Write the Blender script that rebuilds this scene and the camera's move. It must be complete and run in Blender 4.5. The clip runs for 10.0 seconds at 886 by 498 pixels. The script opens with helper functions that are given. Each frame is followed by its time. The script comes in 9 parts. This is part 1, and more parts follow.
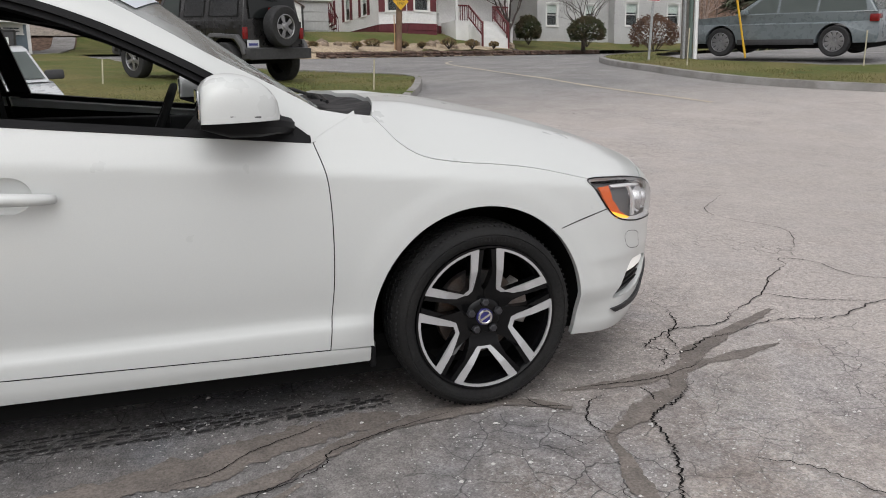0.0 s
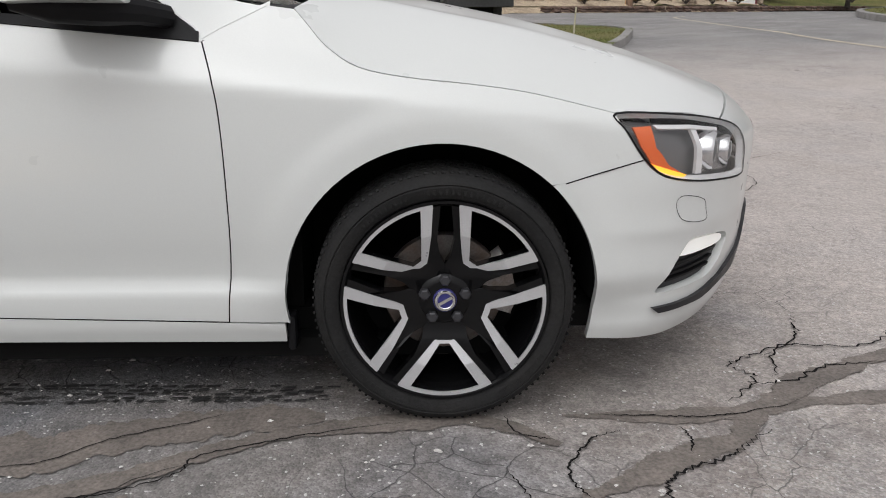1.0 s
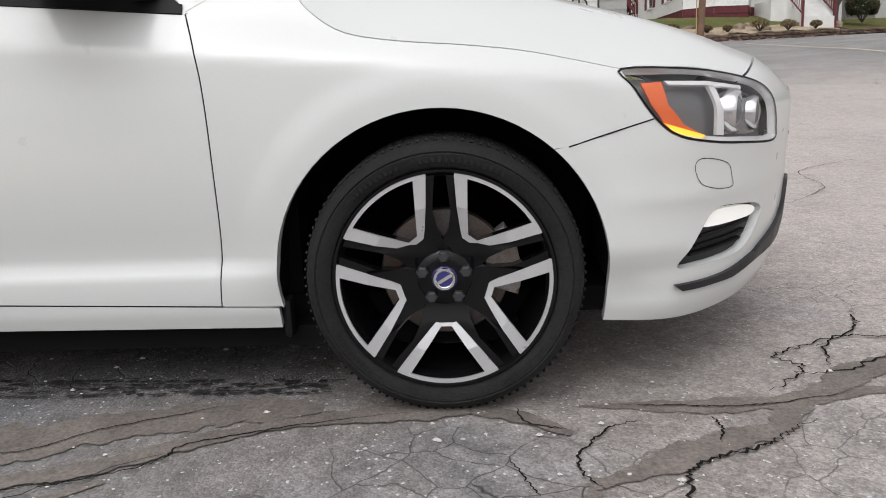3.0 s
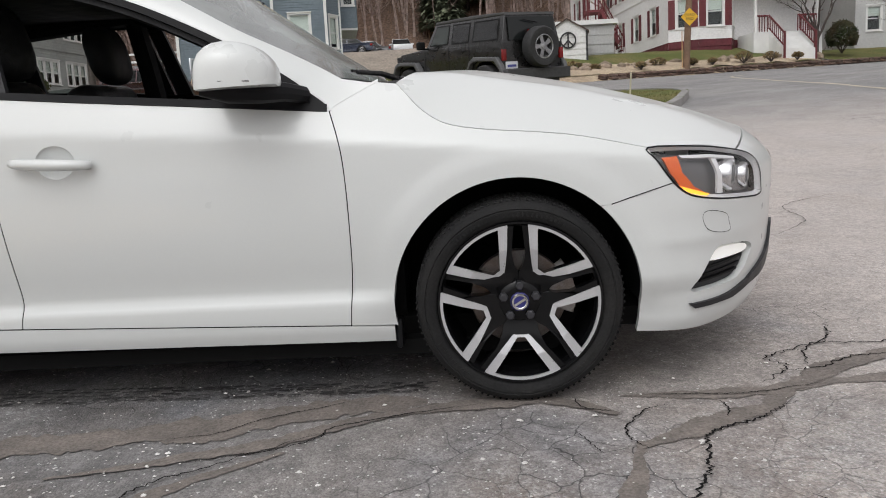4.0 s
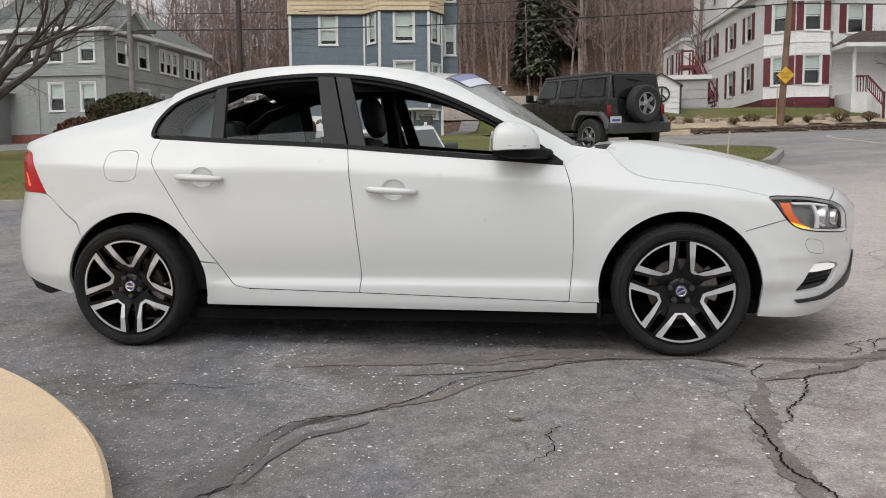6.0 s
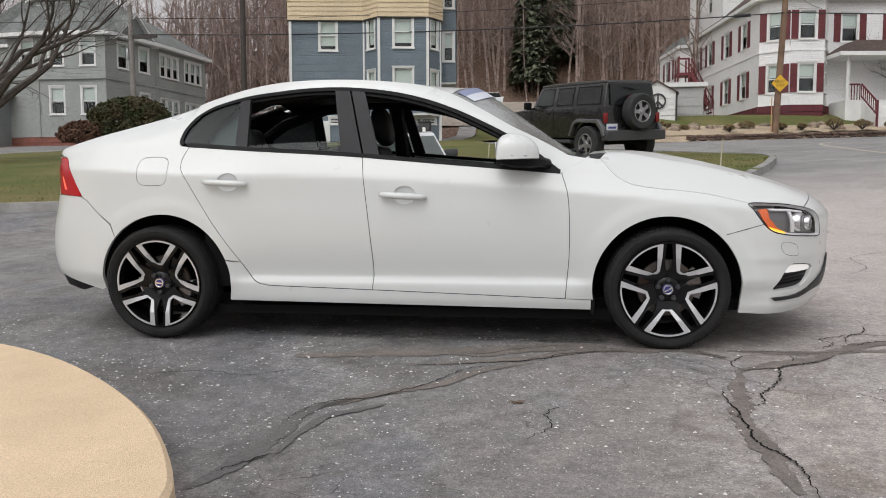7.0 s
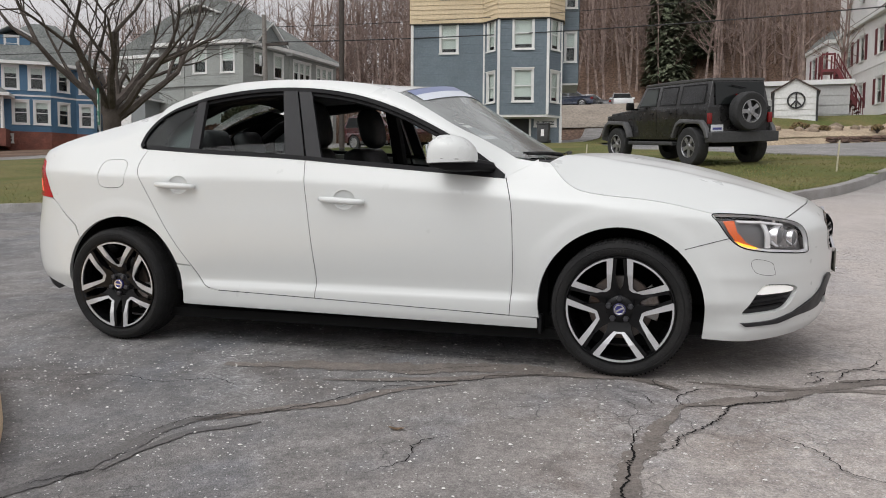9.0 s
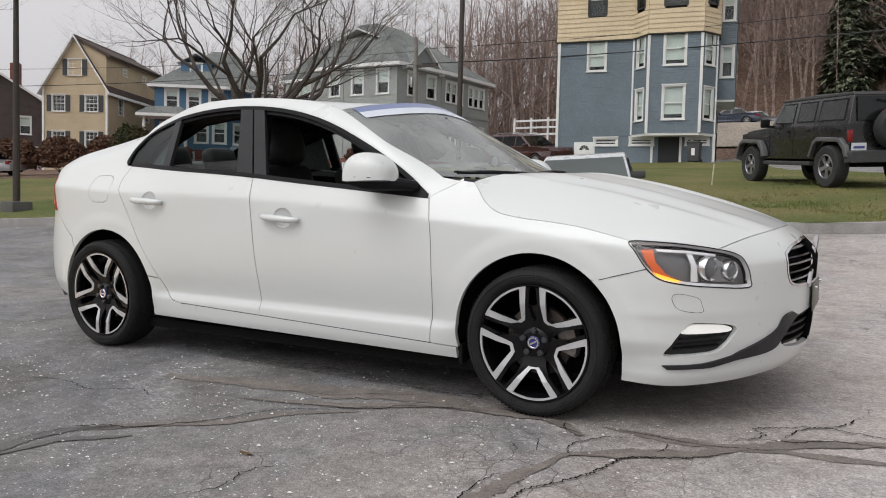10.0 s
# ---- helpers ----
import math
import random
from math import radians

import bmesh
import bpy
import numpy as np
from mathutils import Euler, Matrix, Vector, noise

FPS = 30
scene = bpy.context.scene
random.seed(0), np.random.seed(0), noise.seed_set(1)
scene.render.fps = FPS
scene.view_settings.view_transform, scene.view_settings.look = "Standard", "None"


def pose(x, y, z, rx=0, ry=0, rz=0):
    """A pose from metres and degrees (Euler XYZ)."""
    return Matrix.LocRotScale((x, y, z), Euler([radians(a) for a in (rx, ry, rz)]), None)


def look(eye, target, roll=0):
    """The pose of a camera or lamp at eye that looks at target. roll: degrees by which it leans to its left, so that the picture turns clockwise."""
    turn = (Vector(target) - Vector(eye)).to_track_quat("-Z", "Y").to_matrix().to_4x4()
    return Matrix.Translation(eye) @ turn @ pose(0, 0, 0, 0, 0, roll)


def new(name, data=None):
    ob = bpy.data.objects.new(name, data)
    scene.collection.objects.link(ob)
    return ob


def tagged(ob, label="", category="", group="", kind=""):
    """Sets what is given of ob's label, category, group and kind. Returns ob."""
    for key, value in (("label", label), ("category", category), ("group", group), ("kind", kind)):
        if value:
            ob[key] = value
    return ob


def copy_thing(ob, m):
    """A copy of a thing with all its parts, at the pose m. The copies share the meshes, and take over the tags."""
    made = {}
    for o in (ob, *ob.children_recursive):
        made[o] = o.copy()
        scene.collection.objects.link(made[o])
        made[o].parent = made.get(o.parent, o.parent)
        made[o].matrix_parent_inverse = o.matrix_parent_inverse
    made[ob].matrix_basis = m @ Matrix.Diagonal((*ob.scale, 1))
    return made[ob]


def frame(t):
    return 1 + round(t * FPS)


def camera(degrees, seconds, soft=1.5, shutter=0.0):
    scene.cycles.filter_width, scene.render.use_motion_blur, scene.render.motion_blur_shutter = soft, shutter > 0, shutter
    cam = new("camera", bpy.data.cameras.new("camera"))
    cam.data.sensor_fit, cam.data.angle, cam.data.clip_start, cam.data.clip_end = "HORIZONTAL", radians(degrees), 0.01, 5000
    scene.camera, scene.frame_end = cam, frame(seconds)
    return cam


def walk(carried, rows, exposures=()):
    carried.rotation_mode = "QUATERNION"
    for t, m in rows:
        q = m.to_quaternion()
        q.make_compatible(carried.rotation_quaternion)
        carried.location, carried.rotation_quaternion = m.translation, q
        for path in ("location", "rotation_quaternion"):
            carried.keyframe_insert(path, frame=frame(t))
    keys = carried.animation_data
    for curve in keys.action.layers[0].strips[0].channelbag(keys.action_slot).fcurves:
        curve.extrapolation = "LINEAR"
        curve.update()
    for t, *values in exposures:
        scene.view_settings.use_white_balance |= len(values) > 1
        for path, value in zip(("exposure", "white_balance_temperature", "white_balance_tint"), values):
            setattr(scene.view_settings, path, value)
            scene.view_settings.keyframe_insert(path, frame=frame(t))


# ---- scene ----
from mathutils import geometry

cam = camera(59.8, 10.0, soft=1.0)
PATH = [
    (0, (-0.972, -2.335, 1.040), (-0.311, -0.483, 0.671), -1.17),
    (0.5, (-0.434, -2.059, 0.945), (-0.028, -0.120, 0.668), -0.05),
    (1, (-0.093, -1.792, 0.882), (0.003, 0.151, 0.421), 0.24),
    (1.5, (0.090, -1.614, 0.753), (0.055, 0.337, 0.316), -1.04),
    (2, (0.127, -1.603, 0.654), (-0.033, 0.353, 0.267), -1.54),
    (2.5, (0.125, -1.610, 0.629), (-0.015, 0.354, 0.283), -1.37),
    (2.7, (0.113, -1.623, 0.646), (-0.011, 0.341, 0.291), -1.70),
    (3.8, (-0.069, -2.185, 0.835), (-0.137, -0.209, 0.535), -2.89),
    (4, (-0.138, -2.318, 0.826), (-0.213, -0.339, 0.551), -2.98),
    (4.5, (-0.352, -2.713, 0.837), (-0.518, -0.733, 0.615), -1.64),
    (4.6, (-0.417, -2.820, 0.837), (-0.575, -0.838, 0.620), -1.05),
    (4.7, (-0.441, -2.959, 0.834), (-0.617, -0.973, 0.678), 1.98),
    (5, (-0.450, -3.118, 0.836), (-0.702, -1.144, 0.638), -0.80),
    (5.5, (-0.595, -3.447, 0.819), (-0.850, -1.471, 0.652), -0.40),
    (6, (-0.623, -3.743, 0.830), (-0.893, -1.768, 0.672), -0.48),
    (6.2, (-0.591, -3.856, 0.833), (-0.886, -1.885, 0.667), -0.64),
    (7.5, (-0.651, -4.094, 0.836), (-0.896, -2.114, 0.700), 0.08),
    (8, (-0.524, -4.037, 0.830), (-0.831, -2.065, 0.691), -1.12),
    (8.5, (-0.145, -3.878, 0.841), (-0.627, -1.943, 0.696), -0.95),
    (9, (0.283, -3.603, 0.854), (-0.318, -1.701, 0.713), 0.44),
    (9.5, (0.787, -3.339, 0.874), (0.003, -1.503, 0.761), 0.92),
    (10, (1.247, -3.010, 0.880), (0.262, -1.272, 0.780), 1.44),
]
walk(cam, [(t, look(eye, target, roll)) for t, eye, target, roll in PATH], [(0, -0.12), (1.0, -0.10), (1.6, 0.10), (2.7, 0.10), (3.8, 0.0), (4.5, -0.08), (5, 0.02), (6, -0.02), (10, -0.02)])

# ---- light ----
world = bpy.data.worlds.new("overcast_sky")
scene.world = world
world.use_nodes = True
wn, wl = world.node_tree.nodes, world.node_tree.links
sky = wn.new("ShaderNodeTexSky")
sky.sky_type, sky.sun_disc = "NISHITA", False
sky.sun_elevation, sky.sun_rotation = radians(52), radians(200)
sky.air_density, sky.dust_density, sky.ozone_density = 1.2, 6.0, 1.0
grey = wn.new("ShaderNodeHueSaturation")
grey.inputs["Saturation"].default_value, grey.inputs["Value"].default_value = 0.03, 1.3
wl.new(sky.outputs["Color"], grey.inputs["Color"])
cloud = wn.new("ShaderNodeMix")
cloud.data_type = "RGBA"
cloud.inputs["Factor"].default_value = 0.5
cloud.inputs["B"].default_value = (6.2, 6.0, 6.3, 1)
wl.new(grey.outputs["Color"], cloud.inputs["A"])
wl.new(cloud.outputs["Result"], wn["Background"].inputs["Color"])
wn["Background"].inputs["Strength"].default_value = 0.135

sun_data = bpy.data.lights.new("sun", "SUN")
sun_data.energy, sun_data.angle, sun_data.color = 0.6, radians(75), (0.96, 0.985, 1.0)
sun = new("sun", sun_data)
sun.matrix_world = pose(0, 0, 40, 38, 0, -20)

# ---- tools ----
CAR_ROLL = 3.1
UP = Vector((0, 0, 1))
delaunay = geometry.delaunay_2d_cdt


def smooth(a, b, v):
    k = min(1.0, max(0.0, (v - a) / (b - a)))
    return k * k * (3 - 2 * k)


def height(x, y):
    """The height of the ground."""
    h = 0.016 + 0.054 * min(y, 2)
    if y > 2:
        d = min(y - 2, 4)
        h += 0.054 * d + 0.008 * d * d
    if y > 6:
        h += 0.118 * min(y - 6, 8)
    if y > 14:
        h += 0.09 * (min(y, 60) - 14)
    h += 0.05 * max(0, min(x, 40) - 4) * (1 - smooth(18, 32, y)) * smooth(3, 9, y)
    h -= 0.28 * math.exp(-((x + 3.2) / 2.2) ** 2 - ((y - 10.6) / 2.4) ** 2)
    hill = smooth(-52, -26, x) * smooth(54, 125, y)
    # a level terrace cut into the hill, where cars are parked
    level = smooth(-22, -17, x) * (1 - smooth(7, 12, x))
    return h + 34 * hill * (1 - level) + level * (2.6 * smooth(50, 61, y) + max(0, 34 * hill - 4.9))


def link(name, bm_, material, parent=None, label="", flat=False):
    me = bpy.data.meshes.new(name)
    bm_.to_mesh(me)
    bm_.free()
    for m in material if isinstance(material, (list, tuple)) else [material]:
        me.materials.append(m)
    if not flat:
        for p in me.polygons:
            p.use_smooth = True
        me.set_sharp_from_angle(angle=radians(35))
    ob = new(name, me)
    if parent is not None:
        ob.parent = parent
    return tagged(ob, label)


def part(name, bm_, material, parent, label="", flat=False):
    """One mesh object under a thing or a part."""
    return link(name, bm_, material, parent, label, flat)


def thing(name, m, label, category, group="", kind=""):
    ob = new(name)
    ob.empty_display_size = 0.1
    ob.matrix_world = m
    return tagged(ob, label, category, group, kind)


def box(bm_, x0, x1, y0, y1, z0, z1, bevel=0.0, m=None):
    m = m or Matrix()
    vs = [bm_.verts.new(m @ Vector((x, y, z))) for z in (z0, z1) for y in (y0, y1) for x in (x0, x1)]
    fs = [bm_.faces.new([vs[i] for i in f]) for f in ((0, 2, 3, 1), (4, 5, 7, 6), (0, 1, 5, 4), (2, 6, 7, 3), (0, 4, 6, 2), (1, 3, 7, 5))]
    if bevel:
        es = list({e for f in fs for e in f.edges})
        bmesh.ops.bevel(bm_, geom=es, offset=bevel, segments=2, affect="EDGES", profile=0.5)
    return fs


def boxed(x0, x1, y0, y1, z0, z1, bevel=0.0, m=None):
    b = bmesh.new()
    box(b, x0, x1, y0, y1, z0, z1, bevel, m)
    return b


def ring_tube(bm_, points, radii, sides=8, caps=True):
    """A tube through points with a radius at each."""
    pts = [Vector(p) for p in points]
    rings, side = [], None
    for i, p in enumerate(pts):
        d = (pts[min(i + 1, len(pts) - 1)] - pts[max(i - 1, 0)]).normalized()
        if side is None:
            side = d.orthogonal().normalized()
        side = (side - d * side.dot(d)).normalized()
        up = d.cross(side)
        r = radii[i] if isinstance(radii, (list, tuple)) else radii
        rings.append([bm_.verts.new(p + (side * math.cos(a) + up * math.sin(a)) * r) for a in (2 * math.pi * k / sides for k in range(sides))])
    for a, b in zip(rings, rings[1:]):
        for k in range(sides):
            bm_.faces.new((a[k], a[(k + 1) % sides], b[(k + 1) % sides], b[k]))
    if caps and sides > 2:
        bm_.faces.new(rings[0][::-1])
        bm_.faces.new(rings[-1])


def tubed(points, radii, sides=8):
    b = bmesh.new()
    ring_tube(b, points, radii, sides)
    return b


def lathe(bm_, profile, steps, m=None, closed=False):
    """Turns (radius, height) round the local z axis."""
    m = m or Matrix()
    rings = []
    for k in range(steps):
        a = 2 * math.pi * k / steps
        rings.append([bm_.verts.new(m @ Vector((r * math.cos(a), r * math.sin(a), h))) for r, h in profile])
    n = len(profile)
    for k in range(steps):
        a, b = rings[k], rings[(k + 1) % steps]
        for i in range(n if closed else n - 1):
            j = (i + 1) % n
            bm_.faces.new((a[i], b[i], b[j], a[j]))


def extrude_outline(bm_, outline, z0, z1, m=None, bevel=0.0):
    """A prism over a plane outline (counter-clockwise)."""
    m = m or Matrix()
    lo = [bm_.verts.new(m @ Vector((x, y, z0))) for x, y in outline]
    hi = [bm_.verts.new(m @ Vector((x, y, z1))) for x, y in outline]
    n = len(outline)
    bm_.faces.new(lo[::-1])
    top = bm_.faces.new(hi)
    for i in range(n):
        bm_.faces.new((lo[i], lo[(i + 1) % n], hi[(i + 1) % n], hi[i]))
    if bevel:
        bmesh.ops.bevel(bm_, geom=list(top.edges), offset=bevel, segments=2, affect="EDGES", profile=0.5)


def inside(px, py, poly):
    hit, j = False, len(poly) - 1
    for i in range(len(poly)):
        xi, yi = poly[i]
        xj, yj = poly[j]
        if (yi > py) != (yj > py) and px < (xj - xi) * (py - yi) / (yj - yi) + xi:
            hit = not hit
        j = i
    return hit


def dense(outline, step, closed=True):
    """The outline with points at every step or so."""
    out, n = [], len(outline)
    for i in range(n if closed else n - 1):
        (x0, y0), (x1, y1) = outline[i], outline[(i + 1) % n]
        k = max(1, round(math.hypot(x1 - x0, y1 - y0) / step))
        out += [(x0 + (x1 - x0) * j / k, y0 + (y1 - y0) * j / k) for j in range(k)]
    return out if closed else out + [outline[-1]]


def curve(points, per=8, closed=False):
    """A smooth line through points of two or three numbers."""
    pts = [np.array(p, float) for p in points]
    n, out = len(pts), []
    for i in range(n if closed else n - 1):
        p0 = pts[(i - 1) % n] if closed or i > 0 else 2 * pts[0] - pts[1]
        p1, p2 = pts[i], pts[(i + 1) % n]
        p3 = pts[(i + 2) % n] if closed or i + 2 < n else 2 * pts[-1] - pts[-2]
        for k in range(per):
            s = k / per
            out.append(tuple(0.5 * (2 * p1 + (p2 - p0) * s + (2 * p0 - 5 * p1 + 4 * p2 - p3) * s * s + (3 * p1 - p0 - 3 * p2 + p3) * s ** 3)))
    return out if closed else out + [tuple(pts[-1])]


def region(outline, step, holes=(), jitter=0.0):
    """Plane points and triangles that fill an outline (less its holes) at a given spacing."""
    loops = [dense(outline, step)] + [dense(h, step) for h in holes]
    pts, edges = [], []
    for lp in loops:
        s = len(pts)
        pts += lp
        edges += [(s + i, s + (i + 1) % len(lp)) for i in range(len(lp))]
    edge_pts = np.array(pts)
    x0, y0 = edge_pts.min(0)
    x1, y1 = edge_pts.max(0)
    rng = random.Random(3)
    for i in range(int((x1 - x0) / step) + 1):
        for j in range(int((y1 - y0) / step) + 1):
            p = (x0 + (i + 0.5 * (j % 2)) * step + rng.uniform(-jitter, jitter), y0 + j * step + rng.uniform(-jitter, jitter))
            if inside(*p, loops[0]) and not any(inside(*p, h) for h in loops[1:]):
                if ((edge_pts - p) ** 2).sum(1).min() > (0.45 * step) ** 2:
                    pts.append(p)
    vs, _, fs, *_ = delaunay([Vector(p) for p in pts], edges, [], 0, 1e-7)
    keep = []
    for f in fs:
        cx, cy = sum(vs[i][0] for i in f) / 3, sum(vs[i][1] for i in f) / 3
        if inside(cx, cy, loops[0]) and not any(inside(cx, cy, h) for h in loops[1:]):
            keep.append(f)
    return [(v[0], v[1]) for v in vs], keep


def sheet(outline, step, lift, holes=(), relief=0.0):
    """A piece of ground over an outline, lifted above the ground."""
    vs, fs = region(outline, step, holes, 0.25 * step)
    b = bmesh.new()
    made = [b.verts.new((x, y, height(x, y) + lift + relief * noise.noise(Vector((x * 0.9, y * 0.9, 3))))) for x, y in vs]
    for f in fs:
        face = b.faces.new([made[i] for i in f])
        if face.calc_area() and face.normal.z < 0:
            face.normal_flip()
    b.normal_update()
    for f in b.faces:
        if f.normal.z < 0:
            f.normal_flip()
    return b


def kerb_line(points, width, lift, sink=0.15, round_=0.02):
    """A kerb stone swept along a line on the ground; its face is on the line, its body to the left of it."""
    b = bmesh.new()
    prof = [(0, -sink), (0.0, lift - round_), (0.3 * round_, lift - 0.3 * round_), (round_, lift), (width, lift + 0.005), (width, -sink)]
    rows = []
    for i, (x, y) in enumerate(points):
        ax, ay = points[max(i - 1, 0)]
        bx, by = points[min(i + 1, len(points) - 1)]
        n = Vector((-(by - ay), bx - ax, 0)).normalized()
        rows.append([b.verts.new((x + n.x * u, y + n.y * u, height(x, y) + v)) for u, v in prof])
    for r, q in zip(rows, rows[1:]):
        for k in range(len(prof) - 1):
            b.faces.new((r[k], r[k + 1], q[k + 1], q[k]))
    return b


# ---- materials ----
def nodes_of(name):
    m = bpy.data.materials.new(name)
    m.use_nodes = True
    return m, m.node_tree.nodes, m.node_tree.links, m.node_tree.nodes["Principled BSDF"]


def ramp(n, l, source, stops):
    r = n.new("ShaderNodeValToRGB")
    e = r.color_ramp.elements
    while len(e) < len(stops):
        e.new(0.5)
    for el, (p, c) in zip(e, stops):
        el.position, el.color = p, (*c, 1)
    l.new(source, r.inputs["Fac"])
    return r.outputs["Color"]


def noise_tex(n, l, coord, scale, detail=4.0, rough=0.55):
    t = n.new("ShaderNodeTexNoise")
    t.inputs["Scale"].default_value, t.inputs["Detail"].default_value, t.inputs["Roughness"].default_value = scale, detail, rough
    l.new(coord, t.inputs["Vector"])
    return t.outputs["Fac"]


def mixed(n, l, fac, a, b, mode="MIX"):
    m = n.new("ShaderNodeMix")
    m.data_type, m.blend_type = "RGBA", mode
    for sock, v in ((m.inputs["Factor"], fac), (m.inputs["A"], a), (m.inputs["B"], b)):
        if isinstance(v, (int, float)):
            sock.default_value = v
        elif isinstance(v, tuple):
            sock.default_value = (*v, 1)
        else:
            l.new(v, sock)
    return m.outputs["Result"]


def mapped(n, l, source, lo, hi, a=0.0, b=1.0):
    r = n.new("ShaderNodeMapRange")
    r.inputs["From Min"].default_value, r.inputs["From Max"].default_value = lo, hi
    r.inputs["To Min"].default_value, r.inputs["To Max"].default_value = a, b
    l.new(source, r.inputs["Value"])
    return r.outputs["Result"]


def surface(name, base, second=None, rough=0.6, metal=0.0, spec=0.5, blotch=1.5, grain=60.0, grain_amount=0.25, bump=0.0, bump_scale=80.0, coat=0.0, vary=0.0, rough_vary=0.1):
    """A node material with blotches of a second colour, grain, and fine relief."""
    m, n, l, p = nodes_of(name)
    co = n.new("ShaderNodeTexCoord").outputs["Object"]
    second = second or tuple(c * 0.8 for c in base)
    big = mapped(n, l, noise_tex(n, l, co, blotch), 0.35, 0.65)
    col = mixed(n, l, big, base, second)
    fine = mapped(n, l, noise_tex(n, l, co, grain, 3), 0.3, 0.7, 1 - grain_amount, 1 + grain_amount)
    col = mixed(n, l, 1.0, col, fine, "MULTIPLY")
    if vary:
        rnd = n.new("ShaderNodeObjectInfo").outputs["Random"]
        col = mixed(n, l, 1.0, col, mapped(n, l, rnd, 0, 1, 1 - vary, 1 + vary), "MULTIPLY")
    l.new(col, p.inputs["Base Color"])
    l.new(mapped(n, l, noise_tex(n, l, co, blotch * 4), 0.3, 0.7, rough - rough_vary, rough + rough_vary), p.inputs["Roughness"])
    p.inputs["Metallic"].default_value, p.inputs["Specular IOR Level"].default_value = metal, spec
    p.inputs["Coat Weight"].default_value, p.inputs["Coat Roughness"].default_value = coat, 0.04
    if bump:
        bn = n.new("ShaderNodeBump")
        bn.inputs["Strength"].default_value, bn.inputs["Distance"].default_value = bump, 0.01
        l.new(noise_tex(n, l, co, bump_scale, 5), bn.inputs["Height"])
        l.new(bn.outputs["Normal"], p.inputs["Normal"])
    return m


def glass(name, tint=(0.9, 0.95, 0.93), rough=0.0, clear=0.9, ior=1.5, sky_veil=0.0):
    """A thin pane: a clear part, and a mirror that grows at flat angles."""
    m, n, l, p = nodes_of(name)
    out = n["Material Output"]
    n.remove(p)
    t, g, mx, lw = n.new("ShaderNodeBsdfTransparent"), n.new("ShaderNodeBsdfGlossy"), n.new("ShaderNodeMixShader"), n.new("ShaderNodeLayerWeight")
    t.inputs["Color"].default_value = (*(c * clear for c in tint), 1)
    g.inputs["Roughness"].default_value = rough
    lw.inputs["Blend"].default_value = 0.5
    pw = n.new("ShaderNodeMath")
    pw.operation = "POWER"
    pw.inputs[1].default_value = 5.0
    l.new(lw.outputs["Facing"], pw.inputs[0])
    l.new(mapped(n, l, pw.outputs[0], 0, 1, ((ior - 1) / (ior + 1)) ** 2, 1), mx.inputs["Fac"])
    l.new(t.outputs["BSDF"], mx.inputs[1])
    l.new(g.outputs["BSDF"], mx.inputs[2])
    if sky_veil:
        # pale diffuse veil, stands for the bright sky mirrored in the pane
        d, m2 = n.new("ShaderNodeBsdfDiffuse"), n.new("ShaderNodeMixShader")
        d.inputs["Color"].default_value = (0.66, 0.70, 0.68, 1)
        l.new(mapped(n, l, noise_tex(n, l, n.new("ShaderNodeTexCoord").outputs["Object"], 3.0, 5), 0.3, 0.7, sky_veil * 0.6, sky_veil * 1.4), m2.inputs["Fac"])
        l.new(mx.outputs["Shader"], m2.inputs[1])
        l.new(d.outputs["BSDF"], m2.inputs[2])
        mx = m2
    l.new(mx.outputs["Shader"], out.inputs["Surface"])
    return m


def plain(name, base, rough=0.5, metal=0.0, spec=0.5, coat=0.0, emit=None, strength=0.0):
    m, n, l, p = nodes_of(name)
    p.inputs["Base Color"].default_value = (*base, 1)
    p.inputs["Roughness"].default_value, p.inputs["Metallic"].default_value, p.inputs["Specular IOR Level"].default_value = rough, metal, spec
    p.inputs["Coat Weight"].default_value = coat
    p.inputs["Coat Roughness"].default_value = 0.03
    if emit:
        p.inputs["Emission Color"].default_value, p.inputs["Emission Strength"].default_value = (*emit, 1), strength
    return m


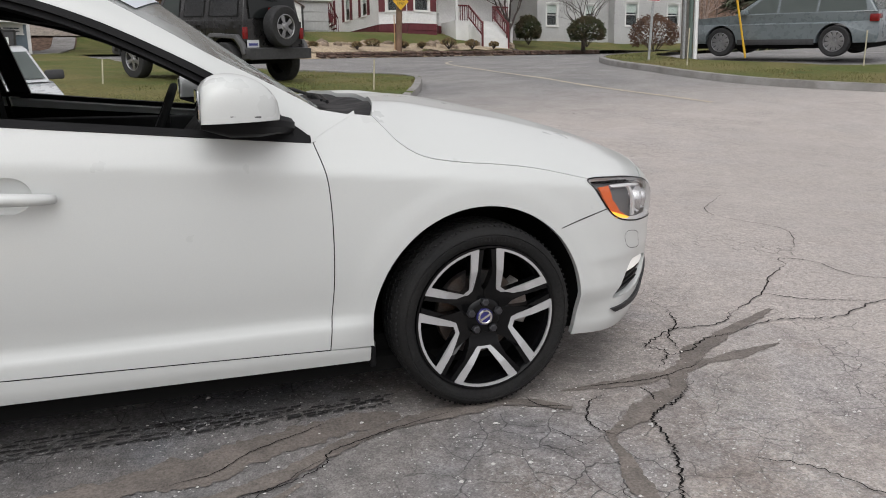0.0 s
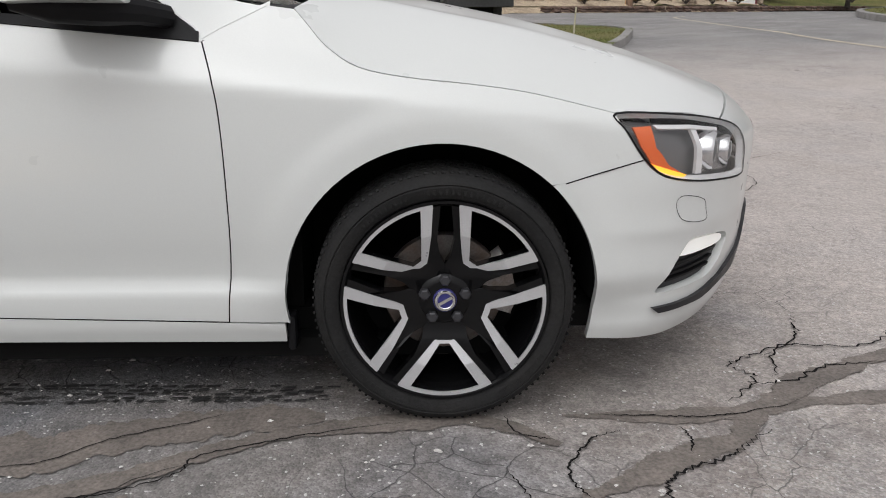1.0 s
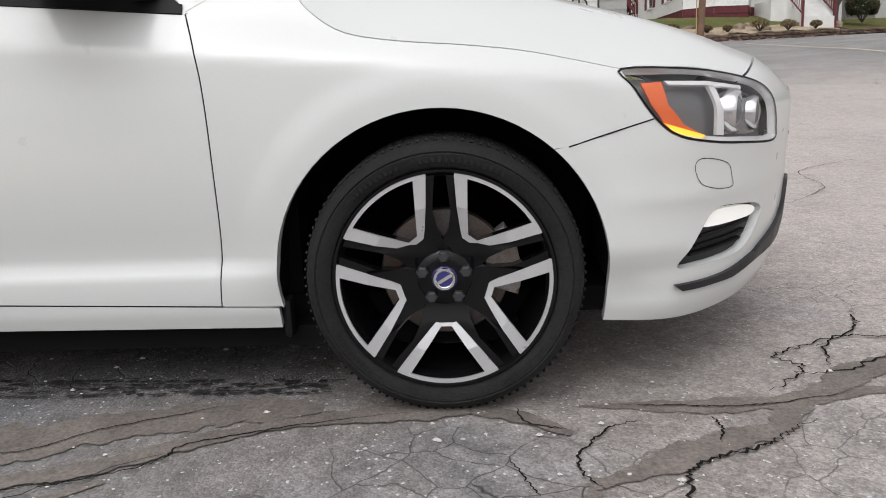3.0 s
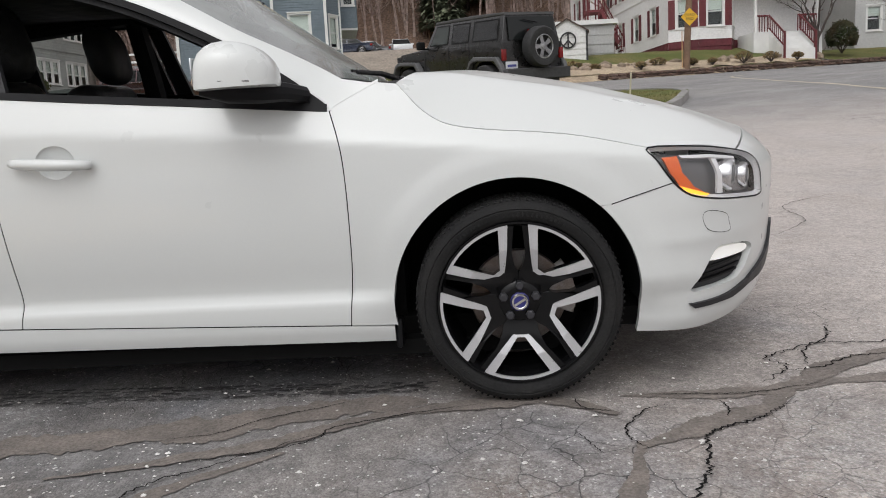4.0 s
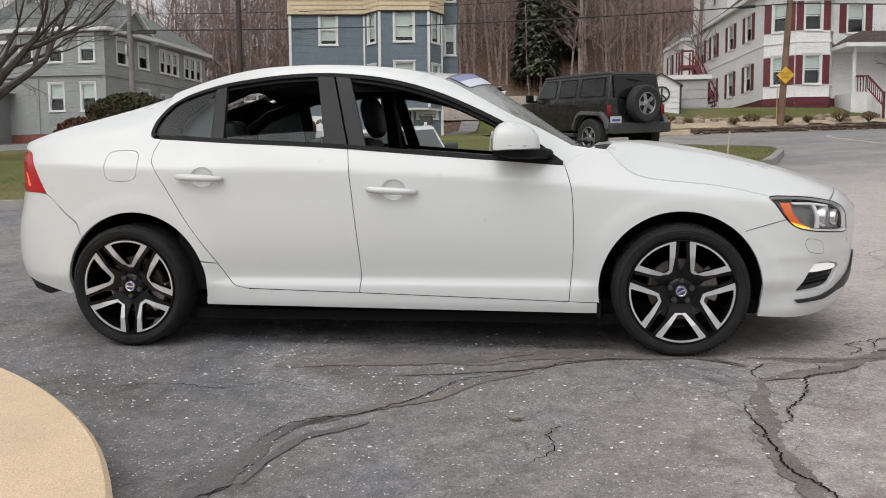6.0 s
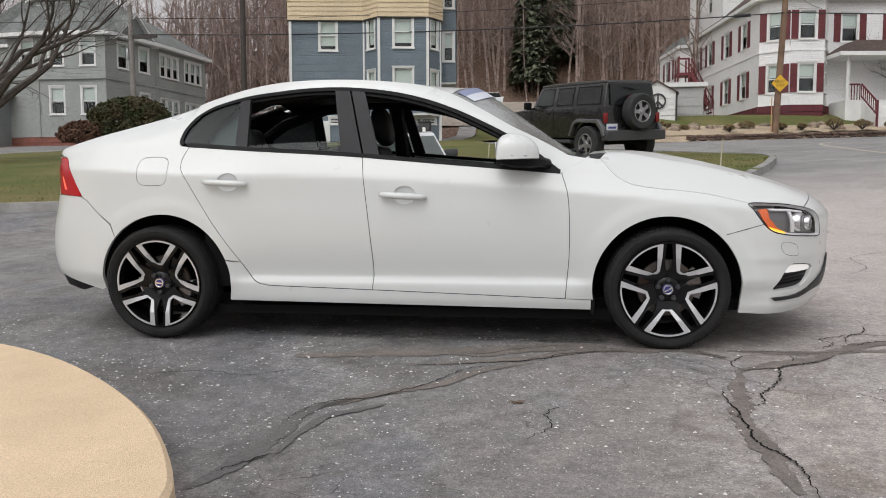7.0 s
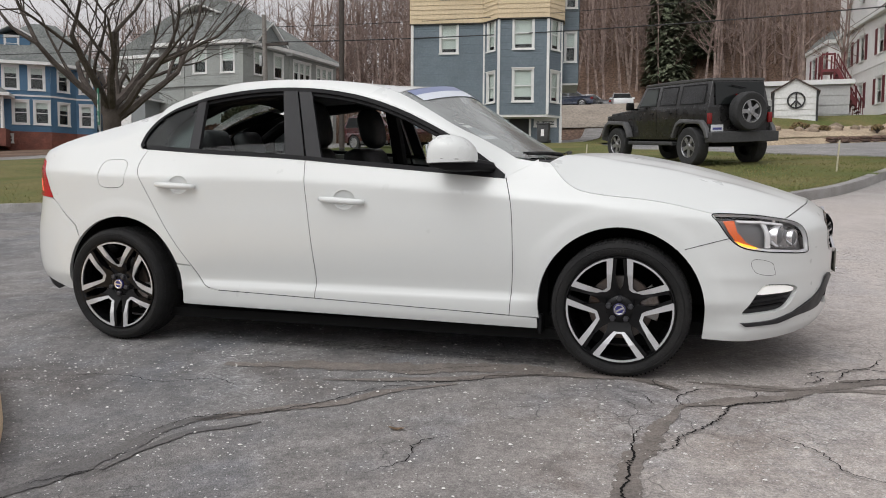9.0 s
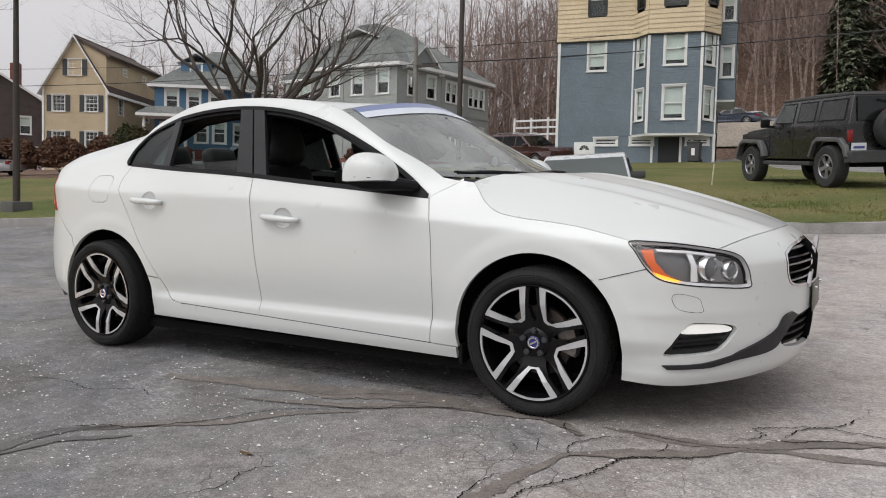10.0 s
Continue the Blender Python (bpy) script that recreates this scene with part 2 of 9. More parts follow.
def asphalt_material():
    m, n, l, p = nodes_of("asphalt")
    co = n.new("ShaderNodeTexCoord").outputs["Object"]
    warp = n.new("ShaderNodeTexNoise")
    warp.inputs["Scale"].default_value, warp.inputs["Detail"].default_value = 1.7, 5
    l.new(co, warp.inputs["Vector"])
    bent = mixed(n, l, 0.40, co, warp.outputs["Color"], "ADD")
    col = mixed(n, l, mapped(n, l, noise_tex(n, l, co, 0.35, 5), 0.36, 0.64), (0.138, 0.136, 0.138), (0.205, 0.192, 0.184))
    place = n.new("ShaderNodeSeparateXYZ")
    l.new(bent, place.inputs["Vector"])
    # browner towards +x, and paler to stand for sheen at glancing angles
    col = mixed(n, l, mapped(n, l, place.outputs["X"], -0.8, 1.8, 0, 0.95), col, mixed(n, l, mapped(n, l, noise_tex(n, l, co, 0.5, 5), 0.36, 0.64), (0.30, 0.262, 0.238), (0.39, 0.343, 0.310)))
    # weathered wearing course, its paleness partly painted-in glancing sheen; darker street beyond
    col = mixed(n, l, mapped(n, l, place.outputs["X"], 0.1, 1.9, 0, 0.9), col, mixed(n, l, noise_tex(n, l, co, 0.8, 5), (0.38, 0.345, 0.325), (0.47, 0.425, 0.395)))
    col = mixed(n, l, mapped(n, l, place.outputs["Y"], 8.0, 12.5, 0, 0.9), col, mixed(n, l, mapped(n, l, noise_tex(n, l, co, 0.4, 5), 0.4, 0.6), (0.175, 0.172, 0.172), (0.235, 0.227, 0.222)))
    calm = mapped(n, l, place.outputs["X"], 0.4, 2.2, 1, 0.25)

    def held(fac):
        h_ = n.new("ShaderNodeMath")
        h_.operation = "MULTIPLY"
        l.new(fac, h_.inputs[0])
        l.new(calm, h_.inputs[1])
        return h_.outputs[0]

    # blue-grey and brown fields, dark damp patches, pale flaked patches
    col = mixed(n, l, held(mapped(n, l, noise_tex(n, l, co, 1.1, 6, 0.6), 0.50, 0.62, 0, 0.55)), col, mixed(n, l, 1.0, col, (0.72, 0.80, 0.92), "MULTIPLY"))
    col = mixed(n, l, held(mapped(n, l, noise_tex(n, l, bent, 1.9, 7, 0.62), 0.53, 0.66, 0, 0.65)), col, mixed(n, l, 1.0, col, (0.62, 0.56, 0.52), "MULTIPLY"))
    col = mixed(n, l, held(mapped(n, l, noise_tex(n, l, co, 1.6, 7, 0.65), 0.54, 0.74, 0, 0.65)), col, (0.060, 0.061, 0.066))
    flake = n.new("ShaderNodeMath")
    flake.operation = "MULTIPLY"
    l.new(mapped(n, l, noise_tex(n, l, bent, 1.5, 6, 0.62), 0.52, 0.66), flake.inputs[0])
    l.new(mapped(n, l, noise_tex(n, l, co, 55.0, 6, 0.8), 0.47, 0.60), flake.inputs[1])
    col = mixed(n, l, held(mapped(n, l, flake.outputs[0], 0, 1, 0, 0.55)), col, (0.46, 0.455, 0.45))
    light_dark = mixed(n, l, mapped(n, l, noise_tex(n, l, co, 9.0, 8, 0.75), 0.35, 0.65, 0, 1), mixed(n, l, 1.0, col, (0.70, 0.70, 0.71), "MULTIPLY"), mixed(n, l, 1.0, col, (1.27, 1.27, 1.26), "MULTIPLY"))
    col = mixed(n, l, calm, col, light_dark)
    # stones in the binder
    v = n.new("ShaderNodeTexVoronoi")
    v.inputs["Scale"].default_value = 170
    l.new(co, v.inputs["Vector"])
    stone = n.new("ShaderNodeSeparateColor")
    l.new(v.outputs["Color"], stone.inputs["Color"])
    col = mixed(n, l, 1.0, col, mapped(n, l, stone.outputs["Red"], 0, 1, 0.74, 1.26), "MULTIPLY")
    col = mixed(n, l, 1.0, col, mapped(n, l, noise_tex(n, l, co, 38.0, 4, 0.7), 0.3, 0.7, 0.78, 1.22), "MULTIPLY")
    col = mixed(n, l, mapped(n, l, stone.outputs["Green"], 0.985, 0.99), col, (0.55, 0.54, 0.53))
    # salt grains caught in the surface
    sv = n.new("ShaderNodeTexVoronoi")
    sv.inputs["Scale"].default_value = 62
    l.new(co, sv.inputs["Vector"])
    sg = n.new("ShaderNodeSeparateColor")
    l.new(sv.outputs["Color"], sg.inputs["Color"])
    grain = n.new("ShaderNodeMath")
    grain.operation = "MULTIPLY"
    scatter = n.new("ShaderNodeMath")
    scatter.operation = "MULTIPLY"
    l.new(mapped(n, l, sg.outputs["Red"], 0.978, 0.982), scatter.inputs[0])
    l.new(mapped(n, l, noise_tex(n, l, co, 2.2, 6, 0.7), 0.48, 0.60), scatter.inputs[1])
    l.new(scatter.outputs[0], grain.inputs[0])
    l.new(mapped(n, l, sv.outputs["Distance"], 0.18, 0.30, 1, 0), grain.inputs[1])
    col = mixed(n, l, mapped(n, l, grain.outputs[0], 0, 1, 0, 0.8), col, (0.66, 0.65, 0.64))
    # fine map cracking
    ed = n.new("ShaderNodeTexVoronoi")
    ed.feature = "DISTANCE_TO_EDGE"
    ed.inputs["Scale"].default_value = 7.5
    l.new(bent, ed.inputs["Vector"])
    where = mapped(n, l, noise_tex(n, l, co, 0.9, 3), 0.50, 0.62)
    line = mapped(n, l, ed.outputs["Distance"], 0.003, 0.020, 0.75, 0)
    both = n.new("ShaderNodeMath")
    both.operation = "MULTIPLY"
    l.new(line, both.inputs[0])
    l.new(where, both.inputs[1])
    col = mixed(n, l, both.outputs[0], col, (0.012, 0.012, 0.012))
    l.new(col, p.inputs["Base Color"])
    l.new(mapped(n, l, noise_tex(n, l, co, 1.2, 5), 0.35, 0.65, 0.55, 0.9), p.inputs["Roughness"])
    h = n.new("ShaderNodeMath")
    h.operation = "SUBTRACT"
    l.new(mapped(n, l, v.outputs["Distance"], 0, 0.8, 1, 0), h.inputs[0])
    l.new(mapped(n, l, both.outputs[0], 0, 1, 0, 3), h.inputs[1])
    bn = n.new("ShaderNodeBump")
    bn.inputs["Strength"].default_value, bn.inputs["Distance"].default_value = 0.5, 0.003
    l.new(h.outputs[0], bn.inputs["Height"])
    l.new(bn.outputs["Normal"], p.inputs["Normal"])
    return m


ASPHALT = asphalt_material()
GRASS = surface("grass", (0.085, 0.105, 0.028), (0.155, 0.135, 0.055), rough=0.9, blotch=0.5, grain=25, grain_amount=0.5, bump=1.0, bump_scale=60, spec=0.2)
EARTH = surface("leaf_litter", (0.115, 0.078, 0.060), (0.18, 0.122, 0.092), rough=0.95, blotch=0.2, grain=4, grain_amount=0.5, bump=1.0, bump_scale=8, spec=0.1)
KERB = surface("granite_kerb", (0.30, 0.29, 0.28), (0.20, 0.19, 0.18), rough=0.85, blotch=2.0, grain=120, grain_amount=0.35, bump=0.5, bump_scale=120)
PAD = surface("worn_yellowish_concrete", (0.69, 0.525, 0.35), (0.61, 0.465, 0.31), rough=0.8, blotch=2.2, grain=180, grain_amount=0.2, bump=0.4, bump_scale=220)
BARK = surface("bark", (0.10, 0.085, 0.075), (0.06, 0.05, 0.045), rough=0.95, blotch=3, grain=40, grain_amount=0.4, bump=0.8, bump_scale=30, spec=0.2)
TWIG = surface("bare_twigs", (0.22, 0.162, 0.140), (0.32, 0.25, 0.22), rough=0.95, blotch=0.15, grain=3, grain_amount=0.4, spec=0.1)
POLE_WOOD = surface("weathered_pole_wood", (0.20, 0.125, 0.08), (0.14, 0.09, 0.06), rough=0.9, blotch=2, grain=30, grain_amount=0.3, bump=0.5, bump_scale=25)
POLE_GREY = surface("grey_pole_wood", (0.25, 0.23, 0.21), (0.18, 0.165, 0.15), rough=0.9, blotch=2, grain=30, grain_amount=0.3, bump=0.5, bump_scale=25)
BLACK_RUBBER = plain("black_cable_rubber", (0.015, 0.015, 0.016), 0.6)

# ---- the white sedan ----
PAINT = surface("white_car_paint", (0.61, 0.625, 0.615), (0.60, 0.615, 0.605), rough=0.30, spec=0.45, blotch=1.2, grain=300, grain_amount=0.015, coat=0.55, rough_vary=0.03)
PAINT.node_tree.nodes["Principled BSDF"].inputs["Coat Roughness"].default_value = 0.08
TRIM = surface("satin_black_trim", (0.010, 0.010, 0.011), (0.008, 0.008, 0.009), rough=0.5, spec=0.14, blotch=3, grain=300, grain_amount=0.1)
PILLAR = surface("dark_grey_pillar_trim", (0.028, 0.028, 0.030), (0.023, 0.023, 0.025), spec=0.25, rough=0.45, blotch=3, grain=300, grain_amount=0.08)
GLOSS_BLACK = plain("gloss_black_paint", (0.005, 0.005, 0.0055), 0.14, spec=0.24)
MACHINED = surface("machined_alloy", (0.56, 0.56, 0.57), (0.50, 0.50, 0.51), rough=0.36, metal=0.4, blotch=6, grain=500, grain_amount=0.08)
CHROME = plain("chrome", (0.72, 0.72, 0.73), 0.12, metal=1.0)
RUBBER = surface("tyre_rubber", (0.012, 0.012, 0.0125), (0.018, 0.0175, 0.017), rough=0.8, blotch=6, grain=120, grain_amount=0.25, bump=0.3, bump_scale=150, spec=0.25)
STEEL = surface("brake_steel", (0.17, 0.16, 0.155), (0.13, 0.085, 0.06), rough=0.45, metal=0.7, blotch=9, grain=200, grain_amount=0.2)
CALIPER = surface("grey_cast_caliper", (0.42, 0.41, 0.40), (0.30, 0.25, 0.22), rough=0.6, metal=0.4, blotch=12, grain=200)
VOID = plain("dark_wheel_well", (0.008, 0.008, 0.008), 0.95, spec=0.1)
CABIN = surface("black_cabin_plastic", (0.010, 0.010, 0.0105), (0.008, 0.008, 0.0085), rough=0.7, blotch=4, grain=200, grain_amount=0.2, spec=0.2)
LEATHER = surface("black_leather", (0.020, 0.020, 0.021), (0.015, 0.015, 0.016), rough=0.5, blotch=4, grain=160, grain_amount=0.25, bump=0.25, bump_scale=200, spec=0.4)
# the windscreen's pale sky reflection is partly put in by its veil
CAR_GLASS = glass("clear_car_glass", (0.80, 0.87, 0.84), clear=0.78, ior=2.1, sky_veil=0.23)
TINTED = glass("tinted_car_glass", (0.62, 0.70, 0.68), clear=0.8)
LAMP_GLASS = glass("clear_lamp_lens", (0.97, 0.97, 0.97), clear=0.97)
AMBER = plain("amber_reflector", (0.75, 0.13, 0.02), 0.3, coat=0.5)
AMBER_LIT = plain("lit_amber_bulb_glow", (0.9, 0.45, 0.03), 0.3, emit=(1.0, 0.55, 0.05), strength=0.9)
LED = plain("white_daytime_led", (0.8, 0.8, 0.78), 0.2, emit=(1.0, 0.98, 0.92), strength=0.3)
TAIL_RED = plain("red_tail_lens", (0.40, 0.006, 0.010), 0.15, spec=0.35)
TAIL_LIT = plain("lit_red_tail_strip", (0.6, 0.04, 0.03), 0.3, emit=(1.0, 0.18, 0.1), strength=0.8)
LAMP_BACK = plain("dark_grey_lamp_housing", (0.17, 0.17, 0.175), 0.28, metal=0.2)
BADGE_BLUE = plain("dark_blue_badge", (0.03, 0.03, 0.16), 0.3)

YC = 0.885          # the middle plane of the car
XF0, XR0 = 0.25, -2.95
ARCH_F, ARCH_R, ARCH = (-0.006, 0.336), (-2.742, 0.342), 0.376


def lin(pts, v):
    return float(np.interp(v, [p[0] for p in pts], [p[1] for p in pts]))


def eased(pts):
    """A smooth function of one number through the points."""
    xs = [p[0] for p in pts]
    fine = curve(pts, 12)
    fx = np.maximum.accumulate([p[0] for p in fine])
    fz = [p[1] for p in fine]
    return lambda v: float(np.interp(v, fx, fz))


shoulder = eased([(-3.7, 0.99), (-3.16, 0.975), (-2.67, 0.946), (-1.71, 0.922), (-0.81, 0.867), (-0.515, 0.842), (0.0, 0.80), (0.4, 0.755), (1.0, 0.72)])
belt = eased([(-3.0, 1.10), (-2.62, 1.090), (-2.25, 1.066), (-1.72, 1.034), (-1.26, 0.994), (-0.957, 0.968), (-0.545, 0.932), (0, 0.89)])
glass_top = eased([(-3.6, 1.0), (-3.2, 1.08), (-2.9, 1.12), (-2.68, 1.190), (-2.615, 1.252), (-2.54, 1.299), (-2.455, 1.331), (-2.29, 1.367), (-2.10, 1.388), (-1.936, 1.402), (-1.773, 1.406), (-1.61, 1.397), (-1.447, 1.375), (-1.286, 1.338), (-1.126, 1.283), (-0.969, 1.212), (-0.814, 1.131), (-0.663, 1.035), (-0.545, 0.945), (-0.4, 0.87)])
rail = eased([(-3.62, 1.045), (-3.50, 1.082), (-3.32, 1.124), (-3.135, 1.172), (-2.957, 1.228), (-2.78, 1.283), (-2.61, 1.335), (-2.44, 1.382), (-2.27, 1.418), (-2.10, 1.440), (-1.94, 1.449), (-1.78, 1.451), (-1.62, 1.445), (-1.46, 1.433), (-1.30, 1.412), (-1.131, 1.362), (-0.973, 1.279), (-0.818, 1.190), (-0.664, 1.113), (-0.51, 1.03), (-0.40, 0.97)])
front_tip = eased([(0.15, 0.90), (0.2, 0.930), (0.25, 0.968), (0.32, 0.985), (0.42, 0.995), (0.5, 0.998), (0.58, 1.0), (0.64, 1.003), (0.69, 1.0), (0.73, 0.968), (0.77, 0.925), (0.82, 0.85)])
rear_tip = eased([(0.2, -3.60), (0.3, -3.66), (0.45, -3.71), (0.62, -3.70), (0.8, -3.65), (1.0, -3.63), (1.06, -3.65), (1.12, -3.62), (1.3, -3.3)])
A_REF, W_REF = 0.712, 0.92
N_TURN = 400
_th = [0.5 * math.pi * k / N_TURN for k in range(N_TURN + 1)]
_sf = [0.0]
_sr = [0.0]
for k in range(N_TURN):
    m = 0.5 * (_th[k] + _th[k + 1])
    _sf.append(_sf[-1] + math.hypot(A_REF * math.cos(m), W_REF * math.sin(m)) * 0.5 * math.pi / N_TURN)
    _sr.append(_sr[-1] + math.hypot(0.73 * math.cos(m), 0.91 * math.sin(m)) * 0.5 * math.pi / N_TURN)
S_FRONT, S_REAR = XF0 + _sf[-1], XR0 - _sr[-1]


FLANK_PLAIN = [(0.15, 0.080), (0.205, 0.050), (0.25, 0.040), (0.272, 0.040), (0.30, 0.036), (0.33, 0.026), (0.372, 0.011), (0.42, 0.010), (0.6, 0.008), (0.9, 0.010)]
door_foot = eased([(0.12, 0.075), (0.205, 0.046), (0.25, 0.030), (0.275, 0.026), (0.30, 0.023), (0.335, 0.022), (0.350, 0.025), (0.372, 0.034), (0.385, 0.036), (0.42, 0.032), (0.50, 0.018), (0.60, 0.008), (0.72, 0.006), (0.9, 0.010), (1.6, 0.010)])


def flank_depth(x, z):
    """How far the side lies inside the plane of the wheels, at a place along the car and a height."""
    zs = shoulder(x)
    y = lin(FLANK_PLAIN, z)
    # between the wheels the doors draw in and kick out again at their foot
    k = smooth(-0.22, -0.50, x) * smooth(-2.50, -2.25, x)
    if k:
        y += k * (door_foot(z) - y)
    d = z - zs
    lean = 0.40 + 0.32 * smooth(-2.0, -2.7, x) + 0.30 * smooth(-0.9, -0.3, x)
    soft = 0.012
    y += lean * 0.5 * (d + math.sqrt(d * d + soft * soft))
    # roof side
    e = z - glass_top(x)
    if e > 0 and x < -0.35:
        y += 7.0 * e * e * smooth(-0.4, -0.8, x)
    # the windows stand a little flatter than the shoulder
    b = z - belt(x)
    if b > 0:
        y -= 0.10 * b
    # wheel arch lips
    for (cx, cz), out in ((ARCH_F, 0.020), (ARCH_R, 0.017)):
        r = math.hypot(x - cx, z - cz)
        if z > 0.2:
            q = max(0.0, r - ARCH)
            y -= (out * 0.32 * math.exp(-(q / 0.15) ** 2) + out * 0.30 * (1 - smooth(0.040, 0.112, q))) * smooth(0.20, 0.40, z)
    # the bumper draws in under a ledge beside the fog lamps and under the headlamps
    k = smooth(0.30, 0.55, x)
    if k:
        y += k * (0.009 * smooth(0.50, 0.45, z) * smooth(0.285, 0.335, z) + 0.003 * math.exp(-((z - 0.545) / 0.035) ** 2))
    return y


def flank(s, z):
    if XR0 <= s <= XF0:
        return Vector((s, flank_depth(s, z), z))
    if s > XF0:
        th = float(np.interp(s - XF0, _sf, _th))
        x = XF0 + (front_tip(z) - XF0) * math.sin(th)
        w = (YC - flank_depth(min(x, 0.7), z) + 0.056 * smooth(0.30, 0.60, x)) * math.cos(th)
    else:
        th = float(np.interp(XR0 - s, _sr, _th))
        x = XR0 + (rear_tip(z) - XR0) * math.sin(th)
        w = (YC - flank_depth(max(x, -3.5), z) + 0.02 * smooth(-3.0, -3.2, x)) * math.cos(th) ** 0.66
    return Vector((x, YC - w, z))


def along(x, z=0.6):
    """The running length on the side that belongs to a place x."""
    if x > XF0:
        return XF0 + float(np.interp(math.asin(min(1, (x - XF0) / (front_tip(z) - XF0))), _th, _sf))
    if x < XR0:
        return XR0 - float(np.interp(math.asin(min(1, (x - XR0) / (rear_tip(z) - XR0))), _th, _sr))
    return x


def side_line(pts):
    return [(along(x, z), z) for x, z in pts]


def shrink(outline, gap):
    """The outline drawn in by a small gap."""
    n = len(outline)
    area = sum(outline[i][0] * outline[(i + 1) % n][1] - outline[(i + 1) % n][0] * outline[i][1] for i in range(n))
    sg = 1 if area > 0 else -1
    out = []
    for i in range(n):
        p, a, c = (Vector(outline[k % n]) for k in (i, i - 1, i + 1))
        d1, d2 = p - a, c - p
        if d1.length < 1e-6 or d2.length < 1e-6:
            out.append(tuple(p))
            continue
        n1, n2 = Vector((-d1.y, d1.x)).normalized() * sg, Vector((-d2.y, d2.x)).normalized() * sg
        m = n1 + n2
        m = m / max(0.35, m.length_squared) * 2 if m.length > 1e-3 else n1
        out.append((p.x + m.x * gap * 0.5 * 1.0, p.y + m.y * gap * 0.5 * 1.0))
    return out


def skin(name, outline, material, parent, holes=(), surf=flank, step=0.028, gap=0.003, flange=0.022, push=0.0, label="", mirror=True, join=False):
    """A sheet-metal panel on the car's surface with folded edges; also on the other side of the car."""
    out = shrink(outline, gap) if gap else outline
    vs, fs = region(out, step, holes)
    eps = 0.004

    def normal(a, b):
        n = (surf(a + eps, b) - surf(a - eps, b)).cross(surf(a, b + eps) - surf(a, b - eps))
        return n.normalized() if n.length > 1e-12 else Vector((0, -1, 0))

    pts, nor = [], []
    for a, b in vs:
        n = normal(a, b)
        pts.append(surf(a, b) + n * push)
        nor.append(n)
    faces = []
    for f in fs:
        n = (pts[f[1]] - pts[f[0]]).cross(pts[f[2]] - pts[f[0]])
        faces.append(tuple(f) if n.dot(nor[f[0]]) > 0 else tuple(f[::-1]))
    solid = len(faces)
    seen = {}
    for f in faces:
        for i in range(3):
            seen[(f[i], f[(i + 1) % 3])] = True
    under = {}
    if flange:
        for a, b in list(seen):
            if (b, a) not in seen:
                for k in (a, b):
                    if k not in under:
                        under[k] = len(pts)
                        pts.append(pts[k] - nor[k] * flange)
                        nor.append(nor[k])
                faces.append((b, a, under[a], under[b]))
    if join:
        base = len(pts)
        pts += [Vector((p.x, 2 * YC - p.y, p.z)) for p in pts]
        nor += [Vector((n.x, -n.y, n.z)) for n in nor]
        more = [tuple(base + i for i in f[::-1]) for f in faces]
        kinds = [i < solid for i in range(len(faces))] * 2
        faces += more
    else:
        kinds = [i < solid for i in range(len(faces))]
    me = bpy.data.meshes.new(name)
    me.from_pydata([tuple(p) for p in pts], [], faces)
    me.materials.append(material)
    me.polygons.foreach_set("use_smooth", kinds)
    split = []
    for poly, k in zip(me.polygons, kinds):
        split += [tuple(nor[i]) if k else (0.0, 0.0, 0.0) for i in poly.vertices]
    me.normals_split_custom_set(split)
    ob = new(name, me)
    ob.parent = parent
    tagged(ob, label)
    if mirror and not join:
        twin = new(name, me)
        twin.parent = parent
        twin.matrix_local = Matrix.Translation((0, 2 * YC, 0)) @ Matrix.Diagonal((1, -1, 1, 1))
        tagged(twin, label)
    return ob


def both_sides(ob):
    twin = new(ob.name.split(".")[0], ob.data)
    twin.parent = ob.parent
    twin.matrix_local = Matrix.Translation((0, 2 * YC, 0)) @ Matrix.Diagonal((1, -1, 1, 1)) @ ob.matrix_local
    return twin


def arc_pts(c, r, a0, a1, n):
    return [(c[0] + r * math.cos(radians(a0 + (a1 - a0) * k / n)), c[1] + r * math.sin(radians(a0 + (a1 - a0) * k / n))) for k in range(n + 1)]


car = thing("car", pose(0, 0, 0, CAR_ROLL, 0, 0), "white four-door sedan with open windows, parked on asphalt", "car")

# lines of the side
BELT_F = [(x, belt(x)) for x in np.linspace(-0.545, -1.606, 14)]
BELT_R = [(x, belt(x)) for x in np.linspace(-1.606, -2.612, 14)]
GAP_F = curve([(-0.522, 0.274), (-0.515, 0.357), (-0.505, 0.477), (-0.503, 0.62), (-0.507, 0.75), (-0.518, 0.842), (-0.545, 0.932)], 4)
GAP_M = curve([(-1.606, 1.027), (-1.592, 0.88), (-1.577, 0.739), (-1.560, 0.56), (-1.552, 0.44), (-1.553, 0.37), (-1.561, 0.308)], 4)
GAP_R = curve([(-2.612, 1.091), (-2.634, 1.03), (-2.633, 0.98), (-2.612, 0.94), (-2.574, 0.875), (-2.452, 0.673), (-2.299, 0.455), (-2.25, 0.378), (-2.205, 0.340), (-2.141, 0.325)], 4)
CUPS = [[(xc + 0.060 * math.cos(a), zc + 0.050 * math.sin(a)) for a in (2 * math.pi * k / 28 for k in range(28))] for xc, zc in ((-1.372, 0.824), (-2.355, 0.896))]
skin("front_door", BELT_F[:-1] + GAP_M + GAP_F[:-1], PAINT, car, holes=[CUPS[0]], mirror=True, step=0.02, gap=0.0038)
skin("rear_door", BELT_R[:-1] + GAP_R[:-1] + [(-2.141, 0.325)] + GAP_M[::-1][:-1], PAINT, car, holes=[CUPS[1]], mirror=True, step=0.02, gap=0.0038)

